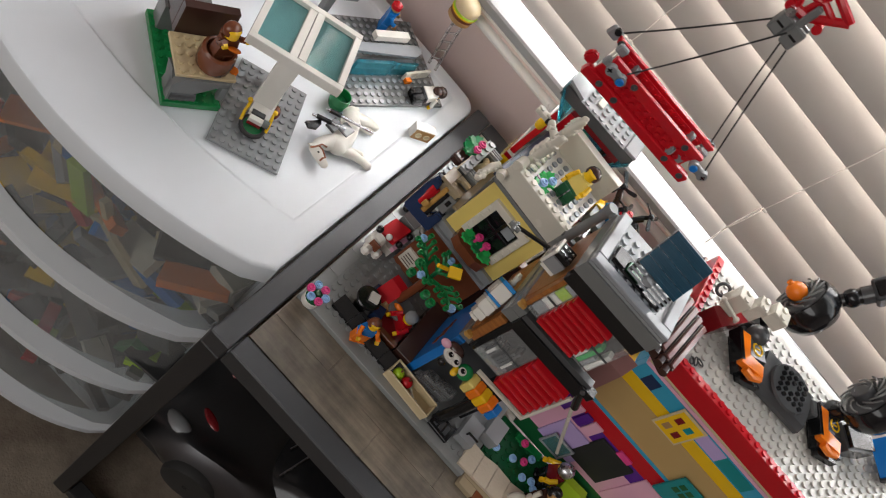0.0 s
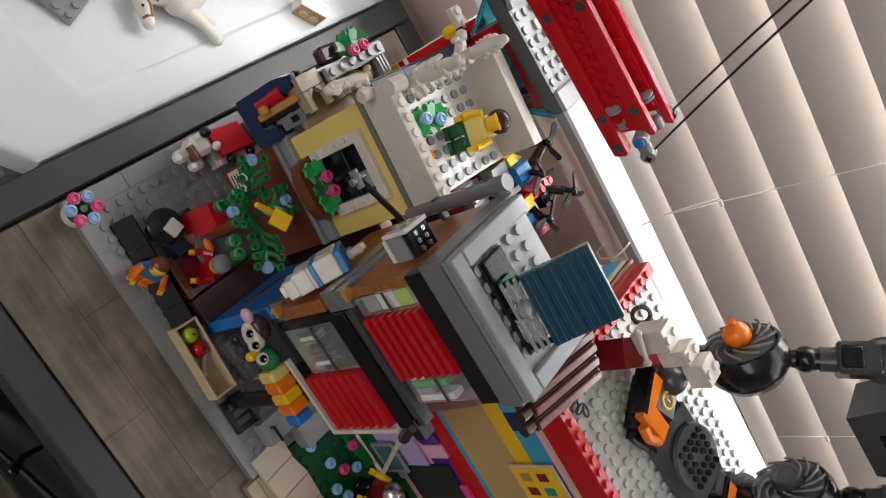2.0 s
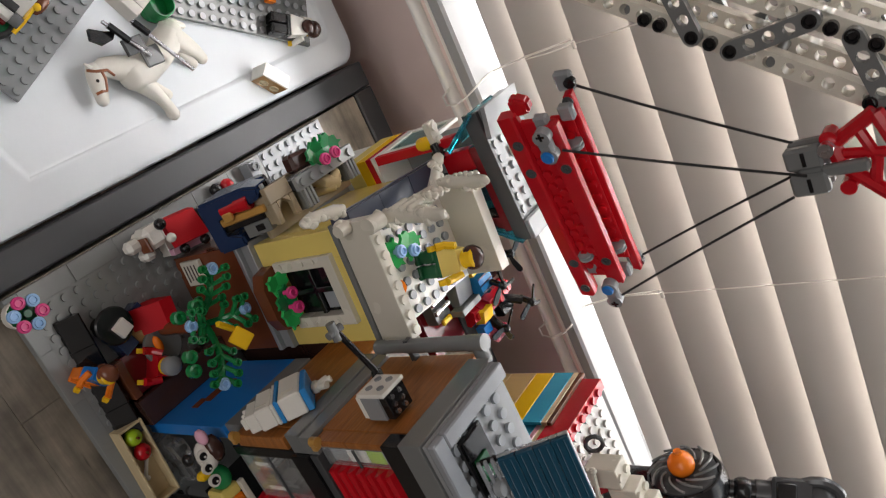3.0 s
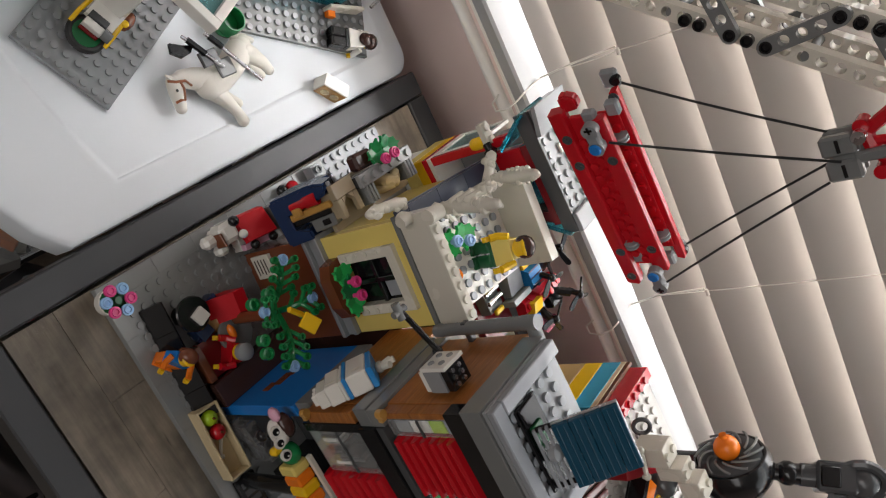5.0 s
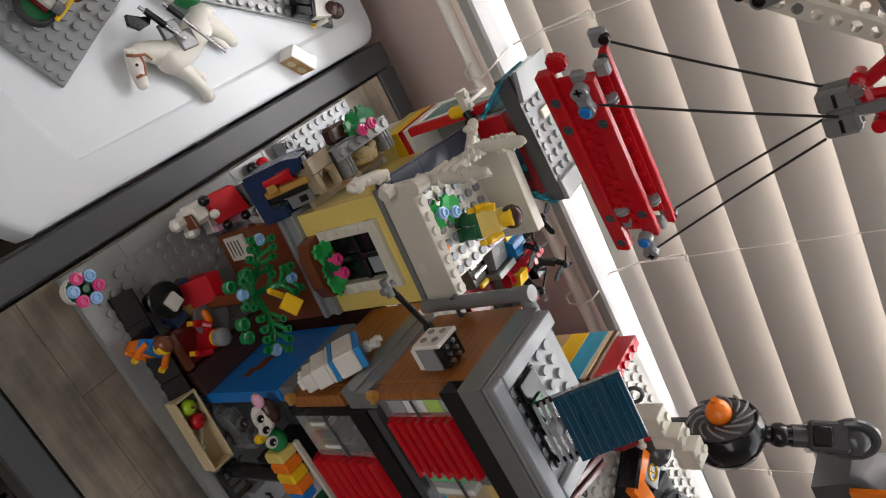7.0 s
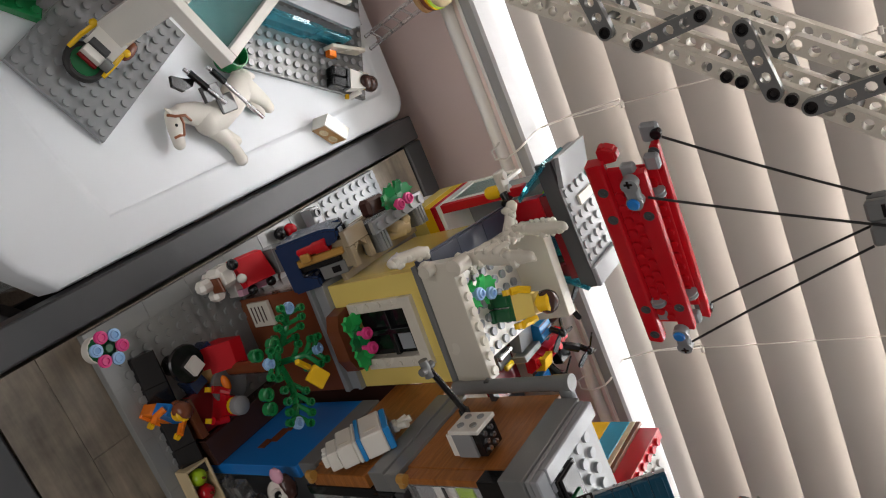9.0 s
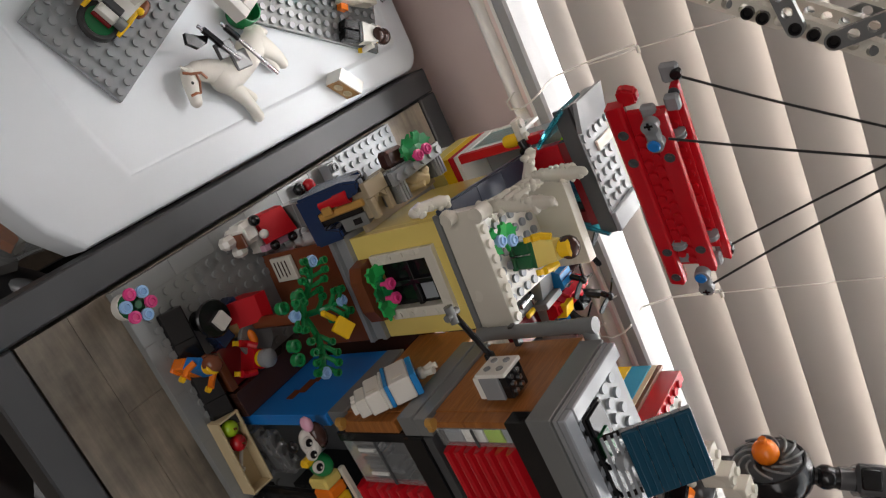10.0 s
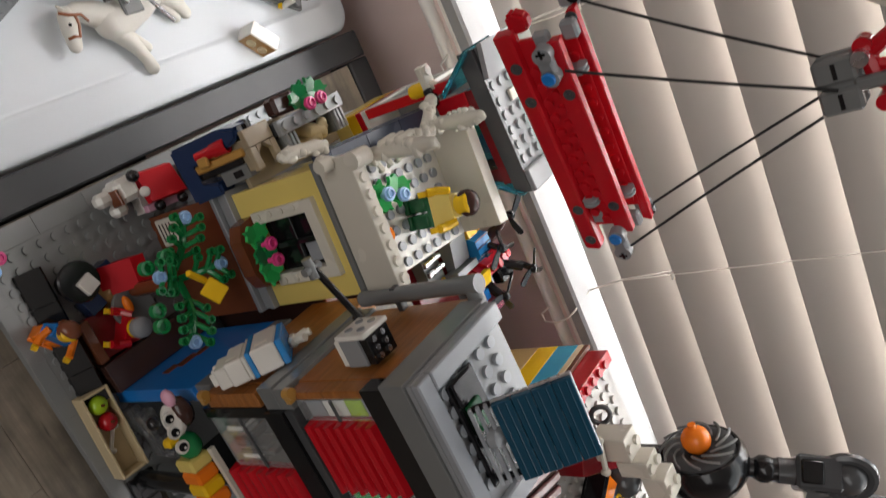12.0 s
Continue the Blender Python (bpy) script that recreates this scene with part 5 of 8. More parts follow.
# ---- long building with a white studded roof ----
def long_building():
    b = thing("long_building", "long toy building of coloured bricks with red roof edge", "toy house", T(0.2000, 0.1270, 0.0066, 1.0))
    L, D = 0.232, 0.124
    layers = [(0.000, 0.020, DGREEN), (0.020, 0.060, LPINK), (0.060, 0.076, PURPLE), (0.076, 0.094, RED), (0.094, 0.098, AZURE), (0.098, 0.134, WARMTAN), (0.134, 0.146, YELLOW), (0.146, 0.161, AZURE), (0.161, 0.1645, LPINK), (0.1647, 0.168, TAN)]
    for k, (za, zb, m) in enumerate(layers):
        inset = 0.0 if k > 3 else 0.0015
        part("brick_course", boxes((0.0 if k > 3 else 0.006, L, inset, 0.008, za + 0.0001, zb)), m, b)
        part("brick_course", boxes((0.0, 0.0079, 0.0082, D, za + 0.0001, zb)), m, b)
    part("roof_edge", boxes((0, L, -0.0012, 0.0066, 0.1682, 0.1856)), RED, b)
    part("roof_edge", boxes((-0.0006, 0.0066, 0.0068, D, 0.1682, 0.1856)), RED, b)
    st = bmesh.new()
    studs(st, 0, -0.0012, 29, 1, 0.1856)
    studs(st, -0.0006, 0.0070, 1, 14, 0.1856)
    tagged(part("edge_stud", st, RED, b), kind="stuff")
    part("roof", boxes((0.0068, L, 0.0068, D, 0.176, 0.1815)), ROOFWHITE, b)
    st = bmesh.new()
    studs(st, 0.0070, 0.0070, 28, 14, 0.1815, None, 10)
    tagged(part("roof_stud", st, ROOFWHITE, b), kind="stuff")
    # coloured bricks worked into the courses
    rnd = random.Random(21)
    pieces = [(0.010, 0.022, 0.147, 0.158, DBLUE), (0.062, 0.094, 0.148, 0.160, LAVENDER), (0.094, 0.126, 0.148, 0.160, TEAL), (0.140, 0.170, 0.148, 0.160, LBLUE), (0.020, 0.060, 0.020, 0.058, LAVENDER), (0.064, 0.078, 0.060, 0.080, PINK), (0.096, 0.130, 0.024, 0.079, LPINK), (0.118, 0.128, 0.026, 0.078, PURPLE), (0.150, 0.19, 0.040, 0.079, LAVENDER), (0.012, 0.020, 0.062, 0.080, LPINK), (0.022, 0.030, 0.062, 0.080, PURPLE), (0.032, 0.042, 0.062, 0.080, LPINK)]
    for x0, x1, za, zb, m in pieces:
        part("brick", boxes((x0, x1, -0.0008, 0.0012, za, zb)), m, b)
    part("screen", boxes((0.048, 0.086, -0.0012, 0.0012, 0.030, 0.074)), RUBBER, b, "black toy screen on the wall")
    part("sloped_face", mesh((prism, [(0.0008, 0.096), (-0.010, 0.100), (-0.006, 0.140), (0.0008, 0.153)], "x", -0.028, 0.0)), MPINK, b)
    sg = thing("shop_sign", "yellow toy sign panel with four small pictures", "sign", T(0.2435, 0.1254, 0.1370, 1.0))
    part("border", boxes((0, 0.0265, -0.0008, 0.0006, 0, 0.0320)), TAN, sg)
    part("panel", boxes((0.0018, 0.0247, -0.0013, -0.0009, 0.0018, 0.0302)), YELLOW, sg)
    for x, z, m in ((0.005, 0.018, DRED), (0.015, 0.018, TEAL), (0.005, 0.006, NOUGAT), (0.015, 0.006, DRED)):
        part("picture", boxes((x, x + 0.0055, -0.0018, -0.0014, z, z + 0.0070)), m, sg)
    s2 = thing("shop_sign", "pale teal toy sign panel with dark tiles", "sign", T(0.3000, 0.1262, 0.0900, 1.0))
    part("panel", boxes((0, 0.040, -0.0016, 0.0006, 0, 0.034)), TEAL, s2)
    for k in range(4):
        part("picture", boxes((0.005 + 0.0075 * (k % 2), 0.0105 + 0.0075 * (k % 2), -0.0021, -0.0017, 0.016 + 0.0075 * (k // 2), 0.0215 + 0.0075 * (k // 2))), DGREEN, s2)
    # tan side wall between tower and long building
    w = thing("side_annex", "tan, yellow and azure layered toy wall", "toy wall", T(0.1980, 0.2060, 0.0066, 1.0))
    for za, zb, m in ((0, 0.118, WARMTAN), (0.118, 0.138, WARMTAN), (0.138, 0.152, YELLOW), (0.152, 0.166, AZURE), (0.166, 0.170, TAN), (0.170, 0.1735, BROWN)):
        part("course", boxes((-0.0026, -0.0002, 0.0, 0.048, za + 0.0001, zb)), m, w)


long_building()


# ---- big mech standing on the white roof ----
def mech():
    m = thing("toy_mech", "large black and orange toy robot, legs apart", "toy robot", T(0, 0, 0))
    for k, (x, y, rz) in enumerate(((0.2545, 0.1880, 28), (0.3440, 0.2020, 24))):
        b1 = boxes((-0.012, 0.012, -0.016, 0.010, 0, 0.0068), (-0.009, 0.009, -0.020, -0.0155, 0, 0.005), (-0.0145, -0.0115, -0.010, 0.012, 0.003, 0.012))
        f_ = part("foot", b1, BLACK, m, "black and orange robot foot")
        f_.matrix_basis = T(x, y, 0.1898, rz) @ Matrix.Scale(1.2, 4)
        br = bmesh.new()
        prism(br, [(-0.014, -0.012), (0.004, -0.016), (0.006, -0.008), (-0.006, -0.004), (-0.004, 0.010), (-0.012, 0.011)], "z", 0.0070, 0.0115)
        part("orange_plate", br, ORANGE, f_)
        part("badge_plate", boxes((-0.0035, 0.0105, -0.0035, 0.0105, 0.0070, 0.0100)), DGREY, f_)
        part("badge", mesh((tube, [(0.0035 + 0.0040 * math.cos(0.3927 * q), 0.0035 + 0.0040 * math.sin(0.3927 * q), 0.0101) for q in range(17)], 0.0007, 6), (tube, [(0.0018, 0.0035, 0.0101), (0.0052, 0.0035, 0.0101)], 0.0006, 6)), YELLOW, f_)
        part("orange_tube", mesh((tube, [(-0.010, -0.015, 0.0095), (-0.004, -0.018, 0.0090), (0.004, -0.016, 0.0085)], 0.0026, 8)), ORANGE, f_)
        part("ankle", mesh((ball, (0.004, 0.014, 0.010), 0.0075, 1, 1, 1, 14), (box, -0.004, 0.012, 0.010, 0.019, 0, 0.007)), DGREY, f_)
    legs = [((0.2560, 0.2290, 0.2360), (0.2830, 0.2550, 0.2950), True), ((0.3450, 0.2180, 0.2320), (0.3700, 0.2440, 0.2900), False)]
    for (px, py, pz), top, knob in legs:
        # a squat pot whose mouth looks forward and up
        prof = [(0.0090, -0.0170), (0.0170, -0.0140), (0.0220, -0.0070), (0.0235, 0.0), (0.0228, 0.0050), (0.0210, 0.0088), (0.0196, 0.0092), (0.0190, 0.0070)]
        axis = Vector((-0.955, 0.0, 0.06)).to_track_quat("Z", "Y").to_matrix().to_4x4()
        g = part("shin", mesh((lathe, (0, 0, 0), prof, 30)), BLACK, m, "black pot-shaped robot shin with grey swirls")
        g.matrix_basis = Matrix.Translation((px, py, pz)) @ axis
        part("dish", mesh((lathe, (0, 0, 0), [(0.0192, 0.0072), (0.0186, 0.0096), (0.0150, 0.0112), (0.0110, 0.0108), (0.0085, 0.0090)], 30)), DGREY, g)
        for q in range(12):
            a0 = radians(30 * q)
            pts = []
            for s in range(7):
                u = s / 6
                rr, zz = 0.0095 + 0.0102 * u, 0.0104 + 0.0034 * math.sin(math.pi * (0.12 + 0.62 * u)) * (1 - 0.55 * u)
                pts.append((rr * math.cos(a0 + 0.9 * u), rr * math.sin(a0 + 0.9 * u), zz))
            part("swirl", mesh((tube, pts, 0.00075, 6)), MGREY, g)
        if knob:
            part("knee_knob", mesh((ball, (0, 0, 0.0150), 0.0078, 1, 1, 1, 18), (cyl, (0, 0, 0.0222), 0.0022, 0.0026, "z", 12)), ORANGE, g)
        else:
            part("knee_knob", mesh((lathe, (0, 0, 0.0080), [(0.0085, 0), (0.0085, 0.0085), (0.0078, 0.0092), (0.0055, 0.0092), (0.0050, 0.0086)], 18)), DGREY, g)
        part("shin_post", mesh((cyl, (px - 0.004, py - 0.002, 0.1985), 0.0070, pz - 0.2130, "z", 14)), BLACK, m)
        t_ = Vector(top)
        b_ = Vector((px + 0.010, py + 0.010, pz + 0.018))
        d = t_ - b_
        part("thigh", mesh((tube, [b_, b_ + 0.22 * d], 0.0050, 12), (tube, [b_ + 0.22 * d, b_ + 0.55 * d], 0.0062, 12), (ball, b_ + 0.16 * d, 0.0074, 1, 1, 1, 14)), BLACK, m)
        part("thigh_sleeve", mesh((tube, [b_ + 0.30 * d, b_ + 0.50 * d], 0.0068, 14)), DGREY, m)
        jm = Matrix.Translation(b_ + 0.70 * d) @ d.to_track_quat("Z", "Y").to_matrix().to_4x4()
        part("joint_boss", mesh((cyl, (-0.0092, 0.0, 0.0030), 0.0036, 0.0184, "x", 14), (box, -0.0060, 0.0060, -0.0100, 0.0100, -0.0090, 0.0020, 0.0010)), BLACK, m).matrix_basis = jm
        part("joint_hole", mesh((cyl, (0, -0.0104, -0.0040), 0.0026, 0.0006, "y", 12)), RUBBER, m).matrix_basis = jm
        part("joint", mesh((box, -0.0088, 0.0088, -0.009, 0.009, -0.011, 0.011, 0.0016)), DGREY, m).matrix_basis = Matrix.Translation(b_ + 0.70 * d) @ d.to_track_quat("Z", "Y").to_matrix().to_4x4()
        part("hip_ball", mesh((ball, t_, 0.0100, 1, 1, 1, 16)), DGREY, m)
        ring = [t_ + 0.0118 * Vector((math.cos(0.3142 * q), 0.25 * math.sin(0.3142 * q), math.sin(0.3142 * q))) for q in range(21)]
        part("hip_ring", mesh((tube, ring, 0.0030, 8)), DGREY, m)
        part("heel_block", mesh((box, -0.010, 0.010, -0.006, 0.008, 0, 0.0125, 0.0012)), DGREY, m).matrix_basis = T(px - 0.016, py - 0.014, 0.1900, 25)
    hips = part("hip_block", mesh((prism, [(-0.024, -0.002), (-0.019, -0.024), (0.026, -0.024), (0.030, -0.010), (0.030, 0.022), (-0.016, 0.022)], "y", -0.014, 0.014)), DGREY, m)
    hips.matrix_basis = T(0.3290, 0.2600, 0.2900, 6)
    part("hip_plate", boxes((-0.021, -0.008, -0.0175, -0.0143, -0.002, 0.020)), ORANGE, hips)
    part("hip_plate", boxes((0.014, 0.027, -0.0175, -0.0143, -0.002, 0.020)), ORANGE, hips)
    for q in range(4):
        part("vent", boxes((-0.006 + 0.005 * q, -0.003 + 0.005 * q, -0.0160, -0.0143, -0.011, 0.004)), BLACK, hips)
    d = thing("dark_disc_ramp", "dark grey toy hatch with round studded disc", "toy bricks", T(0.2690, 0.1715, 0.1900, 5))
    part("hatch", mesh((prism, [(0, 0), (0.034, 0), (0.034, 0.0120), (0.004, 0.0085), (0, 0.0040)], "x", 0, 0.053)), DGREY, d)
    disc = part("disc", mesh((lathe, (0, 0, 0), [(0.0170, 0), (0.0182, 0.0012), (0.0178, 0.0034)], 28)), DGREY, d)
    disc.matrix_basis = T(0.0275, 0.0185, 0.0105, 0, 7) @ Matrix.Diagonal((1.12, 1.0, 1.0, 1))
    st = bmesh.new()
    for i in range(-3, 4):
        for j in range(-3, 4):
            if (i * i + j * j) < 9 and (i or j):
                cyl(st, (i * 0.0052, j * 0.0052, 0.0034), 0.0017, 0.0017, "z", 10)
    part("disc_stud", st, BLACK, disc)
    hb = thing("dark_block", "dark grey toy block on the white roof", "toy brick", T(0.3620, 0.1960, 0.1900, 40))
    part("block", boxes((0, 0.034, 0, 0.022, 0, 0.0150)), DGREY, hb)
    part("top_plate", boxes((0.002, 0.032, 0.002, 0.020, 0.0152, 0.0184)), BLACK, hb)
    rb = thing("dark_red_box", "dark red toy brick with off-white stepped hand", "toy bricks", T(0.2100, 0.1780, 0.1900, 0))
    part("box", boxes((0, 0.034, -0.016, 0, 0, 0.0200)), DRED, rb, "", T(-0.0085, -0.0035, 0, 58))
    for k, (x0, x1, y0, y1, z0, z1) in enumerate(((-0.0060, 0.0070, 0.0020, 0.0150, 0.0202, 0.0390), (0.0072, 0.0160, 0.0020, 0.0150, 0.0300, 0.0460), (0.0162, 0.0300, 0.0020, 0.0150, 0.0400, 0.0520))):
        st_ = boxes((x0, x1, y0, y1, z0, z1, 0.0005))
        for q in range(2):
            cyl(st_, ((x0 + x1) / 2, 0.0038 + 0.0078 * q, z1), 0.0024, 0.0017, "z", 12)
        part("step_brick", st_, AGED, rb)
    part("arm_rail", mesh((tube, [(-0.0085, -0.002, 0.0260), (-0.0095, -0.003, 0.0300), (-0.0020, -0.005, 0.0300), (0.0060, -0.005, 0.0285), (0.0090, -0.003, 0.0250)], 0.0014, 8), (ball, (-0.0095, -0.003, 0.0300), 0.0022, 1, 1, 1, 8), (ball, (0.0070, -0.005, 0.0285), 0.0022, 1, 1, 1, 8)), AGED, rb)
    part("dark_ring", mesh((tube, [(0.0048 * math.cos(0.5236 * q), 0.0048 * math.sin(0.5236 * q), 0.0) for q in range(13)], 0.0013, 8)), DGREY, rb).matrix_basis = T(-0.0060, 0.0220, 0.0180, 0, 60)
    ch = thing("chain_loop", "small dark grey chain piece on white roof", "toy chain", T(0.2170, 0.1390, 0.1898))
    bm = bmesh.new()
    for k in range(3):
        vs = tube(bm, [(0.0022 * math.cos(0.628 * q), 0.0032 * math.sin(0.628 * q), 0) for q in range(11)], 0.0006, 6)
        move(vs, pose(0.003 * k, 0.002 * k, 0.0016 + 0.0006 * k, 25 * (k % 2), 10, 40 * k))
    part("links", bm, DGREY, ch)
    w = thing("toy_truck", "blue and white toy truck with yellow bars", "toy vehicle", T(0.4100, 0.2180, 0.1900, 40))
    part("cab", boxes((0, 0.072, 0, 0.030, 0.006, 0.026)), BLUE, w)
    part("door", boxes((0.012, 0.026, -0.0008, 0.0006, 0.010, 0.020)), WHITE, w)
    part("wheel", mesh((cyl, (0.012, -0.002, 0.0085), 0.0084, 0.007, "y", 18)), RUBBER, w)
    part("wheel", mesh((cyl, (0.034, -0.002, 0.0085), 0.0084, 0.007, "y", 18)), RUBBER, w)
    part("roof_bar", boxes((0.002, 0.038, 0.004, 0.008, 0.0262, 0.030), (0.002, 0.038, 0.020, 0.024, 0.0262, 0.030)), YELLOW, w)


mech()


# ---- beams with holes ----
def beam(bm, n, m, thick=0.0074, seg=12):
    """A round-ended beam of n holes, 8 mm apart, along x."""
    for i in range(n):
        cx = i * P
        ins, outs = [], []
        for side in (-thick / 2, thick / 2):
            a_, b_ = [], []
            for s in range(seg):
                a = 2 * math.pi * (s + 0.5) / seg
                c, q = math.cos(a), math.sin(a)
                k = 0.0040 / max(abs(c), abs(q))
                if (i == 0 and c < 0) or (i == n - 1 and c > 0):
                    k = 0.0040
                a_.append(bm.verts.new(m @ Vector((cx + 0.0025 * c, side, 0.0025 * q))))
                b_.append(bm.verts.new(m @ Vector((cx + k * c, side, k * q))))
            ins.append(a_)
            outs.append(b_)
        for s in range(seg):
            t = (s + 1) % seg
            bm.faces.new((ins[0][s], ins[0][t], outs[0][t], outs[0][s]))
            bm.faces.new((ins[1][t], ins[1][s], outs[1][s], outs[1][t]))
            bm.faces.new((ins[0][t], ins[0][s], ins[1][s], ins[1][t])).smooth = True
            bm.faces.new((outs[0][s], outs[0][t], outs[1][t], outs[1][s]))


def along(a, b, spin=0.0):
    """A frame at a whose x axis points at b."""
    d = (Vector(b) - Vector(a)).normalized()
    return Matrix.Translation(a) @ d.to_track_quat("X", "Z").to_matrix().to_4x4() @ pose(0, 0, 0, spin)


def crane():
    c = thing("crane_boom", "cream toy crane boom of holed beams and grey links", "toy crane", T(0, 0, 0))
    A = Vector((0.0107, 0.2400, 0.3152))
    d = Vector((0.611, 0.0, 0.792)).normalized()
    up = Vector((-d.z, 0.0, d.x))
    back = Vector((0, 1, 0))
    for start, n, off, depth in ((-0.136, 17, 0.0, 0.0), (0.000, 13, 0.0, 0.0), (-0.136, 32, 0.0, 0.026), (-0.120, 15, 0.0215, 0.0), (0.000, 16, 0.0215, 0.0), (-0.120, 30, 0.0215, 0.026)):
        bm = bmesh.new()
        p = A + d * start + up * off + back * depth
        beam(bm, n, along(p, p + d))
        bmesh.ops.remove_doubles(bm, verts=bm.verts, dist=0.00005)
        part("boom_beam", bm, AGED, c)
    pins = []
    for s0, s1 in ((0.0, -0.0229), (0.0166, 0.0398), (0.0810, 0.0560), (-0.0650, -0.0420), (-0.0820, -0.1050)):
        for y in (-0.0060, 0.0320):
            bm = bmesh.new()
            p, q = A + d * s0 + back * y, A + d * s1 + up * 0.0215 + back * y
            beam(bm, 5, along(p, q), 0.0042)
            bmesh.ops.remove_doubles(bm, verts=bm.verts, dist=0.00005)
            part("link", bm, MGREY, c)
        pins += [(s0, 0.0), (s1, 0.0215)]
    pins += [(-0.0145, 0.0), (-0.0215, 0.0), (0.0080, 0.0), (0.0480, 0.0215), (0.0650, 0.0215), (0.0730, 0.0)]
    for s0, off in pins:
        e = A + d * s0 + up * off
        part("pin", mesh((lathe, (0, 0, 0), [(0.0029, 0), (0.0029, 0.0032), (0.0020, 0.0034), (0.0016, 0.0020)], 12)), BLACK, c).matrix_basis = Matrix.Translation(e + Vector((0, -0.0052, 0))) @ pose(0, 0, 0, 90)
    for s0 in (-0.0900, -0.0300, 0.0330, 0.0900):
        e = A + d * s0 + back * 0.013
        part("cross_axle", mesh((cyl, (e.x, e.y - 0.016, e.z), 0.0024, 0.032, "y", 10)), MGREY, c)
    # hook block: grey pulley block, red perforated claw
    HK = Vector((0.0745, 0.2270, 0.3475))
    h = thing("crane_hook", "red and grey toy crane hook block with strings", "toy crane hook", Matrix.Translation(HK))
    claw = bmesh.new()
    for pts, r in (([(-0.0090, 0.0100), (0.0040, 0.0120)], 0.0034), ([(-0.0080, 0.0110), (-0.0175, 0.0275)], 0.0030), ([(0.0030, 0.0130), (0.0195, 0.0280)], 0.0030), ([(-0.0175, 0.0275), (0.0010, 0.0330), (0.0195, 0.0280)], 0.0032), ([(-0.0030, 0.0120), (0.0000, 0.0320)], 0.0024), ([(-0.0130, 0.0200), (0.0010, 0.0245), (0.0130, 0.0215)], 0.0024)):
        vs = tube(claw, [(x, 0, z) for x, z in pts], r, 8)
        for v in vs:
            v.co.y *= 0.95
    part("hook_plate", claw, RED, h)
    part("claw_boss", mesh((cyl, (-0.0115, -0.0040, 0.0100), 0.0032, 0.0080, "y", 14), (cyl, (0.0105, -0.0040, 0.0128), 0.0032, 0.0080, "y", 14)), RED, h)
    part("block", boxes((-0.0105, -0.0010, -0.0070, -0.0015, -0.0075, 0.0070, 0.0012), (0.0010, 0.0105, -0.0070, -0.0015, -0.0075, 0.0070, 0.0012), (-0.0105, 0.0105, 0.0015, 0.0065, -0.0075, 0.0070, 0.0012), (-0.0040, 0.0040, -0.0050, 0.0060, -0.0040, 0.0060, 0.0008)), MGREY, h)
    part("block_arm", mesh((box, -0.0010, 0.0040, -0.0060, -0.0020, 0.0050, 0.0225, 0.0010)), MGREY, h)
    part("block_pin", mesh((cyl, (-0.0080, -0.0078, 0.0090), 0.0030, 0.0040, "y", 14)), SILVER, h)
    for x in (-0.0058, 0.0058):
        part("block_hole", mesh((box, x - 0.0030, x + 0.0030, -0.0073, -0.0069, -0.0008, 0.0008, 0.0001)), BLACK, h)
    # hanging load: rails and studded plates on edge, one step behind the other
    fx, fz = Vector((0.9414, 0.3010, -0.1520)).normalized(), Vector((0, 0, 1))
    fy = fz.cross(fx).normalized()
    fz = fx.cross(fy)
    m4 = Matrix((fx, fy, fz)).transposed().to_4x4()
    l = thing("crane_load", "red toy beam platform hanging from four strings", "toy crane load", Matrix.Translation((0.0410, 0.1990, 0.2402)) @ m4)

    def rail(x0, x1, prof, mat=RED):
        bm = bmesh.new()
        vs = prism(bm, prof, "x", x0, x1)
        for v in vs:
            mid = sum(p[1] for p in prof) / len(prof)
            v.co.x += (0.0030 if v.co.x < 0.02 else -0.0030) * min(1.0, abs(v.co.z - mid) / 0.004)
        return part("side_beam", bm, mat, l)

    rail(-0.0340, 0.0880, [(-0.0030, -0.0040), (-0.0020, -0.0052), (0.0040, -0.0052), (0.0040, 0.0026), (-0.0002, 0.0036), (-0.0024, 0.0030), (-0.0030, 0.0018)])
    part("bed", boxes((-0.0260, 0.0740, 0.0006, 0.0036, 0.0030, 0.0140)), MATTERED, l)
    rail(-0.0265, 0.0790, [(-0.0016, 0.0132), (0.0030, 0.0132), (0.0030, 0.0206), (0.0024, 0.0212), (-0.0012, 0.0212), (-0.0016, 0.0206)])
    part("bed", boxes((-0.0200, 0.0780, 0.0034, 0.0108, 0.0120, 0.0150)), MATTERED, l)
    part("bed", boxes((-0.0200, 0.0720, 0.0110, 0.0125, 0.0120, 0.0225)), MATTERED, l)
    rail(-0.0310, 0.0830, [(0.0118, 0.0215), (0.0165, 0.0215), (0.0165, 0.0250), (0.0158, 0.0256), (0.0122, 0.0256), (0.0118, 0.0250)])
    st = bmesh.new()
    for i in range(11):
        for z, y, o in ((0.0060, 0.0006, 0.0), (0.0106, 0.0006, 0.0042), (0.0192, 0.0110, 0.0020)):
            cyl(st, (-0.0120 + 0.0077 * i + o, y, z), 0.0022, -0.0017, "y", 12)
    tagged(part("bed_stud", st, MATTERED, l), kind="stuff")
    knob = bmesh.new()
    prism(knob, [(-0.0385, 0.0040), (-0.0360, 0.0098), (-0.0300, 0.0098), (-0.0285, 0.0040), (-0.0285, 0.0005), (-0.0370, 0.0005)], "y", 0.0015, 0.0075)
    bmesh.ops.bevel(knob, geom=knob.edges[:], offset=0.0012, segments=2, affect="EDGES")
    part("end_knob", knob, RED, l)
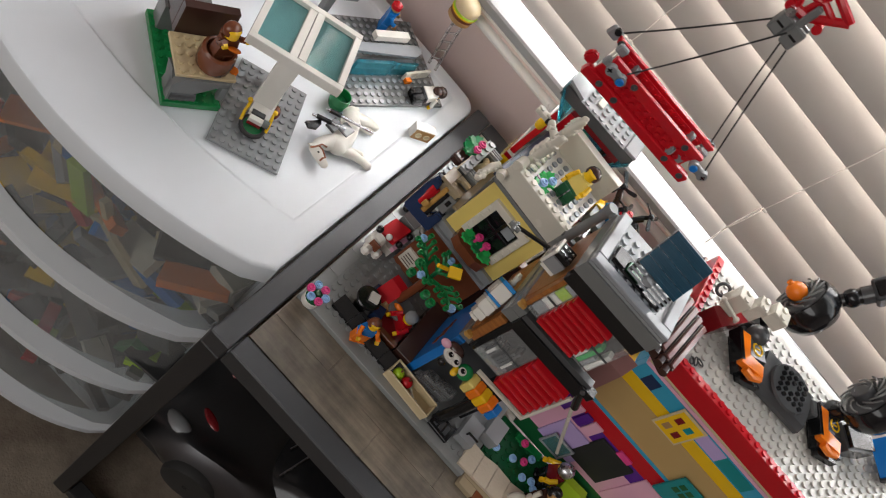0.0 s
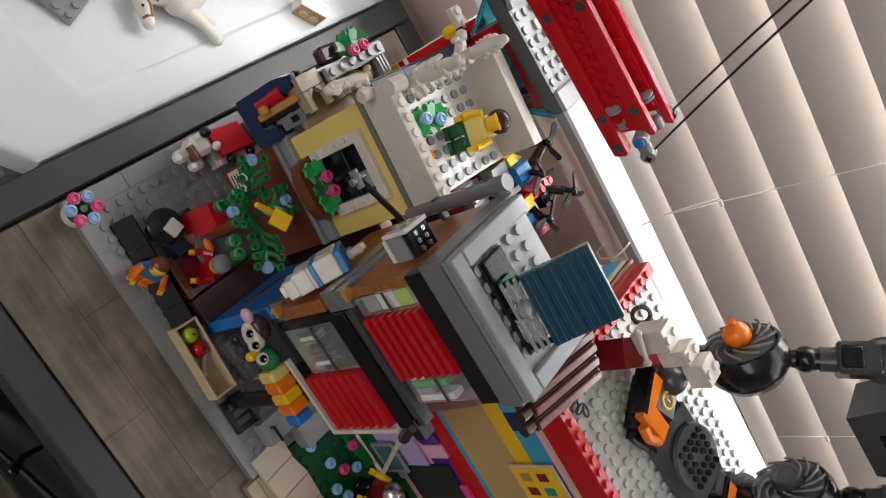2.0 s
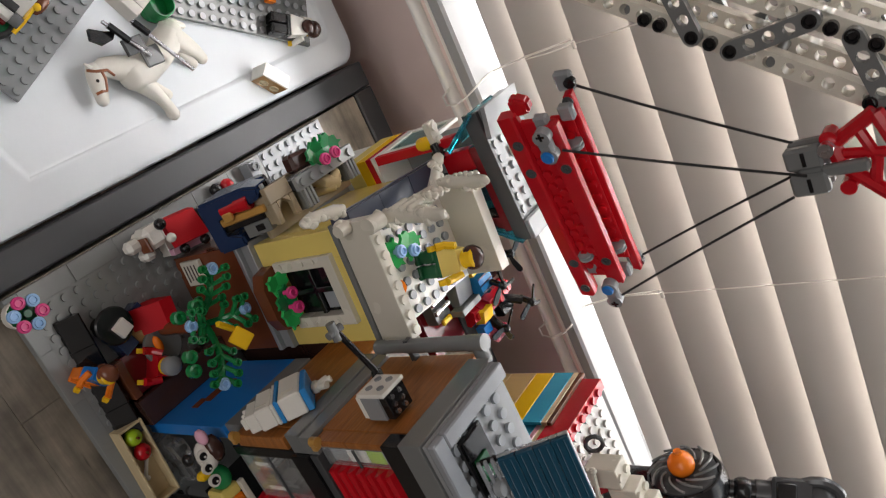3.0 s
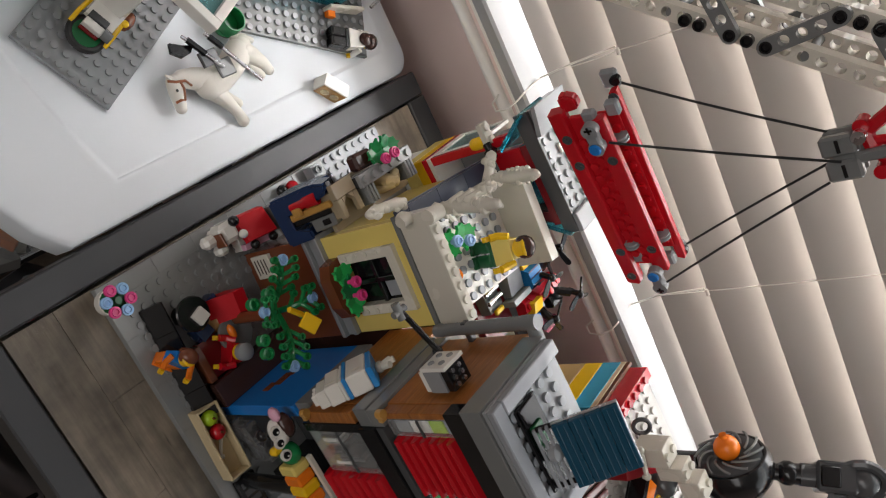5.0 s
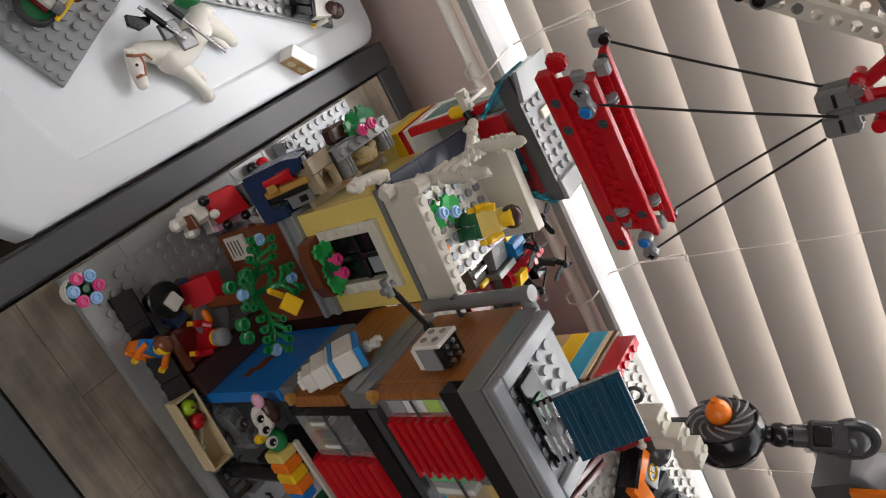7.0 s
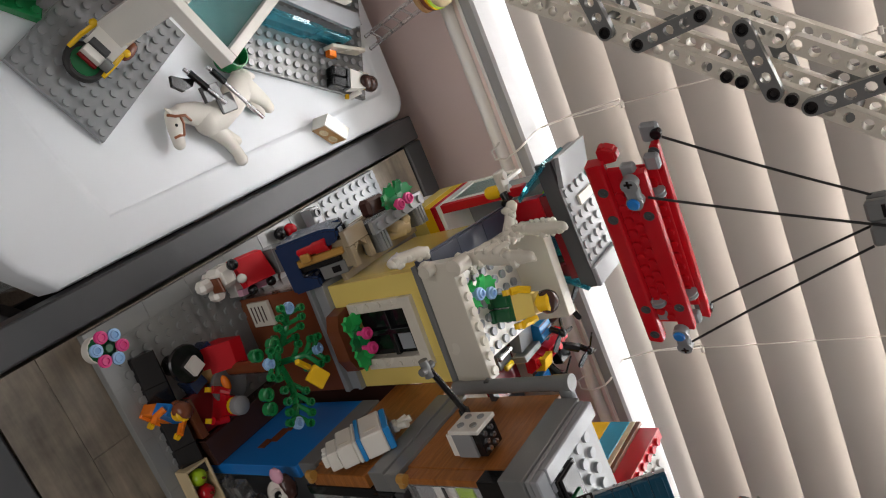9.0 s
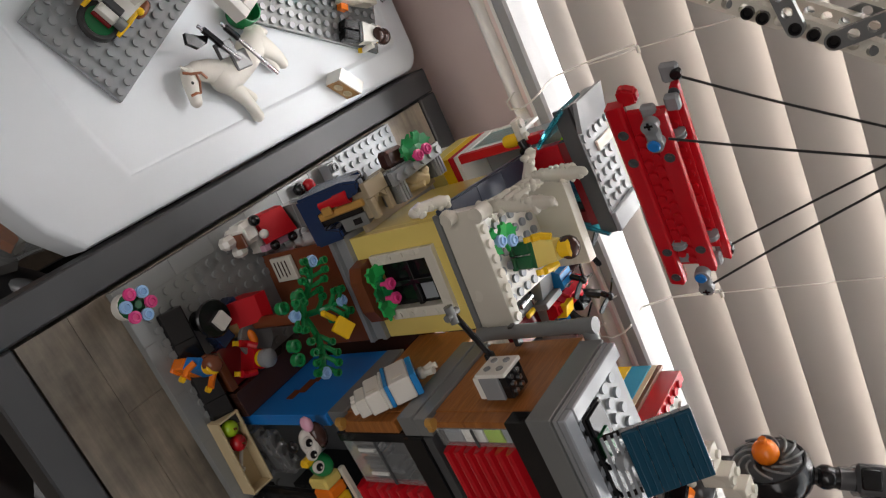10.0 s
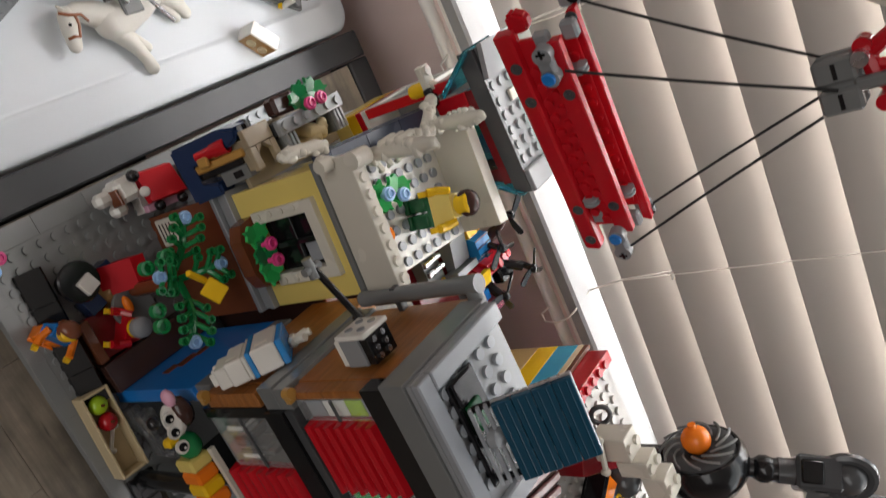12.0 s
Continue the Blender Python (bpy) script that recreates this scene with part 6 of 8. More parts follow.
    for x, y, z in ((-0.0240, 0.0022, 0.0130), (0.0690, 0.0022, 0.0060), (0.0770, 0.0075, 0.0190), (-0.0235, 0.0085, 0.0225)):
        part("grey_spacer", mesh((box, x - 0.0040, x + 0.0040, y - 0.0020, y + 0.0026, z - 0.0034, z + 0.0034, 0.0010)), LGREY, l)
    ring = [(0.0024, 0), (0.0040, 0.0004), (0.0040, 0.0012), (0.0030, 0.0016), (0.0030, 0.0024), (0.0040, 0.0028), (0.0040, 0.0036), (0.0034, 0.0040), (0.0022, 0.0040), (0.0018, 0.0016)]
    for x, y, z in ((-0.0060, 0.0080, 0.0205), (0.0605, 0.0080, 0.0205), (0.0580, 0.0000, 0.0065)):
        bm = bmesh.new()
        lathe(bm, (0, 0, 0), ring, 18)
        part("pulley", bm, LGREY, l).matrix_basis = T(x - 0.0020, y, z, 90, 90)
    for x, side in ((-0.0165, 1), (0.0815, -1)):
        g = part("swivel", mesh((box, x - 0.0050, x + 0.0050, -0.0068, -0.0022, 0.0110, 0.0182, 0.0018), (cyl, (x - 0.0050, -0.0068, 0.0146), 0.0040, 0.0046, "y", 16), (cyl, (x + 0.0050, -0.0068, 0.0146), 0.0040, 0.0046, "y", 16)), LGREY, l)
        part("blue_pin", mesh((lathe, (0, 0, 0), [(0.0030, 0), (0.0031, 0.0006), (0.0026, 0.0014), (0.0012, 0.0015)], 14)), BLUE, g).matrix_basis = T(x + 0.0048 * side, -0.0068, 0.0142, 0, 90)
        part("axle_hole", mesh((box, x - 0.0062 * side - 0.0020, x - 0.0062 * side + 0.0020, -0.0072, -0.0068, 0.0140, 0.0152, 0.0001), (box, x - 0.0062 * side - 0.0006, x - 0.0062 * side + 0.0006, -0.0072, -0.0068, 0.0126, 0.0166, 0.0001)), BLACK, g)
    for x, z in ((-0.0330, 0.0248), (0.0800, 0.0240)):
        part("end_cap", mesh((box, x - 0.0050, x + 0.0050, 0.0166, 0.0205, z - 0.0075, z + 0.0012, 0.0024)), LGREY, l)
        part("axle_stop", mesh((cyl, (x, 0.0150, z), 0.0026, 0.0030, "y", 12)), BLACK, l)
    for x, y, z in ((0.0, -0.0030, 0.0), (0.0610, -0.0030, -0.0002), (-0.0165, -0.0030, 0.0), (0.0800, -0.0030, -0.0004), (0.0610, -0.0016, 0.0168), (0.0, -0.0016, 0.0172), (-0.0265, 0.0118, 0.0232)):
        part("axle_end", mesh((lathe, (0, 0, 0), [(0.0026, 0), (0.0026, 0.0005), (0.0019, 0.0005), (0.0017, 0.0001)], 14), (cyl, (0, 0, 0.0001), 0.0009, 0.0005, "z", 8)), DGREY, l).matrix_basis = T(x, y, z, 0, 90)
    # four strings from the hook block to the load's ends
    base = l.matrix_basis
    for start, end in (((-0.0080, 0.004, -0.002), (-0.0300, 0.0190, 0.0245)), ((0.0010, -0.0075, 0.000), (-0.0120, -0.0030, 0.0200)), ((0.0040, 0.004, -0.007), (0.0800, 0.0195, 0.0235)), ((0.0100, -0.006, -0.0075), (0.0850, -0.0030, 0.0180))):
        bm = bmesh.new()
        a, q = Vector(start), base @ Vector(end) - HK
        tube(bm, [a + (q - a) * t + Vector((0, 0, -0.0015 * math.sin(math.pi * t))) for t in [k / 8 for k in range(9)]], 0.00062, 6)
        part("string", bm, STRING, h)


crane()


# ---- back building with grey roof and clear blue flaps ----
def back_building():
    b = thing("back_building", "toy building with grey studded roof, red bands, blue glass", "toy house", T(0.0155, 0.2345, 0.0002, 2.0))
    part("wall", boxes((0.012, 0.074, 0.006, 0.044, 0, 0.080)), WHITE, b)
    for za, zb, m in ((0.080, 0.092, PALEYEL), (0.092, 0.100, YELLOW), (0.100, 0.1045, RED), (0.1047, 0.108, WHITE)):
        part("course", boxes((0.010, 0.075, 0.004, 0.046, za + 0.0001, zb)), m, b)
    side = part("side_window", boxes((0.0098, 0.0120, 0.008, 0.044, 0.1085, 0.1125), (0.0098, 0.0120, 0.008, 0.044, 0.1440, 0.1480), (0.0098, 0.0120, 0.008, 0.012, 0.1127, 0.1438), (0.0098, 0.0120, 0.040, 0.044, 0.1127, 0.1438)), WHITE, b)
    part("pane", boxes((0.0106, 0.0112, 0.0122, 0.0398, 0.1127, 0.1438)), CLEARGREEN, side)
    part("inner_wall", boxes((0.016, 0.072, 0.030, 0.044, 0.1085, 0.1780)), LGREY, b)
    part("corner_post", boxes((0.010, 0.0155, 0.004, 0.010, 0.1085, 0.1700)), RED, b)
    part("corner_post", boxes((0.062, 0.0700, 0.003, 0.009, 0.1085, 0.1800)), DRED, b)
    part("red_band", boxes((0.018, 0.0705, 0.0005, 0.0070, 0.1800, 0.1895)), DRED, b)
    part("red_corner", boxes((0.018, 0.0300, 0.0002, 0.0070, 0.1600, 0.1798)), RED, b)
    win = part("window", boxes((0.0320, 0.0560, 0.0032, 0.0042, 0.148, 0.1795)), CLEARBLUE, b)
    part("window_bar", boxes((0.0300, 0.0320, 0.0022, 0.0060, 0.146, 0.1798), (0.0560, 0.0600, 0.0022, 0.0060, 0.146, 0.1798), (0.0322, 0.0558, 0.0022, 0.0060, 0.144, 0.1475)), BLACK, win)
    part("roof_edge", boxes((0.000, 0.0770, 0.0000, 0.0030, 0.1850, 0.1948)), DGREY, b)
    part("roof", boxes((0.0002, 0.0768, 0.0032, 0.0360, 0.1895, 0.1940)), LGREY, b)
    part("roof_gap_tile", boxes((0.0265, 0.0325, 0.0150, 0.0350, 0.1942, 0.1958)), AGED, b)
    st = bmesh.new()
    for k, (x, count) in enumerate(((0.0205, 5), (0.0290, 1), (0.0365, 4), (0.0445, 4), (0.0525, 4), (0.0605, 4))):
        for j in range(count):
            stud(st, x, 0.0050 + (0.0078 if k < 2 else 0.0080) * j, 0.1940)
    tagged(part("roof_stud", st, LGREY, b), kind="stuff")
    tl = bmesh.new()
    prism(tl, [(-0.0015, 0.1985), (0.0158, 0.1944), (0.0158, 0.1975), (-0.0015, 0.2012)], "y", 0.0005, 0.0350)
    part("roof_end_tile", tl, LGREY, b)
    part("roof_end_tile", boxes((0.0655, 0.0775, 0.0005, 0.0355, 0.1942, 0.1974, 0.0006)), LGREY, b)
    for (xa, za), (xb, zb) in (((0.0005, 0.1925), (0.0170, 0.1690)), ((0.0765, 0.1905), (0.0620, 0.1640))):
        fl = bmesh.new()
        dx, dz = xb - xa, zb - za
        prism(fl, [(xa, za), (xb, zb), (xb - 0.0018 * (1 if dx > 0 else -1), zb - 0.0012), (xa - 0.0018 * (1 if dx > 0 else -1), za - 0.0012)], "y", -0.0015, 0.0240)
        flap = part("glass_flap", fl, CLEARBLUE, b)
        part("flap_edge", mesh((tube, [(xa, -0.0018, za), (xb, -0.0018, zb)], 0.0009, 6)), CLEARBLUE, flap)
    lamp = part("roof_gadget", mesh((box, -0.0015, 0.0125, 0.001, 0.009, 0.1560, 0.1600, 0.0006)), AGED, b)
    st = bmesh.new()
    studs(st, -0.0023, 0.0010, 2, 1, 0.1600)
    part("gadget_stud", st, AGED, lamp)
    part("gadget_base", mesh((lathe, (0.0100, 0.005, 0.1455), [(0.0034, 0), (0.0040, 0.002), (0.0040, 0.0065), (0.0032, 0.0098)], 14)), YELLOW, lamp)
    part("gadget_nozzle", mesh((tube, [(0.0110, 0.002, 0.1580), (0.0200, -0.001, 0.1615)], 0.0026, 10), (cyl, (0.0160, -0.0035, 0.1597), 0.0022, 0.008, "y", 10)), BLACK, lamp)
    part("yellow_slope", mesh((prism, [(0.004, 0.108), (0.012, 0.108), (0.012, 0.126)], "x", 0.044, 0.060)), PALEYEL, b)
    for k, (x, y, z, m) in enumerate(((0.040, 0.0105, 0.166, PALEYEL), (0.049, 0.0125, 0.172, PINK), (0.022, 0.012, 0.182, LIME))):
        part("inside_item", mesh((ball, (x, y, z), 0.0058, 1, 0.8, 1.2, 12)), m, b)


back_building()


# ---- propeller craft behind the yellow house ----
def propeller_craft():
    c = thing("propeller_craft", "red and blue toy drone with black propellers", "toy aircraft", T(0.1200, 0.2450, 0.1330, 0))
    part("stand", mesh((box, -0.006, 0.010, -0.006, 0.010, -0.1262, -0.0042)), DGREY, c)
    part("base", boxes((-0.018, 0.028, -0.010, 0.014, -0.0040, 0.0)), DGREY, c)
    seat = part("blue_hood", mesh((prism, [(-0.0080, 0.0), (0.0080, 0.0), (0.0080, 0.0060), (0.0040, 0.0125), (-0.0060, 0.0125), (-0.0080, 0.0080)], "y", -0.0075, 0.0060)), PODBLUE, c)
    for q in range(3):
        part("hood_groove", boxes((-0.0060 + 0.0045 * q, -0.0050 + 0.0045 * q, -0.0078, 0.0062, 0.0127, 0.0131)), DBLUE, seat)
    part("yellow_nose", mesh((prism, [(-0.0200, 0.0), (-0.0085, 0.0), (-0.0085, 0.0110), (-0.0140, 0.0110), (-0.0200, 0.0040)], "y", -0.0085, 0.0000)), YELLOW, c)
    part("yellow_slope", mesh((prism, [(-0.0200, 0.0), (-0.0150, 0.0), (-0.0085, 0.0100), (-0.0085, 0.0)], "y", 0.0004, 0.0070)), YELLOW, c)
    part("grey_slope", mesh((prism, [(-0.0140, 0.0), (0.0020, 0.0), (0.0020, 0.0060), (-0.0140, 0.0100)], "y", -0.0240, -0.0090)), LGREY, c)
    part("white_rail", boxes((0.0030, 0.0070, -0.0280, -0.0080, 0.0, 0.0100)), LGREY, c)
    part("engine", boxes((0.0000, 0.0120, -0.0075, 0.0040, 0.0, 0.0055), (0.0082, 0.0150, -0.0020, 0.0100, 0.0, 0.0090)), BLACK, c)
    for k in range(6):
        y = -0.0180 + 0.0072 * k
        sc = part("red_scale", mesh((prism, [(-0.0050, 0), (0.0050, 0), (0.0058, 0.0030), (0.0030, 0.0075), (-0.0030, 0.0075), (-0.0058, 0.0030)], "y", -0.0036, 0.0034)), RED, c)
        sc.matrix_basis = T(0.0130 + 0.0012 * (k % 2), y, 0.0030 + 0.0016 * (2.5 - abs(k - 2.5)), 6 * (k - 2), 0)
        part("scale_stud", mesh((cyl, (0, 0, 0.0075), 0.0022, 0.0016, "z", 10)), RED, sc)
    part("yellow_block", mesh((prism, [(0.0110, 0.0060), (0.0190, 0.0060), (0.0190, 0.0130), (0.0110, 0.0160)], "y", -0.0180, -0.0080)), YELLOW, c)
    part("brown_arm", mesh((limb, [(0.0000, 0.0120, 0.0080, 0.0036), (-0.0040, 0.0150, 0.0140, 0.0032), (-0.0080, 0.0175, 0.0190, 0.0026)], 10)), DBROWN, c)
    part("arm", mesh((tube, [(0.0150, 0.0060, 0.0100), (0.0190, 0.0110, 0.0160), (0.0225, 0.0145, 0.0200)], 0.0030, 8), (box, 0.0160, 0.0250, -0.0010, 0.0120, 0.0080, 0.0150, 0.0008)), BLACK, c)
    part("arm", mesh((tube, [(0.0180, -0.0060, 0.0060), (0.0260, -0.0050, 0.0090), (0.0300, -0.0040, 0.0110)], 0.0028, 8)), BLACK, c)
    part("clear_fin", mesh((prism, [(-0.0240, 0.0), (-0.0190, 0.0), (-0.0170, 0.0100), (-0.0230, 0.0160)], "y", 0.0120, 0.0260)), CLEARPINK, c)
    part("clear_fin", mesh((prism, [(0.0280, -0.0040), (0.0360, -0.0040), (0.0400, 0.0060), (0.0320, 0.0100)], "y", -0.0060, 0.0040)), CLEARPINK, c)
    part("blue_wing", boxes((0.0230, 0.0290, -0.0160, -0.0080, 0.0020, 0.0085)), BLUE, c)
    for x, y, z, rz, rx, ry in ((-0.0089, 0.0182, 0.0219, 10, 30, -12), (0.0234, 0.0150, 0.0233, 65, 26, 10), (0.0300, -0.0040, 0.0120, 35, 20, 14), (0.0030, 0.0020, 0.0180, 80, 22, 0)):
        p = part("propeller", mesh((cyl, (0, 0, -0.005), 0.0020, 0.008, "z", 10), (ball, (0, 0, 0.0036), 0.0030, 1, 1, 0.9, 12)), BLACK, c)
        p.matrix_basis = T(x, y, z, rz, rx, ry)
        for k in range(3):
            bl = bmesh.new()
            vs = prism(bl, [(0.0020, -0.0011), (0.0060, -0.0020), (0.0118, -0.0019), (0.0132, -0.0008), (0.0132, 0.0008), (0.0118, 0.0017), (0.0020, 0.0011)], "z", 0.0030, 0.0041)
            move(vs, pose(0, 0, 0, 22, 0, 120 * k))
            part("blade", bl, BLACK, p)
    y = thing("yard_floor", "dark red and grey toy plates behind the house", "toy bricks", T(0.1000, 0.2000, 0.1180, 0))
    part("plate", boxes((0.0, 0.0460, 0.0, 0.0300, 0.0, 0.0064)), DRED, y)
    part("support", boxes((0.010, 0.030, 0.004, 0.024, -0.1112, -0.0002)), DBROWN, y)
    part("grey_block", boxes((0.0060, 0.0240, 0.0040, 0.0180, 0.0066, 0.0150)), MGREY, y)
    for q in range(2):
        part("silver_bar", mesh((cyl, (0.0100 + 0.0060 * q, 0.0030, 0.0175), 0.0016, 0.0140, "y", 10)), SILVER, y)
    part("yellow_lever", mesh((box, 0.0225, 0.0260, 0.0060, 0.0150, 0.0152, 0.0180, 0.0008)), YELLOW, y)


propeller_craft()


# ---- toys along the left edge of the base plate ----
def left_row():
    d = thing("toy_dog", "white toy dog with brown collar, red and white kennel", "toy animal", T(0.0060, 0.1180, 0.0068, 0))
    hd = bmesh.new()
    box(hd, -0.003, 0.0105, 0.010, 0.023, 0.006, 0.0215, 0.003)
    box(hd, 0.000, 0.0080, 0.001, 0.011, 0.006, 0.0150, 0.0025)
    box(hd, 0.009, 0.016, 0.008, 0.0165, 0.004, 0.0130, 0.0025)
    box(hd, -0.001, 0.010, 0.012, 0.026, 0.0, 0.0058, 0.002)
    part("head", hd, WHITE, d)
    part("collar", mesh((box, 0.0015, 0.0106, 0.0085, 0.0102, 0.0120, 0.0222, 0.0004)), BROWN, d)
    part("ear", mesh((ball, (-0.001, 0.021, 0.023), 0.0036, 1, 1, 1, 10)), BLACK, d)
    part("ear", mesh((ball, (0.009, 0.0235, 0.0220), 0.0030, 1, 1, 1, 10)), WHITE, d)
    k = thing("red_kennel", "red sloped roof on white toy base", "toy house", T(0.0045, 0.1450, 0.0068, -6))
    part("base", boxes((0.000, 0.022, 0, 0.0225, 0, 0.0090)), WHITE, k)
    part("roof", mesh((prism, [(-0.0005, 0.0095), (0.0005, 0.0150), (0.017, 0.0210), (0.018, 0.0165)], "y", 0, 0.0230)), MATTERED, k)
    part("edge", boxes((0.0182, 0.0222, 0, 0.0225, 0.0092, 0.0140)), LPINK, k)
    for y in (0.006, 0.021):
        part("knob", mesh((ball, (0.0205, y, 0.0165), 0.0032, 1, 1, 1, 10)), BLACK, k)
    # cab hung on the side of the yellow house, tipped back; local x across, y back, z up
    h = thing("blue_cab", "dark blue toy cab with gold rail and red spout", "toy vehicle", pose(0.0000, 0.1378, 0.0716, -24))
    sh = bmesh.new()
    prism(sh, [(0.0010, 0.0000), (0.0305, 0.0000), (0.0305, 0.0180), (0.0240, 0.0180), (0.0235, 0.0080), (0.0110, 0.0075), (0.0105, 0.0330), (0.0080, 0.0380), (0.0030, 0.0390), (0.0004, 0.0300)], "y", 0.000, 0.016)
    bmesh.ops.bevel(sh, geom=sh.edges[:], offset=0.0014, segments=2, affect="EDGES")
    part("shell", sh, DBLUE, h)
    bk = bmesh.new()
    prism(bk, [(0.0162, 0.0000), (0.0280, 0.0010), (0.0300, 0.0060), (0.0280, 0.0260), (0.0240, 0.0340), (0.0162, 0.0360)], "x", 0.0012, 0.0100)
    bmesh.ops.bevel(bk, geom=bk.edges[:], offset=0.0008, segments=2, affect="EDGES")
    part("side_panel", bk, DBLUE, h)
    part("floor_plate", boxes((0.0110, 0.0300, 0.0162, 0.0290, 0.0000, 0.0070)), MGREY, h)
    for q in range(3):
        part("grille_bar", boxes((0.0030, 0.0090, 0.0030 + 0.0046 * q, 0.0056 + 0.0046 * q, 0.0386, 0.0404)), LGREY if q % 2 == 0 else BLACK, h)
    part("rail_base", boxes((0.0145, 0.0205, 0.0020, 0.0080, 0.0085, 0.0340)), BLACK, h)
    part("gold_rail", mesh((box, 0.0130, 0.0172, 0.0010, 0.0085, 0.0082, 0.0370, 0.0008), (box, 0.0100, 0.0128, 0.0030, 0.0080, 0.0090, 0.0200, 0.0008)), GOLD, h)
    part("gold_block", mesh((box, 0.0098, 0.0150, -0.0022, 0.0008, 0.0130, 0.0190, 0.0008)), GOLD, h)
    sp = bmesh.new()
    lathe(sp, (0.0088, 0.0020, 0.0115), [(0.0018, 0.0), (0.0030, 0.0010), (0.0034, 0.0100), (0.0040, 0.0110), (0.0042, 0.0190), (0.0032, 0.0192), (0.0028, 0.0150)], 16)
    part("red_spout", sp, RED, h)
    part("grey_seat", boxes((0.0207, 0.0280, 0.0030, 0.0160, 0.0190, 0.0345)), MGREY, h)
    part("seat_hole", mesh((box, 0.0225, 0.0260, 0.0024, 0.0029, 0.0260, 0.0310, 0.0001)), BLACK, h)
    part("mount", boxes((0.0282, 0.0318, 0.0165, 0.0300, 0.0040, 0.0300)), LGREY, h)
    po = thing("grey_post", "grey toy brick post beside the house", "toy bricks", T(0.0095, 0.1720, 0.0068, -4))
    for q in range(4):
        part("brick", boxes((0.0, 0.0160, 0.0, 0.0160, 0.0098 * q, 0.0098 * q + 0.0096)), MGREY, po)
    r = thing("toy_fruit", "red and black round toy berries on grey plate", "toy food", T(0.0080, 0.2040, 0.0068))
    part("knob", mesh((ball, (0, 0, 0.0050), 0.0046, 1, 1, 1, 12)), RED, r)
    part("knob", mesh((ball, (-0.001, -0.0085, 0.0042), 0.0042, 1, 1, 1, 12)), BLACK, r)
    w = thing("arched_wall", "tan and grey toy wall with arch windows", "toy wall", T(0.0035, 0.1780, 0.0068, 0))
    part("ledge", boxes((0.0040, 0.0300, -0.022, 0.047, 0.0862, 0.0894)), DTAN, w)
    part("stud_plate", boxes((0.0050, 0.0128, -0.005, 0.0430, 0.1042, 0.1074)), LGREY, w)
    part("plate_wall", boxes((0.0056, 0.0122, -0.0045, 0.0425, 0.0896, 0.1040)), DGREY, w)
    st = bmesh.new()
    studs(st, 0.0050, -0.005, 1, 6, 0.1074)
    tagged(part("top_stud", st, LGREY, w), kind="stuff")
    for y in (-0.002, 0.0345):
        gr = part("grooved_strip", boxes((0.0130, 0.0240, y, y + 0.0078, 0.0896, 0.1030)), MGREY, w)
        for q in range(3):
            part("groove_bar", mesh((box, 0.0130, 0.0238, y + 0.0004 + 0.0026 * q, y + 0.0022 + 0.0026 * q, 0.1032, 0.1060, 0.0003)), LGREY, gr)
    part("arch_back", boxes((0.0130, 0.0240, 0.0062, 0.0340, 0.0896, 0.0920)), DBROWN, w)
    part("arch_leaf", mesh((limb, [(0.0150, 0.0190, 0.0930, 0.0036), (0.0180, 0.0215, 0.0990, 0.0044), (0.0205, 0.0260, 0.1010, 0.0040), (0.0190, 0.0310, 0.0980, 0.0030)], 10), (limb, [(0.0215, 0.0180, 0.0930, 0.0030), (0.0215, 0.0230, 0.1000, 0.0036), (0.0160, 0.0280, 0.1020, 0.0028)], 10)), TAN, w)
    # flat tan panel with a pointed opening
    pan = bmesh.new()
    box(pan, 0.0020, 0.0110, -0.0230, -0.0060, 0.0990, 0.1030, 0.0004)
    box(pan, 0.0112, 0.0230, -0.0230, -0.0190, 0.0990, 0.1030, 0.0004)
    box(pan, 0.0112, 0.0230, -0.0098, -0.0060, 0.0990, 0.1030, 0.0004)
    prism(pan, [(0.0112, -0.0188), (0.0150, -0.0188), (0.0112, -0.0150)], "z", 0.0990, 0.1028)
    prism(pan, [(0.0112, -0.0100), (0.0150, -0.0100), (0.0112, -0.0138)], "z", 0.0990, 0.1028)
    part("arch_panel", pan, DTAN, w)
    part("panel_foot", boxes((0.0060, 0.0220, -0.0225, -0.0195, 0.0896, 0.0988)), DTAN, w)
    p = thing("flower_tub", "dark brown toy tub with leaves and pink flowers", "flower pot", T(0.0030, 0.1915, 0.1040, -4))
    part("tub", mesh((box, -0.005, 0.005, -0.014, 0.002, 0.0, 0.0085, 0.0018)), DBROWN, p)
    for k_, (x, y) in enumerate(((0.0, 0.002), (-0.001, 0.013))):
        bm = bmesh.new()
        leaf_clump(bm, x, y, 0.0090, 1.0, 40 + 50 * k_)
        cyl(bm, (x, y, 0.0), 0.0028, 0.0092, "z", 8)
        part("leaf", bm, GREEN, p)
    for x, y in ((0.0045, 0.0035), (0.0035, 0.0120)):
        bm = bmesh.new()
        flower(bm, x, y, 0.0140)
        part("flower", bm, PINK, p)


left_row()


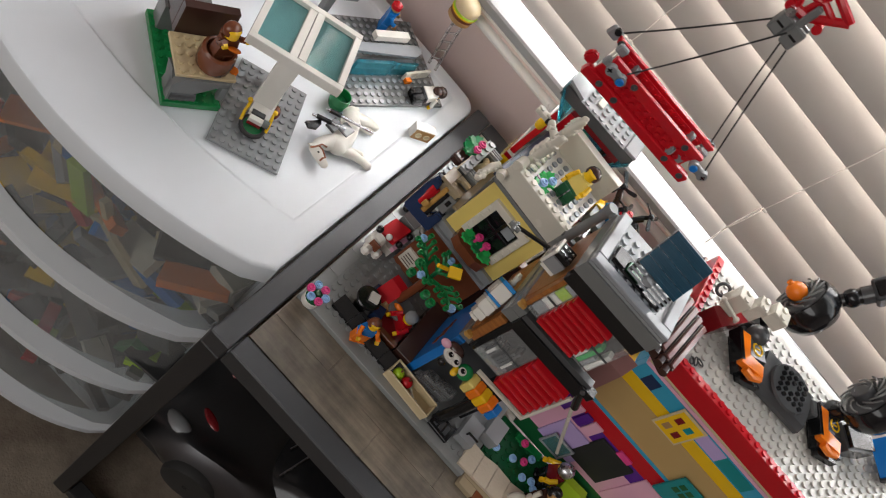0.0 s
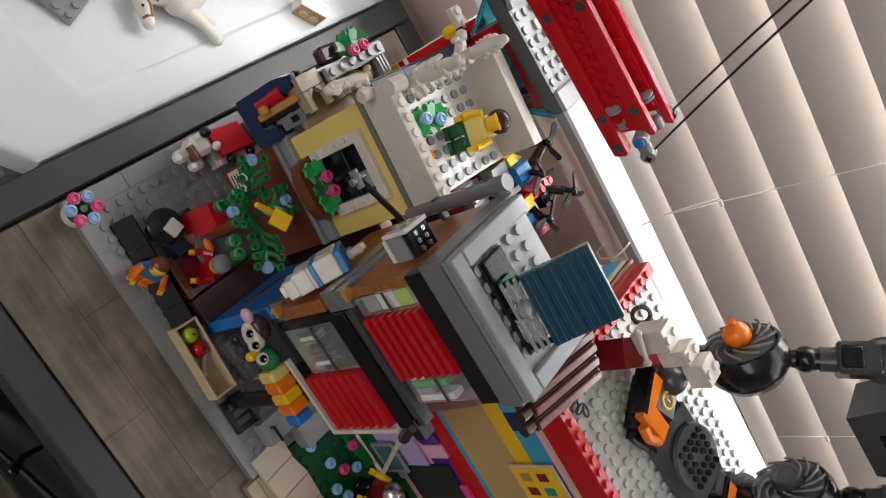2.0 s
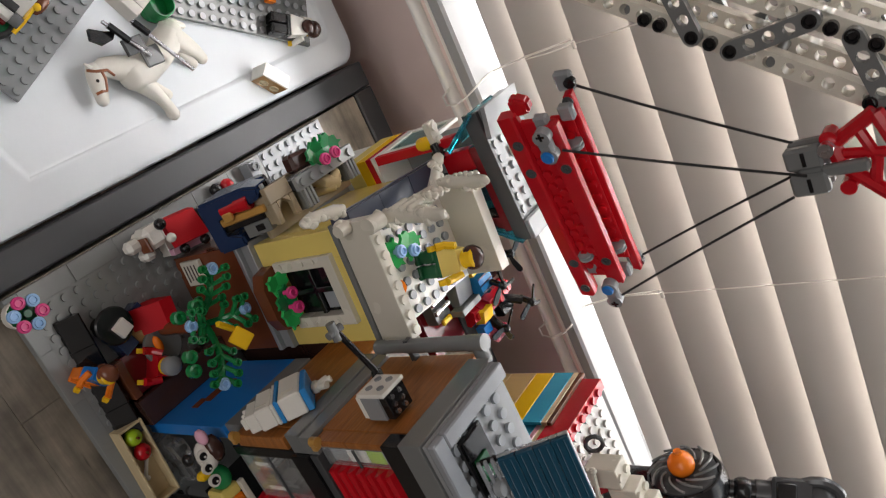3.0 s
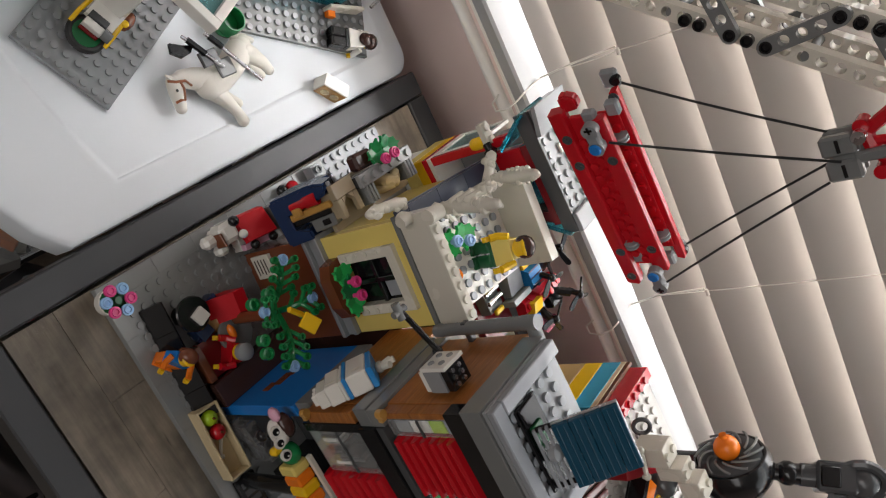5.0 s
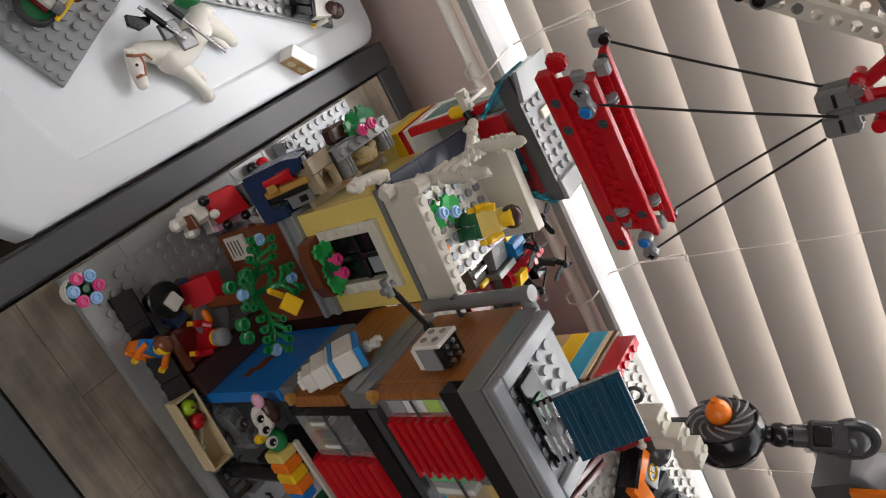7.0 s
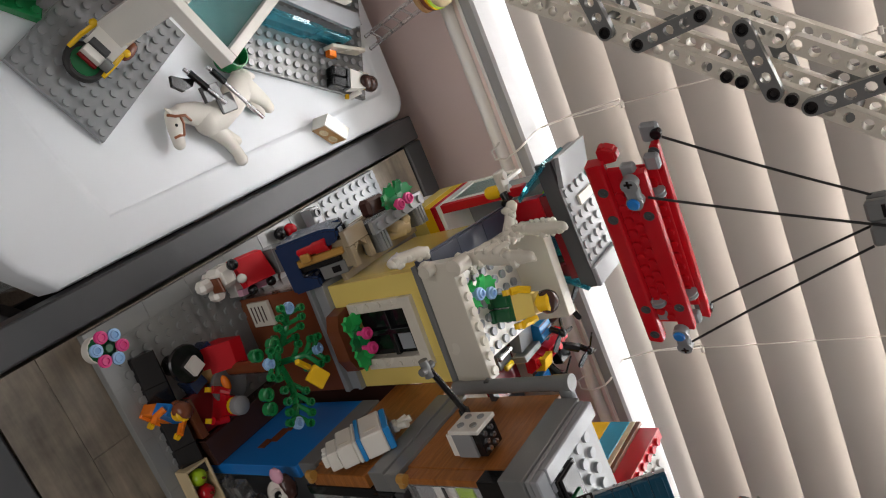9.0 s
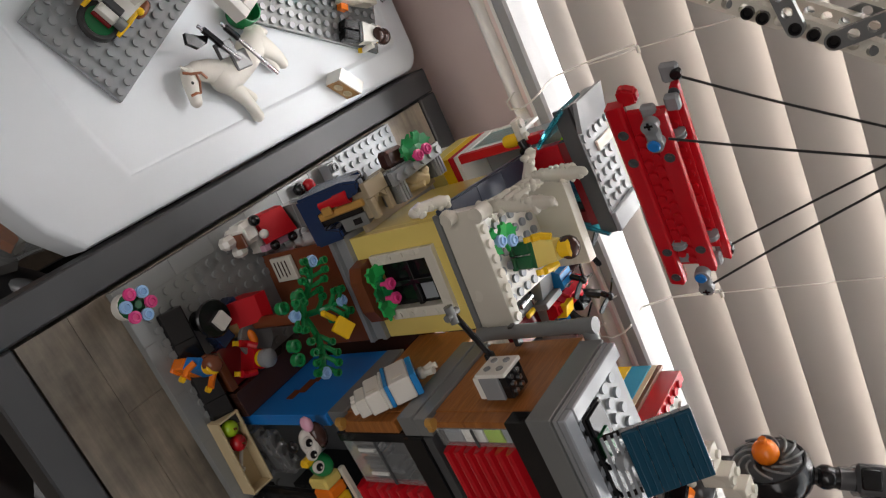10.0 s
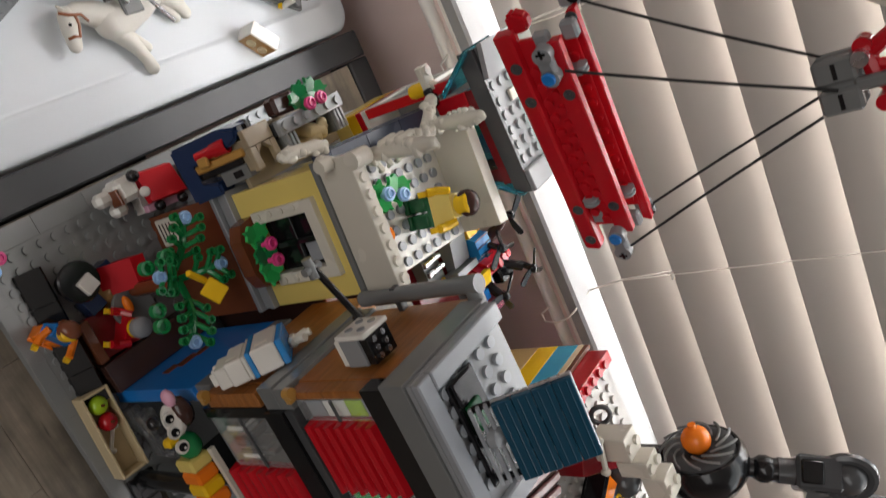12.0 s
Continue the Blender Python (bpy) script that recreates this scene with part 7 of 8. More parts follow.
# ---- garden in front of the long building ----
def garden():
    rnd = random.Random(9)
    for k, (x, y, m) in enumerate(((0.224, 0.118, PINK), (0.232, 0.104, PINK), (0.237, 0.112, LBLUE), (0.222, 0.098, LBLUE), (0.238, 0.092, LBLUE), (0.247, 0.096, LBLUE), (0.262, 0.102, LBLUE), (0.266, 0.108, PINK), (0.268, 0.093, LBLUE), (0.204, 0.093, LBLUE), (0.252, 0.092, LBLUE))):
        f_ = thing("flower", "small round toy flower on the green plate", "toy flower", T(x, y, 0.0064), "flowers on the green plate")
        part("stalk", mesh((cyl, (0, 0, 0), 0.0016, 0.004, "z", 8)), GREEN, f_)
        bm = bmesh.new()
        flower(bm, 0, 0, 0.005, 0.0036)
        part("petals", bm, m, f_)
    for k, (x, y, n_, m) in enumerate(((0.215, 0.121, 30, LIME), (0.262, 0.117, 40, LIME), (0.300, 0.098, 40, LIME), (0.282, 0.112, 30, GREEN))):
        p = thing("grass_tile", "plain green toy tile in the garden", "toy tile", T(x, y, 0.0064, 4))
        part("tile", boxes((0, n_ / 1000, -0.0035, 0.0035, 0, 0.0032)), m if k != 0 else GREEN, p)
    sl = thing("lime_slope", "bright lime sloped toy bricks in the garden", "toy bricks", T(0.2700, 0.0980, 0.0066, 4))
    part("slope", mesh((prism, [(0, 0), (0.026, 0), (0.026, 0.016), (0.018, 0.016), (0, 0.003)], "x", 0, 0.024)), LIME, sl)
    part("slope", mesh((prism, [(0, 0), (0.026, 0), (0.026, 0.010), (0, 0.003)], "x", 0.0242, 0.056)), LIME, sl)
    fr = thing("glass_frame", "white-framed clear toy pane on the garden wall", "toy window", T(0.2270, 0.1225, 0.0240, 1.0))
    part("frame", boxes((0, 0.024, 0, 0.002, 0, 0.002), (0, 0.024, 0, 0.002, 0.020, 0.022), (0, 0.002, 0, 0.002, 0.0021, 0.0199), (0.022, 0.024, 0, 0.002, 0.0021, 0.0199)), LGREY, fr)
    part("pane", boxes((0.0021, 0.0219, 0.0006, 0.0014, 0.0021, 0.0199)), CLEARGREEN, fr)
    doll("toy_figure", "toy knight with silver helmet, dark red body, yellow arms", T(0.2530, 0.1060, 0.0082, -70) @ Matrix.Scale(1.08, 4), BLACK, DRED, YELLOW, YELLOW, SILVER, "helmet", 40, 50)
    s = thing("lamp_arm", "silver toy rod with black clamp from the tower", "toy lamp", T(0.1800, 0.0800, 0.1420))
    part("rod", mesh((tube, [(0.002, 0.001, -0.004), (0.052, 0.022, -0.086)], 0.0015, 8)), AGED, s)
    part("clamp", mesh((tube, [(-0.004, -0.001, 0.010), (0.010, 0.003, -0.014)], 0.0032, 10), (box, -0.006, 0.006, -0.004, 0.004, 0.006, 0.013)), BLACK, s)
    part("clamp_pin", mesh((cyl, (-0.002, -0.0055, 0.010), 0.0020, 0.012, "y", 10)), DGREY, s)
    a = thing("toy_pet", "cream toy animal with a red ball", "toy animal", T(0.2440, 0.0740, 0.0066, 40))
    part("body", mesh((ball, (0, 0, 0.0065), 0.0062, 1.5, 0.9, 0.9, 14), (ball, (0.010, 0, 0.0125), 0.0048, 1.1, 0.9, 1, 12), (box, -0.008, -0.005, -0.004, 0.004, 0, 0.005), (box, 0.004, 0.007, -0.004, 0.004, 0, 0.005)), AGED, a)
    part("nose", mesh((ball, (0.0152, 0, 0.0125), 0.0034, 1, 1, 1, 10)), RED, a)
    t = thing("tan_path", "rough tan toy path along the garden", "toy path", T(0.1860, 0.0570, 0.0066, 3))
    for k in range(4):
        bm = bmesh.new()
        prism(bm, [(0.016 * k + 0.0003, 0), (0.016 * k + 0.0157, 0), (0.016 * k + 0.0157, 0.023 + 0.002 * (k % 2)), (0.016 * k + 0.0003, 0.0245 - 0.002 * (k % 2))], "z", 0, 0.0032)
        part("slab", bm, ROUGHTAN, t)
    doll("toy_figure", "toy figure with dark hair and brown torso", T(0.2560, 0.0830, 0.0082, 20), DBROWN, DBROWN, AGED, NOUGAT, BLACK, "long", 20, 20)
    c = thing("toy_car", "red toy car with chrome engine at desk edge", "toy vehicle", T(0.2360, 0.0290, 0.0, 40))
    body = bmesh.new()
    prism(body, [(-0.024, 0.004), (-0.024, 0.011), (-0.010, 0.013), (-0.004, 0.0195), (0.010, 0.0200), (0.018, 0.012), (0.026, 0.010), (0.027, 0.004)], "y", -0.010, 0.010)
    bmesh.ops.bevel(body, geom=body.edges[:], offset=0.0012, segments=2, affect="EDGES")
    part("body", body, RED, c)
    part("engine", boxes((-0.022, -0.011, -0.006, 0.006, 0.0132, 0.0190)), CHROME, c)
    for x in (-0.015, 0.017):
        for y in (-0.0132, 0.0082):
            part("wheel", mesh((cyl, (x, y, 0.0062), 0.0060, 0.005, "y", 16)), RUBBER, c)


garden()


# ---- model car on the lower shelf ----
def shelf_car():
    c = thing("model_car", "dark metallic grey model sports car with black cabin, red lamps", "model car", T(0.1850, 0.0930, -0.3098, 8))

    def bell(v, mid, wide):
        return math.exp(-((v - mid) / wide) ** 2)

    def skin(x, u):
        """Height of the bodywork: low nose, four round wings, tail rising to the engine cover."""
        z = 0.050 + 0.022 * max(0.0, min(1.0, (x + 0.195) / 0.12)) + 0.010 * max(0.0, x / 0.19)
        z -= 0.020 * bell(x, -0.200, 0.030) + 0.016 * bell(x, 0.200, 0.020)
        z += 0.020 * bell(abs(u), 0.80, 0.17) * (bell(x, -0.125, 0.055) + 1.1 * bell(x, 0.118, 0.065))
        z -= 0.012 * bell(abs(u), 0.95, 0.20) * bell(x, 0.0, 0.060)
        return z - 0.018 * abs(u) ** 8

    def half(x):
        return 0.088 - 0.022 * max(0.0, (-x - 0.13) / 0.065) ** 2 - 0.010 * bell(x, 0.0, 0.07) - 0.010 * max(0.0, (x - 0.15) / 0.045) ** 2

    body = bmesh.new()
    nx, nu = 44, 30
    rows = []
    for i in range(nx + 1):
        x = -0.195 + 0.390 * i / nx
        w = half(x)
        row = [body.verts.new((x, -w * 0.96, 0.018))]
        row += [body.verts.new((x, w * (2 * k / nu - 1), skin(x, 2 * k / nu - 1))) for k in range(nu + 1)]
        row.append(body.verts.new((x, w * 0.96, 0.018)))
        rows.append(row)
    for a, b in zip(rows, rows[1:]):
        for k in range(len(a)):
            q = (k + 1) % len(a)
            body.faces.new((a[k], b[k], b[q], a[q])).smooth = True
    body.faces.new(rows[0])
    body.faces.new(rows[-1][::-1])
    part("body", body, GRAPHITE, c)
    cab = bmesh.new()
    rings = []
    for z, x0, x1, w in ((0.066, -0.085, 0.105, 0.066), (0.084, -0.055, 0.085, 0.060), (0.100, -0.022, 0.060, 0.052), (0.108, 0.004, 0.044, 0.040)):
        ring = []
        for k in range(28):
            a = 2 * math.pi * k / 28
            ca, sa = math.cos(a), math.sin(a)
            ring.append(cab.verts.new(((x0 + x1) / 2 + (x1 - x0) / 2 * math.copysign(abs(ca) ** 0.6, ca), w * math.copysign(abs(sa) ** 0.6, sa), z)))
        rings.append(ring)
    for a, b in zip(rings, rings[1:]):
        for k in range(28):
            cab.faces.new((a[k], a[(k + 1) % 28], b[(k + 1) % 28], b[k])).smooth = True
    cab.faces.new(rings[-1])
    part("cabin", cab, BLACK, c, "glossy black cabin glass")
    for y in (-1, 1):
        hl = part("headlight", mesh((ball, (0, 0, 0), 0.016, 1.2, 0.55, 0.35, 14)), LGREY, c)
        hl.matrix_basis = T(-0.172, y * 0.052, skin(-0.172, 0.7), 24 * y, 0, -18)
        part("side_ridge", mesh((limb, [(-0.085, y * 0.0860, 0.0620, 0.0016), (-0.040, y * 0.0840, 0.0600, 0.0030), (0.020, y * 0.0835, 0.0590, 0.0034), (0.070, y * 0.0870, 0.0640, 0.0018)], 10)), GRAPHITE, c)
        part("red_lamp", mesh((ball, (0, 0, 0), 0.010, 1.5, 0.5, 0.22, 12)), DRED, c).matrix_basis = T(-0.150, y * 0.030, skin(-0.150, 0.4) - 0.0006, 30 * y, 0, -14)
        part("mirror", mesh((limb, [(-0.050, y * 0.066, 0.076, 0.0022), (-0.056, y * 0.080, 0.084, 0.0026), (-0.054, y * 0.092, 0.086, 0.0052)], 10)), BLACK, c)
    part("wiper", mesh((tube, [(-0.064, -0.040, 0.0800), (-0.044, 0.010, 0.0920)], 0.0011, 6)), SILVER, c)
    part("wiper", mesh((tube, [(-0.070, -0.010, 0.0780), (-0.048, 0.038, 0.0890)], 0.0011, 6)), SILVER, c)
    for x in (-0.125, 0.118):
        for y in (-1, 1):
            w = part("wheel", mesh((lathe, (0, 0, -0.012), [(0.022, 0), (0.031, 0.001), (0.0325, 0.005), (0.0325, 0.019), (0.031, 0.023), (0.022, 0.024)], 28)), RUBBER, c)
            w.matrix_basis = T(x, y * 0.0790, 0.0326, 0, 90 * (1 if y < 0 else -1))
            rim = mesh((lathe, (0, 0, 0.010), [(0.0225, 0), (0.0215, 0.002), (0.0190, 0.0005)], 20), (cyl, (0, 0, 0.006), 0.0045, 0.006, "z", 10))
            for k in range(5):
                move(box(rim, 0.003, 0.0205, -0.0022, 0.0022, 0.0075, 0.0105, 0.0003), pose(0, 0, 0, 0, 0, 72 * k))
            part("rim", rim, DGREY, w)


shelf_car()

# ---- toys on top of the drawer cart ----
CT = -0.0053


def cart_toys():
    a = thing("grey_plate", "grey studded toy plate lying on the cart", "base plate", T(-0.1430, 0.0915, CT, 27.4))
    part("plate", boxes((0, 0.064, 0, 0.096, 0, PL)), LGREY, a)
    st = bmesh.new()
    studs(st, 0, 0, 8, 12, PL)
    tagged(part("stud", st, LGREY, a), kind="stuff")
    # small rider on a round-based cart
    r = thing("toy_scooter", "small toy cart with black tyre and white seat", "toy vehicle", T(-0.1300, 0.1300, CT + PL + 0.0017, 27))
    bm = bmesh.new()
    pts = [(0.0098 * math.cos(0.3142 * k), 0.0098 * math.sin(0.3142 * k), 0.0030) for k in range(21)]
    tube(bm, pts, 0.0022, 8)
    part("tyre", bm, RUBBER, r)
    part("base", mesh((lathe, (0, 0, 0.0), [(0.0078, 0), (0.0085, 0.001), (0.0085, 0.0048)], 20)), DGREEN, r)
    part("stripe", boxes((-0.006, 0.006, -0.0010, 0.0010, 0.0050, 0.0072)), DRED, r)
    part("dash", boxes((-0.006, 0.006, 0.0012, 0.0065, 0.0050, 0.0105)), WHITE, r)
    part("tablet", boxes((-0.006, 0.006, 0.0066, 0.0135, 0.0085, 0.0120)), DGREY, r)
    part("axle", mesh((cyl, (0.0060, 0.0040, 0.0090), 0.0034, 0.0055, "x", 14)), MGREY, r)
    part("seat_back", mesh((prism, [(0.008, 0.006), (0.020, 0.012), (0.034, 0.034), (0.030, 0.036), (0.018, 0.0165), (0.008, 0.010)], "x", -0.008, 0.010)), WHITE, r)
    for x in (-0.011, 0.012):
        part("yellow_lever", mesh((tube, [(x, 0.000, 0.004), (x, 0.008, 0.008), (x * 0.9, 0.016, 0.014)], 0.0014, 8), (ball, (x, 0.016, 0.014), 0.0024, 1, 1, 1, 8)), YELLOW, r)
    part("brown_bag", mesh((ball, (0.0130, 0.022, 0.0080), 0.0050, 0.8, 1.5, 0.9, 12)), BROWN, r)
    # rock stand with tan deck
    t = thing("rock_stand", "grey and green toy rock stand with tan deck", "toy diorama", T(-0.1840, 0.0800, CT, 56))
    part("base", boxes((0, 0.048, 0, 0.090, 0, 0.0064)), GREEN, t)
    st = bmesh.new()
    studs(st, 0, 0, 6, 11, 0.0064)
    tagged(part("stud", st, GREEN, t), kind="stuff")
    rock = bmesh.new()
    prism(rock, [(0.002, 0.0066), (0.016, 0.0066), (0.022, 0.018), (0.038, 0.030), (0.046, 0.030), (0.046, 0.036), (0.010, 0.036), (0.002, 0.028)], "y", 0.002, 0.010)
    part("rock_panel", rock, MGREY, t)
    rock = bmesh.new()
    prism(rock, [(0.010, 0.0066), (0.022, 0.0066), (0.020, 0.018), (0.026, 0.030), (0.014, 0.034), (0.004, 0.026)], "x", 0.002, 0.010)
    part("rock_panel", rock, MGREY, t)
    part("rock_panel", boxes((0.004, 0.044, 0.070, 0.086, 0.0066, 0.036)), MGREY, t)
    part("pipe", mesh((cyl, (0.004, 0.004, 0.013), 0.0048, 0.020, "x", 14)), DGREY, t)
    part("deck", boxes((0.002, 0.050, 0.004, 0.044, 0.0362, 0.0394)), TAN, t)
    part("back_wall", boxes((0.006, 0.050, 0.0445, 0.0520, 0.0366, 0.0700)), DBROWN, t)
    part("back_wall", boxes((0.006, 0.0140, 0.0522, 0.0780, 0.0366, 0.0700)), DBROWN, t)
    part("back_floor", boxes((0.0142, 0.050, 0.0522, 0.0780, 0.0366, 0.0400)), DBROWN, t)
    part("post", boxes((0.044, 0.050, 0.0060, 0.0120, 0.0066, 0.0360)), LGREY, t)
    st = bmesh.new()
    studs(st, 0.003, 0.004, 5, 5, 0.0394)
    tagged(part("deck_stud", st, TAN, t), kind="stuff")
    part("orange_corner", mesh((cyl, (0.049, 0.014, 0.0362), 0.0042, 0.0040, "z", 12)), ORANGE, t)
    b = thing("barrel", "brown round toy barrel on the tan deck", "barrel", T(-0.1800, 0.1150, CT + 0.0396, 0) @ Matrix.Scale(1.22, 4))
    part("shell", mesh((lathe, (0, 0, 0), [(0.0090, 0), (0.0115, 0.003), (0.0122, 0.010), (0.0115, 0.0165), (0.0100, 0.0180), (0.0088, 0.0175), (0.0088, 0.006)], 20)), BROWN, b)
    doll("toy_figure", "toy figure with brown hair standing in barrel", T(-0.1790, 0.1160, CT + 0.0440, 70) @ Matrix.Scale(1.18, 4), BROWN, BROWN, BROWN, YELLOW, BROWN, "long", 120, 130)
    p = thing("orange_paddle", "orange oval toy paddle held over barrel", "toy", T(-0.1720, 0.1170, CT + 0.0700, 40, 50))
    part("blade", mesh((ball, (0, 0, 0), 0.0060, 1.0, 0.35, 1.5, 12)), ORANGE, p)
    part("handle", mesh((cyl, (0, 0, -0.016), 0.0011, 0.010, "z", 8)), ORANGE, p)
    # white canopy with two clear panes
    c = thing("canopy", "white toy canopy with two clear green panes", "toy roof", T(-0.1690, 0.1180, CT + 0.0840, 25.5))
    L, D = 0.081, 0.068
    fr = boxes((0, L, 0, 0.0055, 0, 0.0096), (0, L, D - 0.0055, D, 0, 0.0096), (0, 0.0055, 0.0057, D - 0.0057, 0, 0.0096), (L - 0.0055, L, 0.0057, D - 0.0057, 0, 0.0096), (0.033, 0.0395, 0.0057, D - 0.0057, 0.002, 0.0090), (0.0400, 0.0465, 0.0057, D - 0.0057, 0.002, 0.0100))
    part("frame", fr, WHITE, c)
    part("pane", boxes((0.0057, 0.0328, 0.0057, D - 0.0057, 0.0040, 0.0056)), CLEARGREEN, c)
    part("pane", boxes((0.0467, L - 0.0057, 0.0057, D - 0.0057, 0.0040, 0.0056)), CLEARGREEN, c)
    part("post", boxes((0.030, 0.048, 0.010, 0.018, -0.079, -0.0002)), WHITE, c)
    part("post", boxes((0.034, 0.044, 0.040, 0.050, -0.079, -0.0002)), WHITE, c)
    g = thing("green_barrel", "bright green open toy barrel", "barrel", T(-0.1085, 0.2270, CT))
    part("shell", mesh((lathe, (0, 0, 0), [(0.0075, 0), (0.0092, 0.003), (0.0095, 0.012), (0.0086, 0.0165), (0.0078, 0.0165), (0.0075, 0.0030)], 22)), GREEN, g)
    part("hoop", mesh((lathe, (0, 0, 0.0050), [(0.0095, 0), (0.0099, 0.0006), (0.0099, 0.002), (0.0095, 0.0026)], 22)), GREEN, g)
    # ice plate
    b2 = thing("grey_plate", "dark grey studded toy plate with ice hut", "base plate", T(-0.0475, 0.3390, CT, 62))
    part("plate", boxes((-0.128, 0, 0, 0.104, 0, PL)), MGREY, b2)
    st = bmesh.new()
    studs(st, -0.128, 0, 16, 13, PL)
    tagged(part("stud", st, LGREY, b2), kind="stuff")
    z = CT + PL
    h = thing("ice_hut", "clear blue and white toy ice counter", "toy counter", T(-0.0475, 0.3390, z, 62))
    part("counter", boxes((-0.104, -0.026, 0.0370, 0.0480, 0.0018, 0.0100)), LGREY, h)
    part("ice_block", boxes((-0.104, -0.060, 0.0330, 0.0368, 0.0018, 0.0220)), CLEARBLUE, h)
    part("ice_block", boxes((-0.058, -0.030, 0.0345, 0.0368, 0.0018, 0.0200)), CLEARBLUE, h)
    part("board", mesh((prism, [(-0.106, 0.044), (-0.034, 0.040), (-0.024, 0.046), (-0.028, 0.054), (-0.104, 0.054)], "z", 0.0222, 0.0254)), PALE, h)
    part("white_bar", boxes((-0.080, -0.040, 0.0560, 0.0640, 0.0256, 0.0330)), WHITE, h)
    part("fence", mesh((box, -0.040, -0.006, 0.0280, 0.0310, 0.0018, 0.0130, 0.0006)), AGED, h).matrix_basis = T(0.001, 0.006, 0, 8)
    for k in range(3):
        part("fence_hole", mesh((ball, (-0.033 + 0.009 * k, 0.0350 - 0.0005 * k, 0.0078), 0.0030, 1.0, 0.5, 1.0, 10)), DBROWN, h)
    part("orange_clip", boxes((-0.041, -0.034, 0.0240, 0.0290, 0.0018, 0.0070)), ORANGE, h)
    doll("toy_figure", "brown-haired toy figure with white top, black legs, lying", T(-0.0740, 0.3060, z + 0.0060, 150, 78), BLACK, WHITE, WHITE, YELLOW, DBROWN, "long", 60, 140)
    doll("toy_figure", "toy figure with blue body and red cap", T(-0.1490, 0.3420, z + 0.0018, 120), BLUE, BLUE, BLUE, NOUGAT, RED, "cap", 30, 40)
    w = thing("white_sheet", "white toy panel with red and green edge", "toy panel", T(-0.1800, 0.2960, z, 62))
    part("panel", boxes((-0.030, 0.014, 0, 0.024, 0.0300, 0.0332)), PALE, w)
    part("post", boxes((-0.012, -0.004, 0.006, 0.014, 0.0018, 0.0298)), LGREY, w)
    part("red_bar", boxes((-0.030, 0.010, 0.026, 0.034, 0.0300, 0.0396)), RED, w)
    part("green_bar", boxes((-0.030, 0.010, 0.036, 0.042, 0.0300, 0.0360)), DGREEN, w)
    part("post", boxes((-0.012, -0.004, 0.026, 0.040, 0.0018, 0.0298)), LGREY, w)
    k2 = thing("burger_stand", "clear toy lattice arm holding a toy burger", "toy sign", T(-0.0880, 0.3660, z))
    lat = bmesh.new()
    for s in (0.0, 0.010):
        tube(lat, [(-0.004 + s, 0, 0.0018), (-0.012 + s, 0.004, 0.040), (-0.016 + s, 0.006, 0.062)], 0.0016, 8)
    for q in range(5):
        u = 0.008 + 0.011 * q
        tube(lat, [(-0.004 - 0.2 * u, 0.1 * u, u), (0.006 - 0.2 * (u + 0.008), 0.1 * (u + 0.008), u + 0.008)], 0.0011, 7)
    part("lattice", lat, CLEAR, k2)
    bg = [("bun_bottom", NOUGAT, [(0.010, 0), (0.0135, 0.002), (0.0135, 0.0055), (0.012, 0.0065)], 0.060), ("patty", BROWN, [(0.0132, 0), (0.0140, 0.001), (0.0140, 0.0035), (0.0130, 0.0042)], 0.0667), ("cheese", YELLOW, [(0.0142, 0), (0.0146, 0.0006), (0.0142, 0.0018)], 0.0711), ("lettuce", LIME, [(0.0140, 0), (0.0150, 0.0008), (0.0138, 0.0020)], 0.0731), ("bun_top", TAN, [(0.0136, 0), (0.0145, 0.002), (0.0135, 0.0065), (0.0095, 0.0105), (0.0040, 0.0122)], 0.0753)]
    for nm, m, prof, zz in bg:
        part(nm, mesh((lathe, (-0.014, 0.008, zz), prof, 22)), m, k2)
    # white horse lying on its side
    h = bmesh.new()
    limb(h, [(-0.0760, 0.1895, 0.009, 0.0096), (-0.0775, 0.199, 0.009, 0.0102), (-0.0810, 0.211, 0.009, 0.0092), (-0.0870, 0.221, 0.009, 0.0100), (-0.0915, 0.228, 0.009, 0.0082)], 16)
    limb(h, [(-0.0785, 0.191, 0.009, 0.0090), (-0.0835, 0.182, 0.009, 0.0076), (-0.0865, 0.173, 0.009, 0.0060), (-0.0850, 0.1675, 0.009, 0.0054)], 14)
    limb(h, [(-0.0860, 0.1675, 0.009, 0.0056), (-0.0800, 0.1660, 0.009, 0.0058), (-0.0740, 0.1645, 0.008, 0.0046), (-0.0700, 0.1635, 0.008, 0.0040)], 14)
    limb(h, [(-0.0880, 0.166, 0.012, 0.0018), (-0.0915, 0.1625, 0.013, 0.0008)], 6)
    limb(h, [(-0.0730, 0.192, 0.007, 0.0080), (-0.0660, 0.196, 0.006, 0.0060), (-0.0590, 0.200, 0.005, 0.0046), (-0.0510, 0.203, 0.0045, 0.0040), (-0.0460, 0.2035, 0.0045, 0.0044)], 12)
    limb(h, [(-0.0680, 0.199, 0.0040, 0.0036), (-0.0580, 0.207, 0.0038, 0.0034)], 10)
    limb(h, [(-0.0880, 0.227, 0.009, 0.0088), (-0.0820, 0.234, 0.008, 0.0068), (-0.0750, 0.240, 0.007, 0.0050), (-0.0700, 0.2425, 0.006, 0.0042)], 12)
    limb(h, [(-0.0780, 0.231, 0.0045, 0.0044), (-0.0690, 0.2355, 0.0042, 0.0034)], 10)
    limb(h, [(-0.0960, 0.226, 0.010, 0.0046), (-0.0960, 0.234, 0.008, 0.0034), (-0.0930, 0.241, 0.005, 0.0024)], 8)
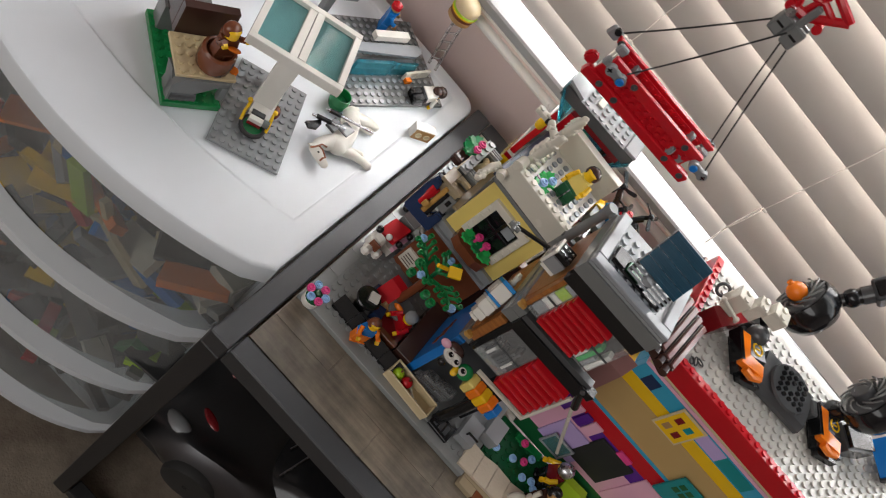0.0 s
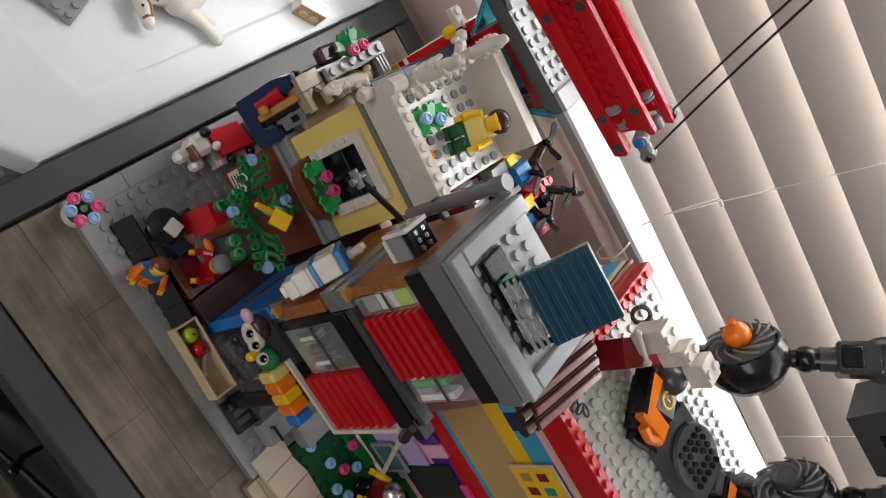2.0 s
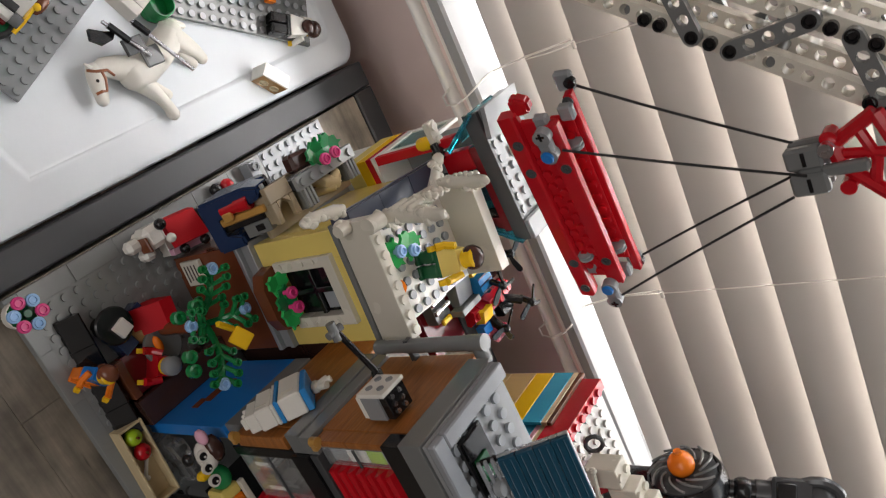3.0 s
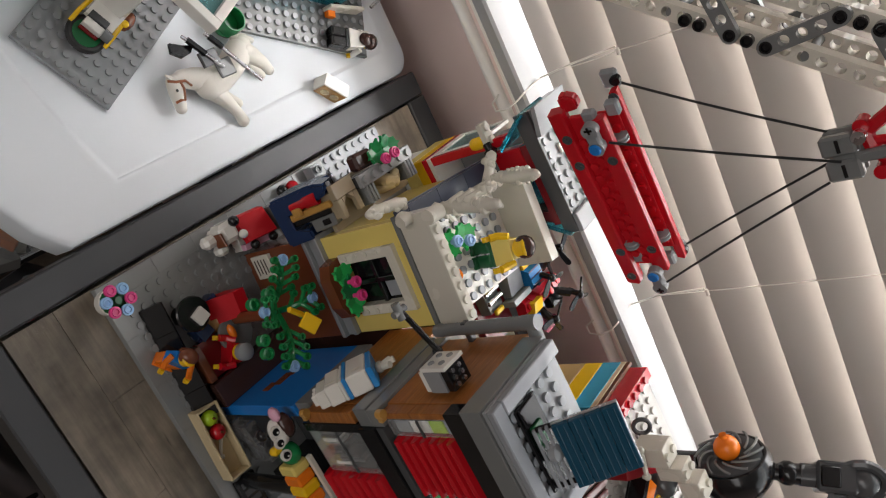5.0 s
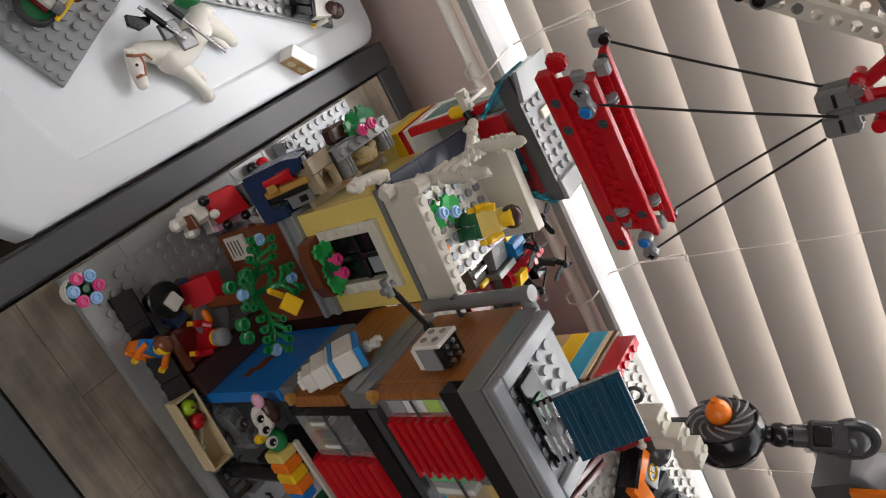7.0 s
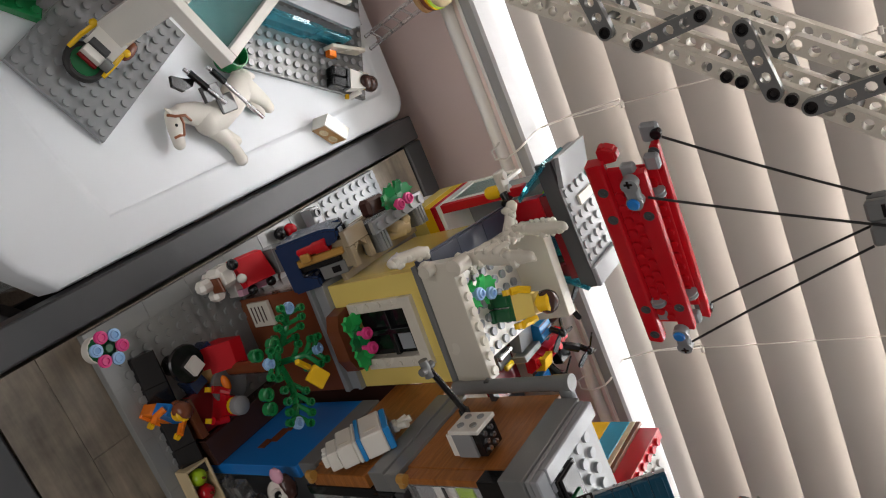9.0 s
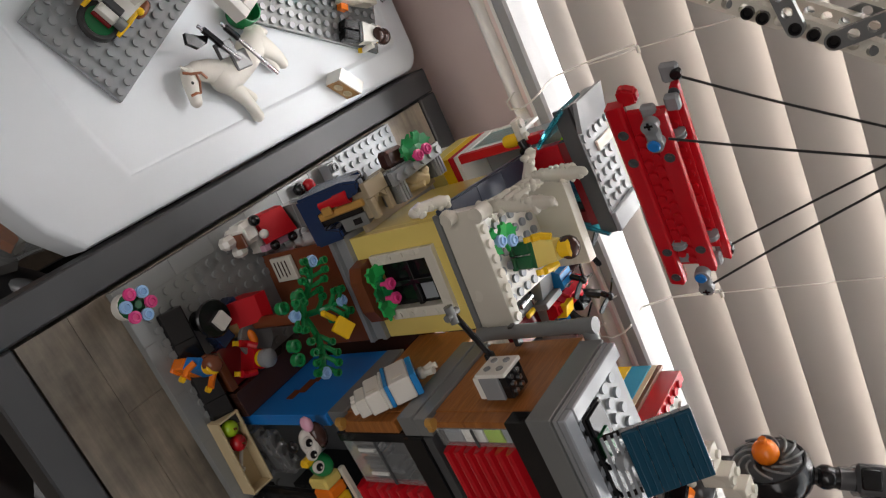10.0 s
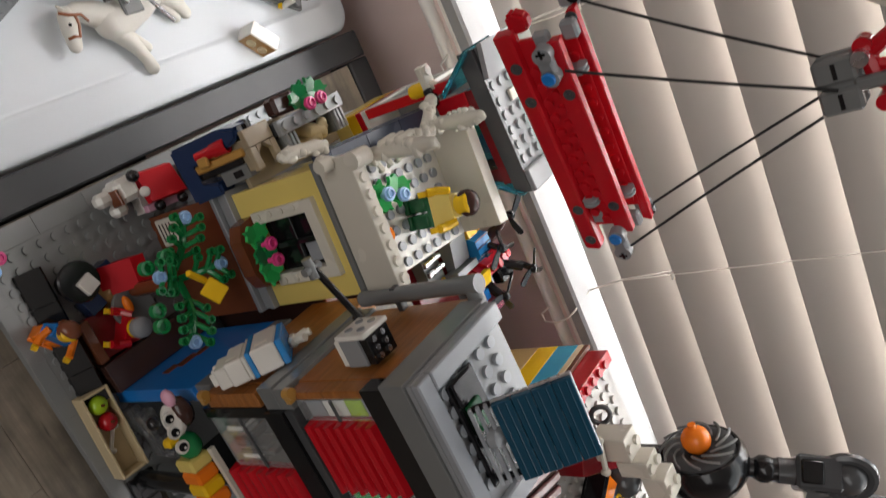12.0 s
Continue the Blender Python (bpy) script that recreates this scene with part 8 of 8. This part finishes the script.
    # bridle and eye are colour slots of the same mesh
    for pts in ([(-0.0880, 0.1615, 0.0130), (-0.0855, 0.1660, 0.0146), (-0.0840, 0.1725, 0.0150), (-0.0800, 0.1760, 0.0130)], [(-0.0850, 0.1690, 0.0147), (-0.0800, 0.1690, 0.0146), (-0.0735, 0.1670, 0.0122)], [(-0.0740, 0.1605, 0.0110), (-0.0742, 0.1640, 0.0128), (-0.0735, 0.1675, 0.0115)]):
        paint(h, tube(h, pts, 0.0009, 6), 1)
    paint(h, ball(h, (-0.0805, 0.1640, 0.0142), 0.0011, 1, 1, 0.6, 8), 2)
    ho = part("toy_horse", h, [MATTEWHITE, REINBROWN, BLACK], None, "", Matrix.Translation((0, 0, CT)) @ Matrix.Diagonal((1, 1, 0.80, 1)))
    tagged(ho, "white toy horse with brown bridle lying on its side", "toy horse")
    q = thing("toy_weapons", "dark grey toy rods and axe on the horse", "toy tools", T(0, 0, CT + 0.0180))
    part("rod", mesh((tube, [(-0.109, 0.180, 0.002), (-0.082, 0.199, 0.001)], 0.0012, 8)), SILVER, q)
    part("rod", mesh((tube, [(-0.106, 0.196, 0.003), (-0.065, 0.222, 0.001)], 0.0013, 8)), SILVER, q)
    part("rod_grip", mesh((tube, [(-0.106, 0.1825, 0.002), (-0.094, 0.1905, 0.0016)], 0.0021, 8)), BLACK, q)
    part("rod_grip", mesh((tube, [(-0.103, 0.1980, 0.003), (-0.094, 0.2040, 0.0026)], 0.0021, 8)), BLACK, q)
    part("axe_head", mesh((prism, [(-0.108, 0.172), (-0.102, 0.170), (-0.097, 0.176), (-0.098, 0.183), (-0.102, 0.187), (-0.104, 0.180)], "z", -0.004, -0.0010)), BLACK, q)
    part("clip", boxes((-0.096, -0.086, 0.187, 0.200, -0.0030, 0.0006)), DGREY, q)
    part("saddle", mesh((box, -0.088, -0.076, 0.196, 0.209, -0.0040, -0.0012, 0.001)), MGREY, q)
    w = thing("tan_brick", "tan toy brick standing on its side", "toy brick", T(-0.0440, 0.2740, CT, 42))
    part("body", boxes((0, 0.0220, 0, 0.0100, 0, 0.0158)), WHITE, w)
    part("under_face", boxes((0.0008, 0.0212, -0.0006, -0.0001, 0.0008, 0.0150)), NOUGAT, w)
    for k in range(2):
        part("tube", mesh((lathe, (0, 0, 0), [(0.0034, 0), (0.0034, 0.0008), (0.0024, 0.0008), (0.0024, 0.0001)], 16)), TAN, w).matrix_basis = T(0.0065 + 0.0090 * k, -0.0006, 0.0079, 0, 90)


cart_toys()
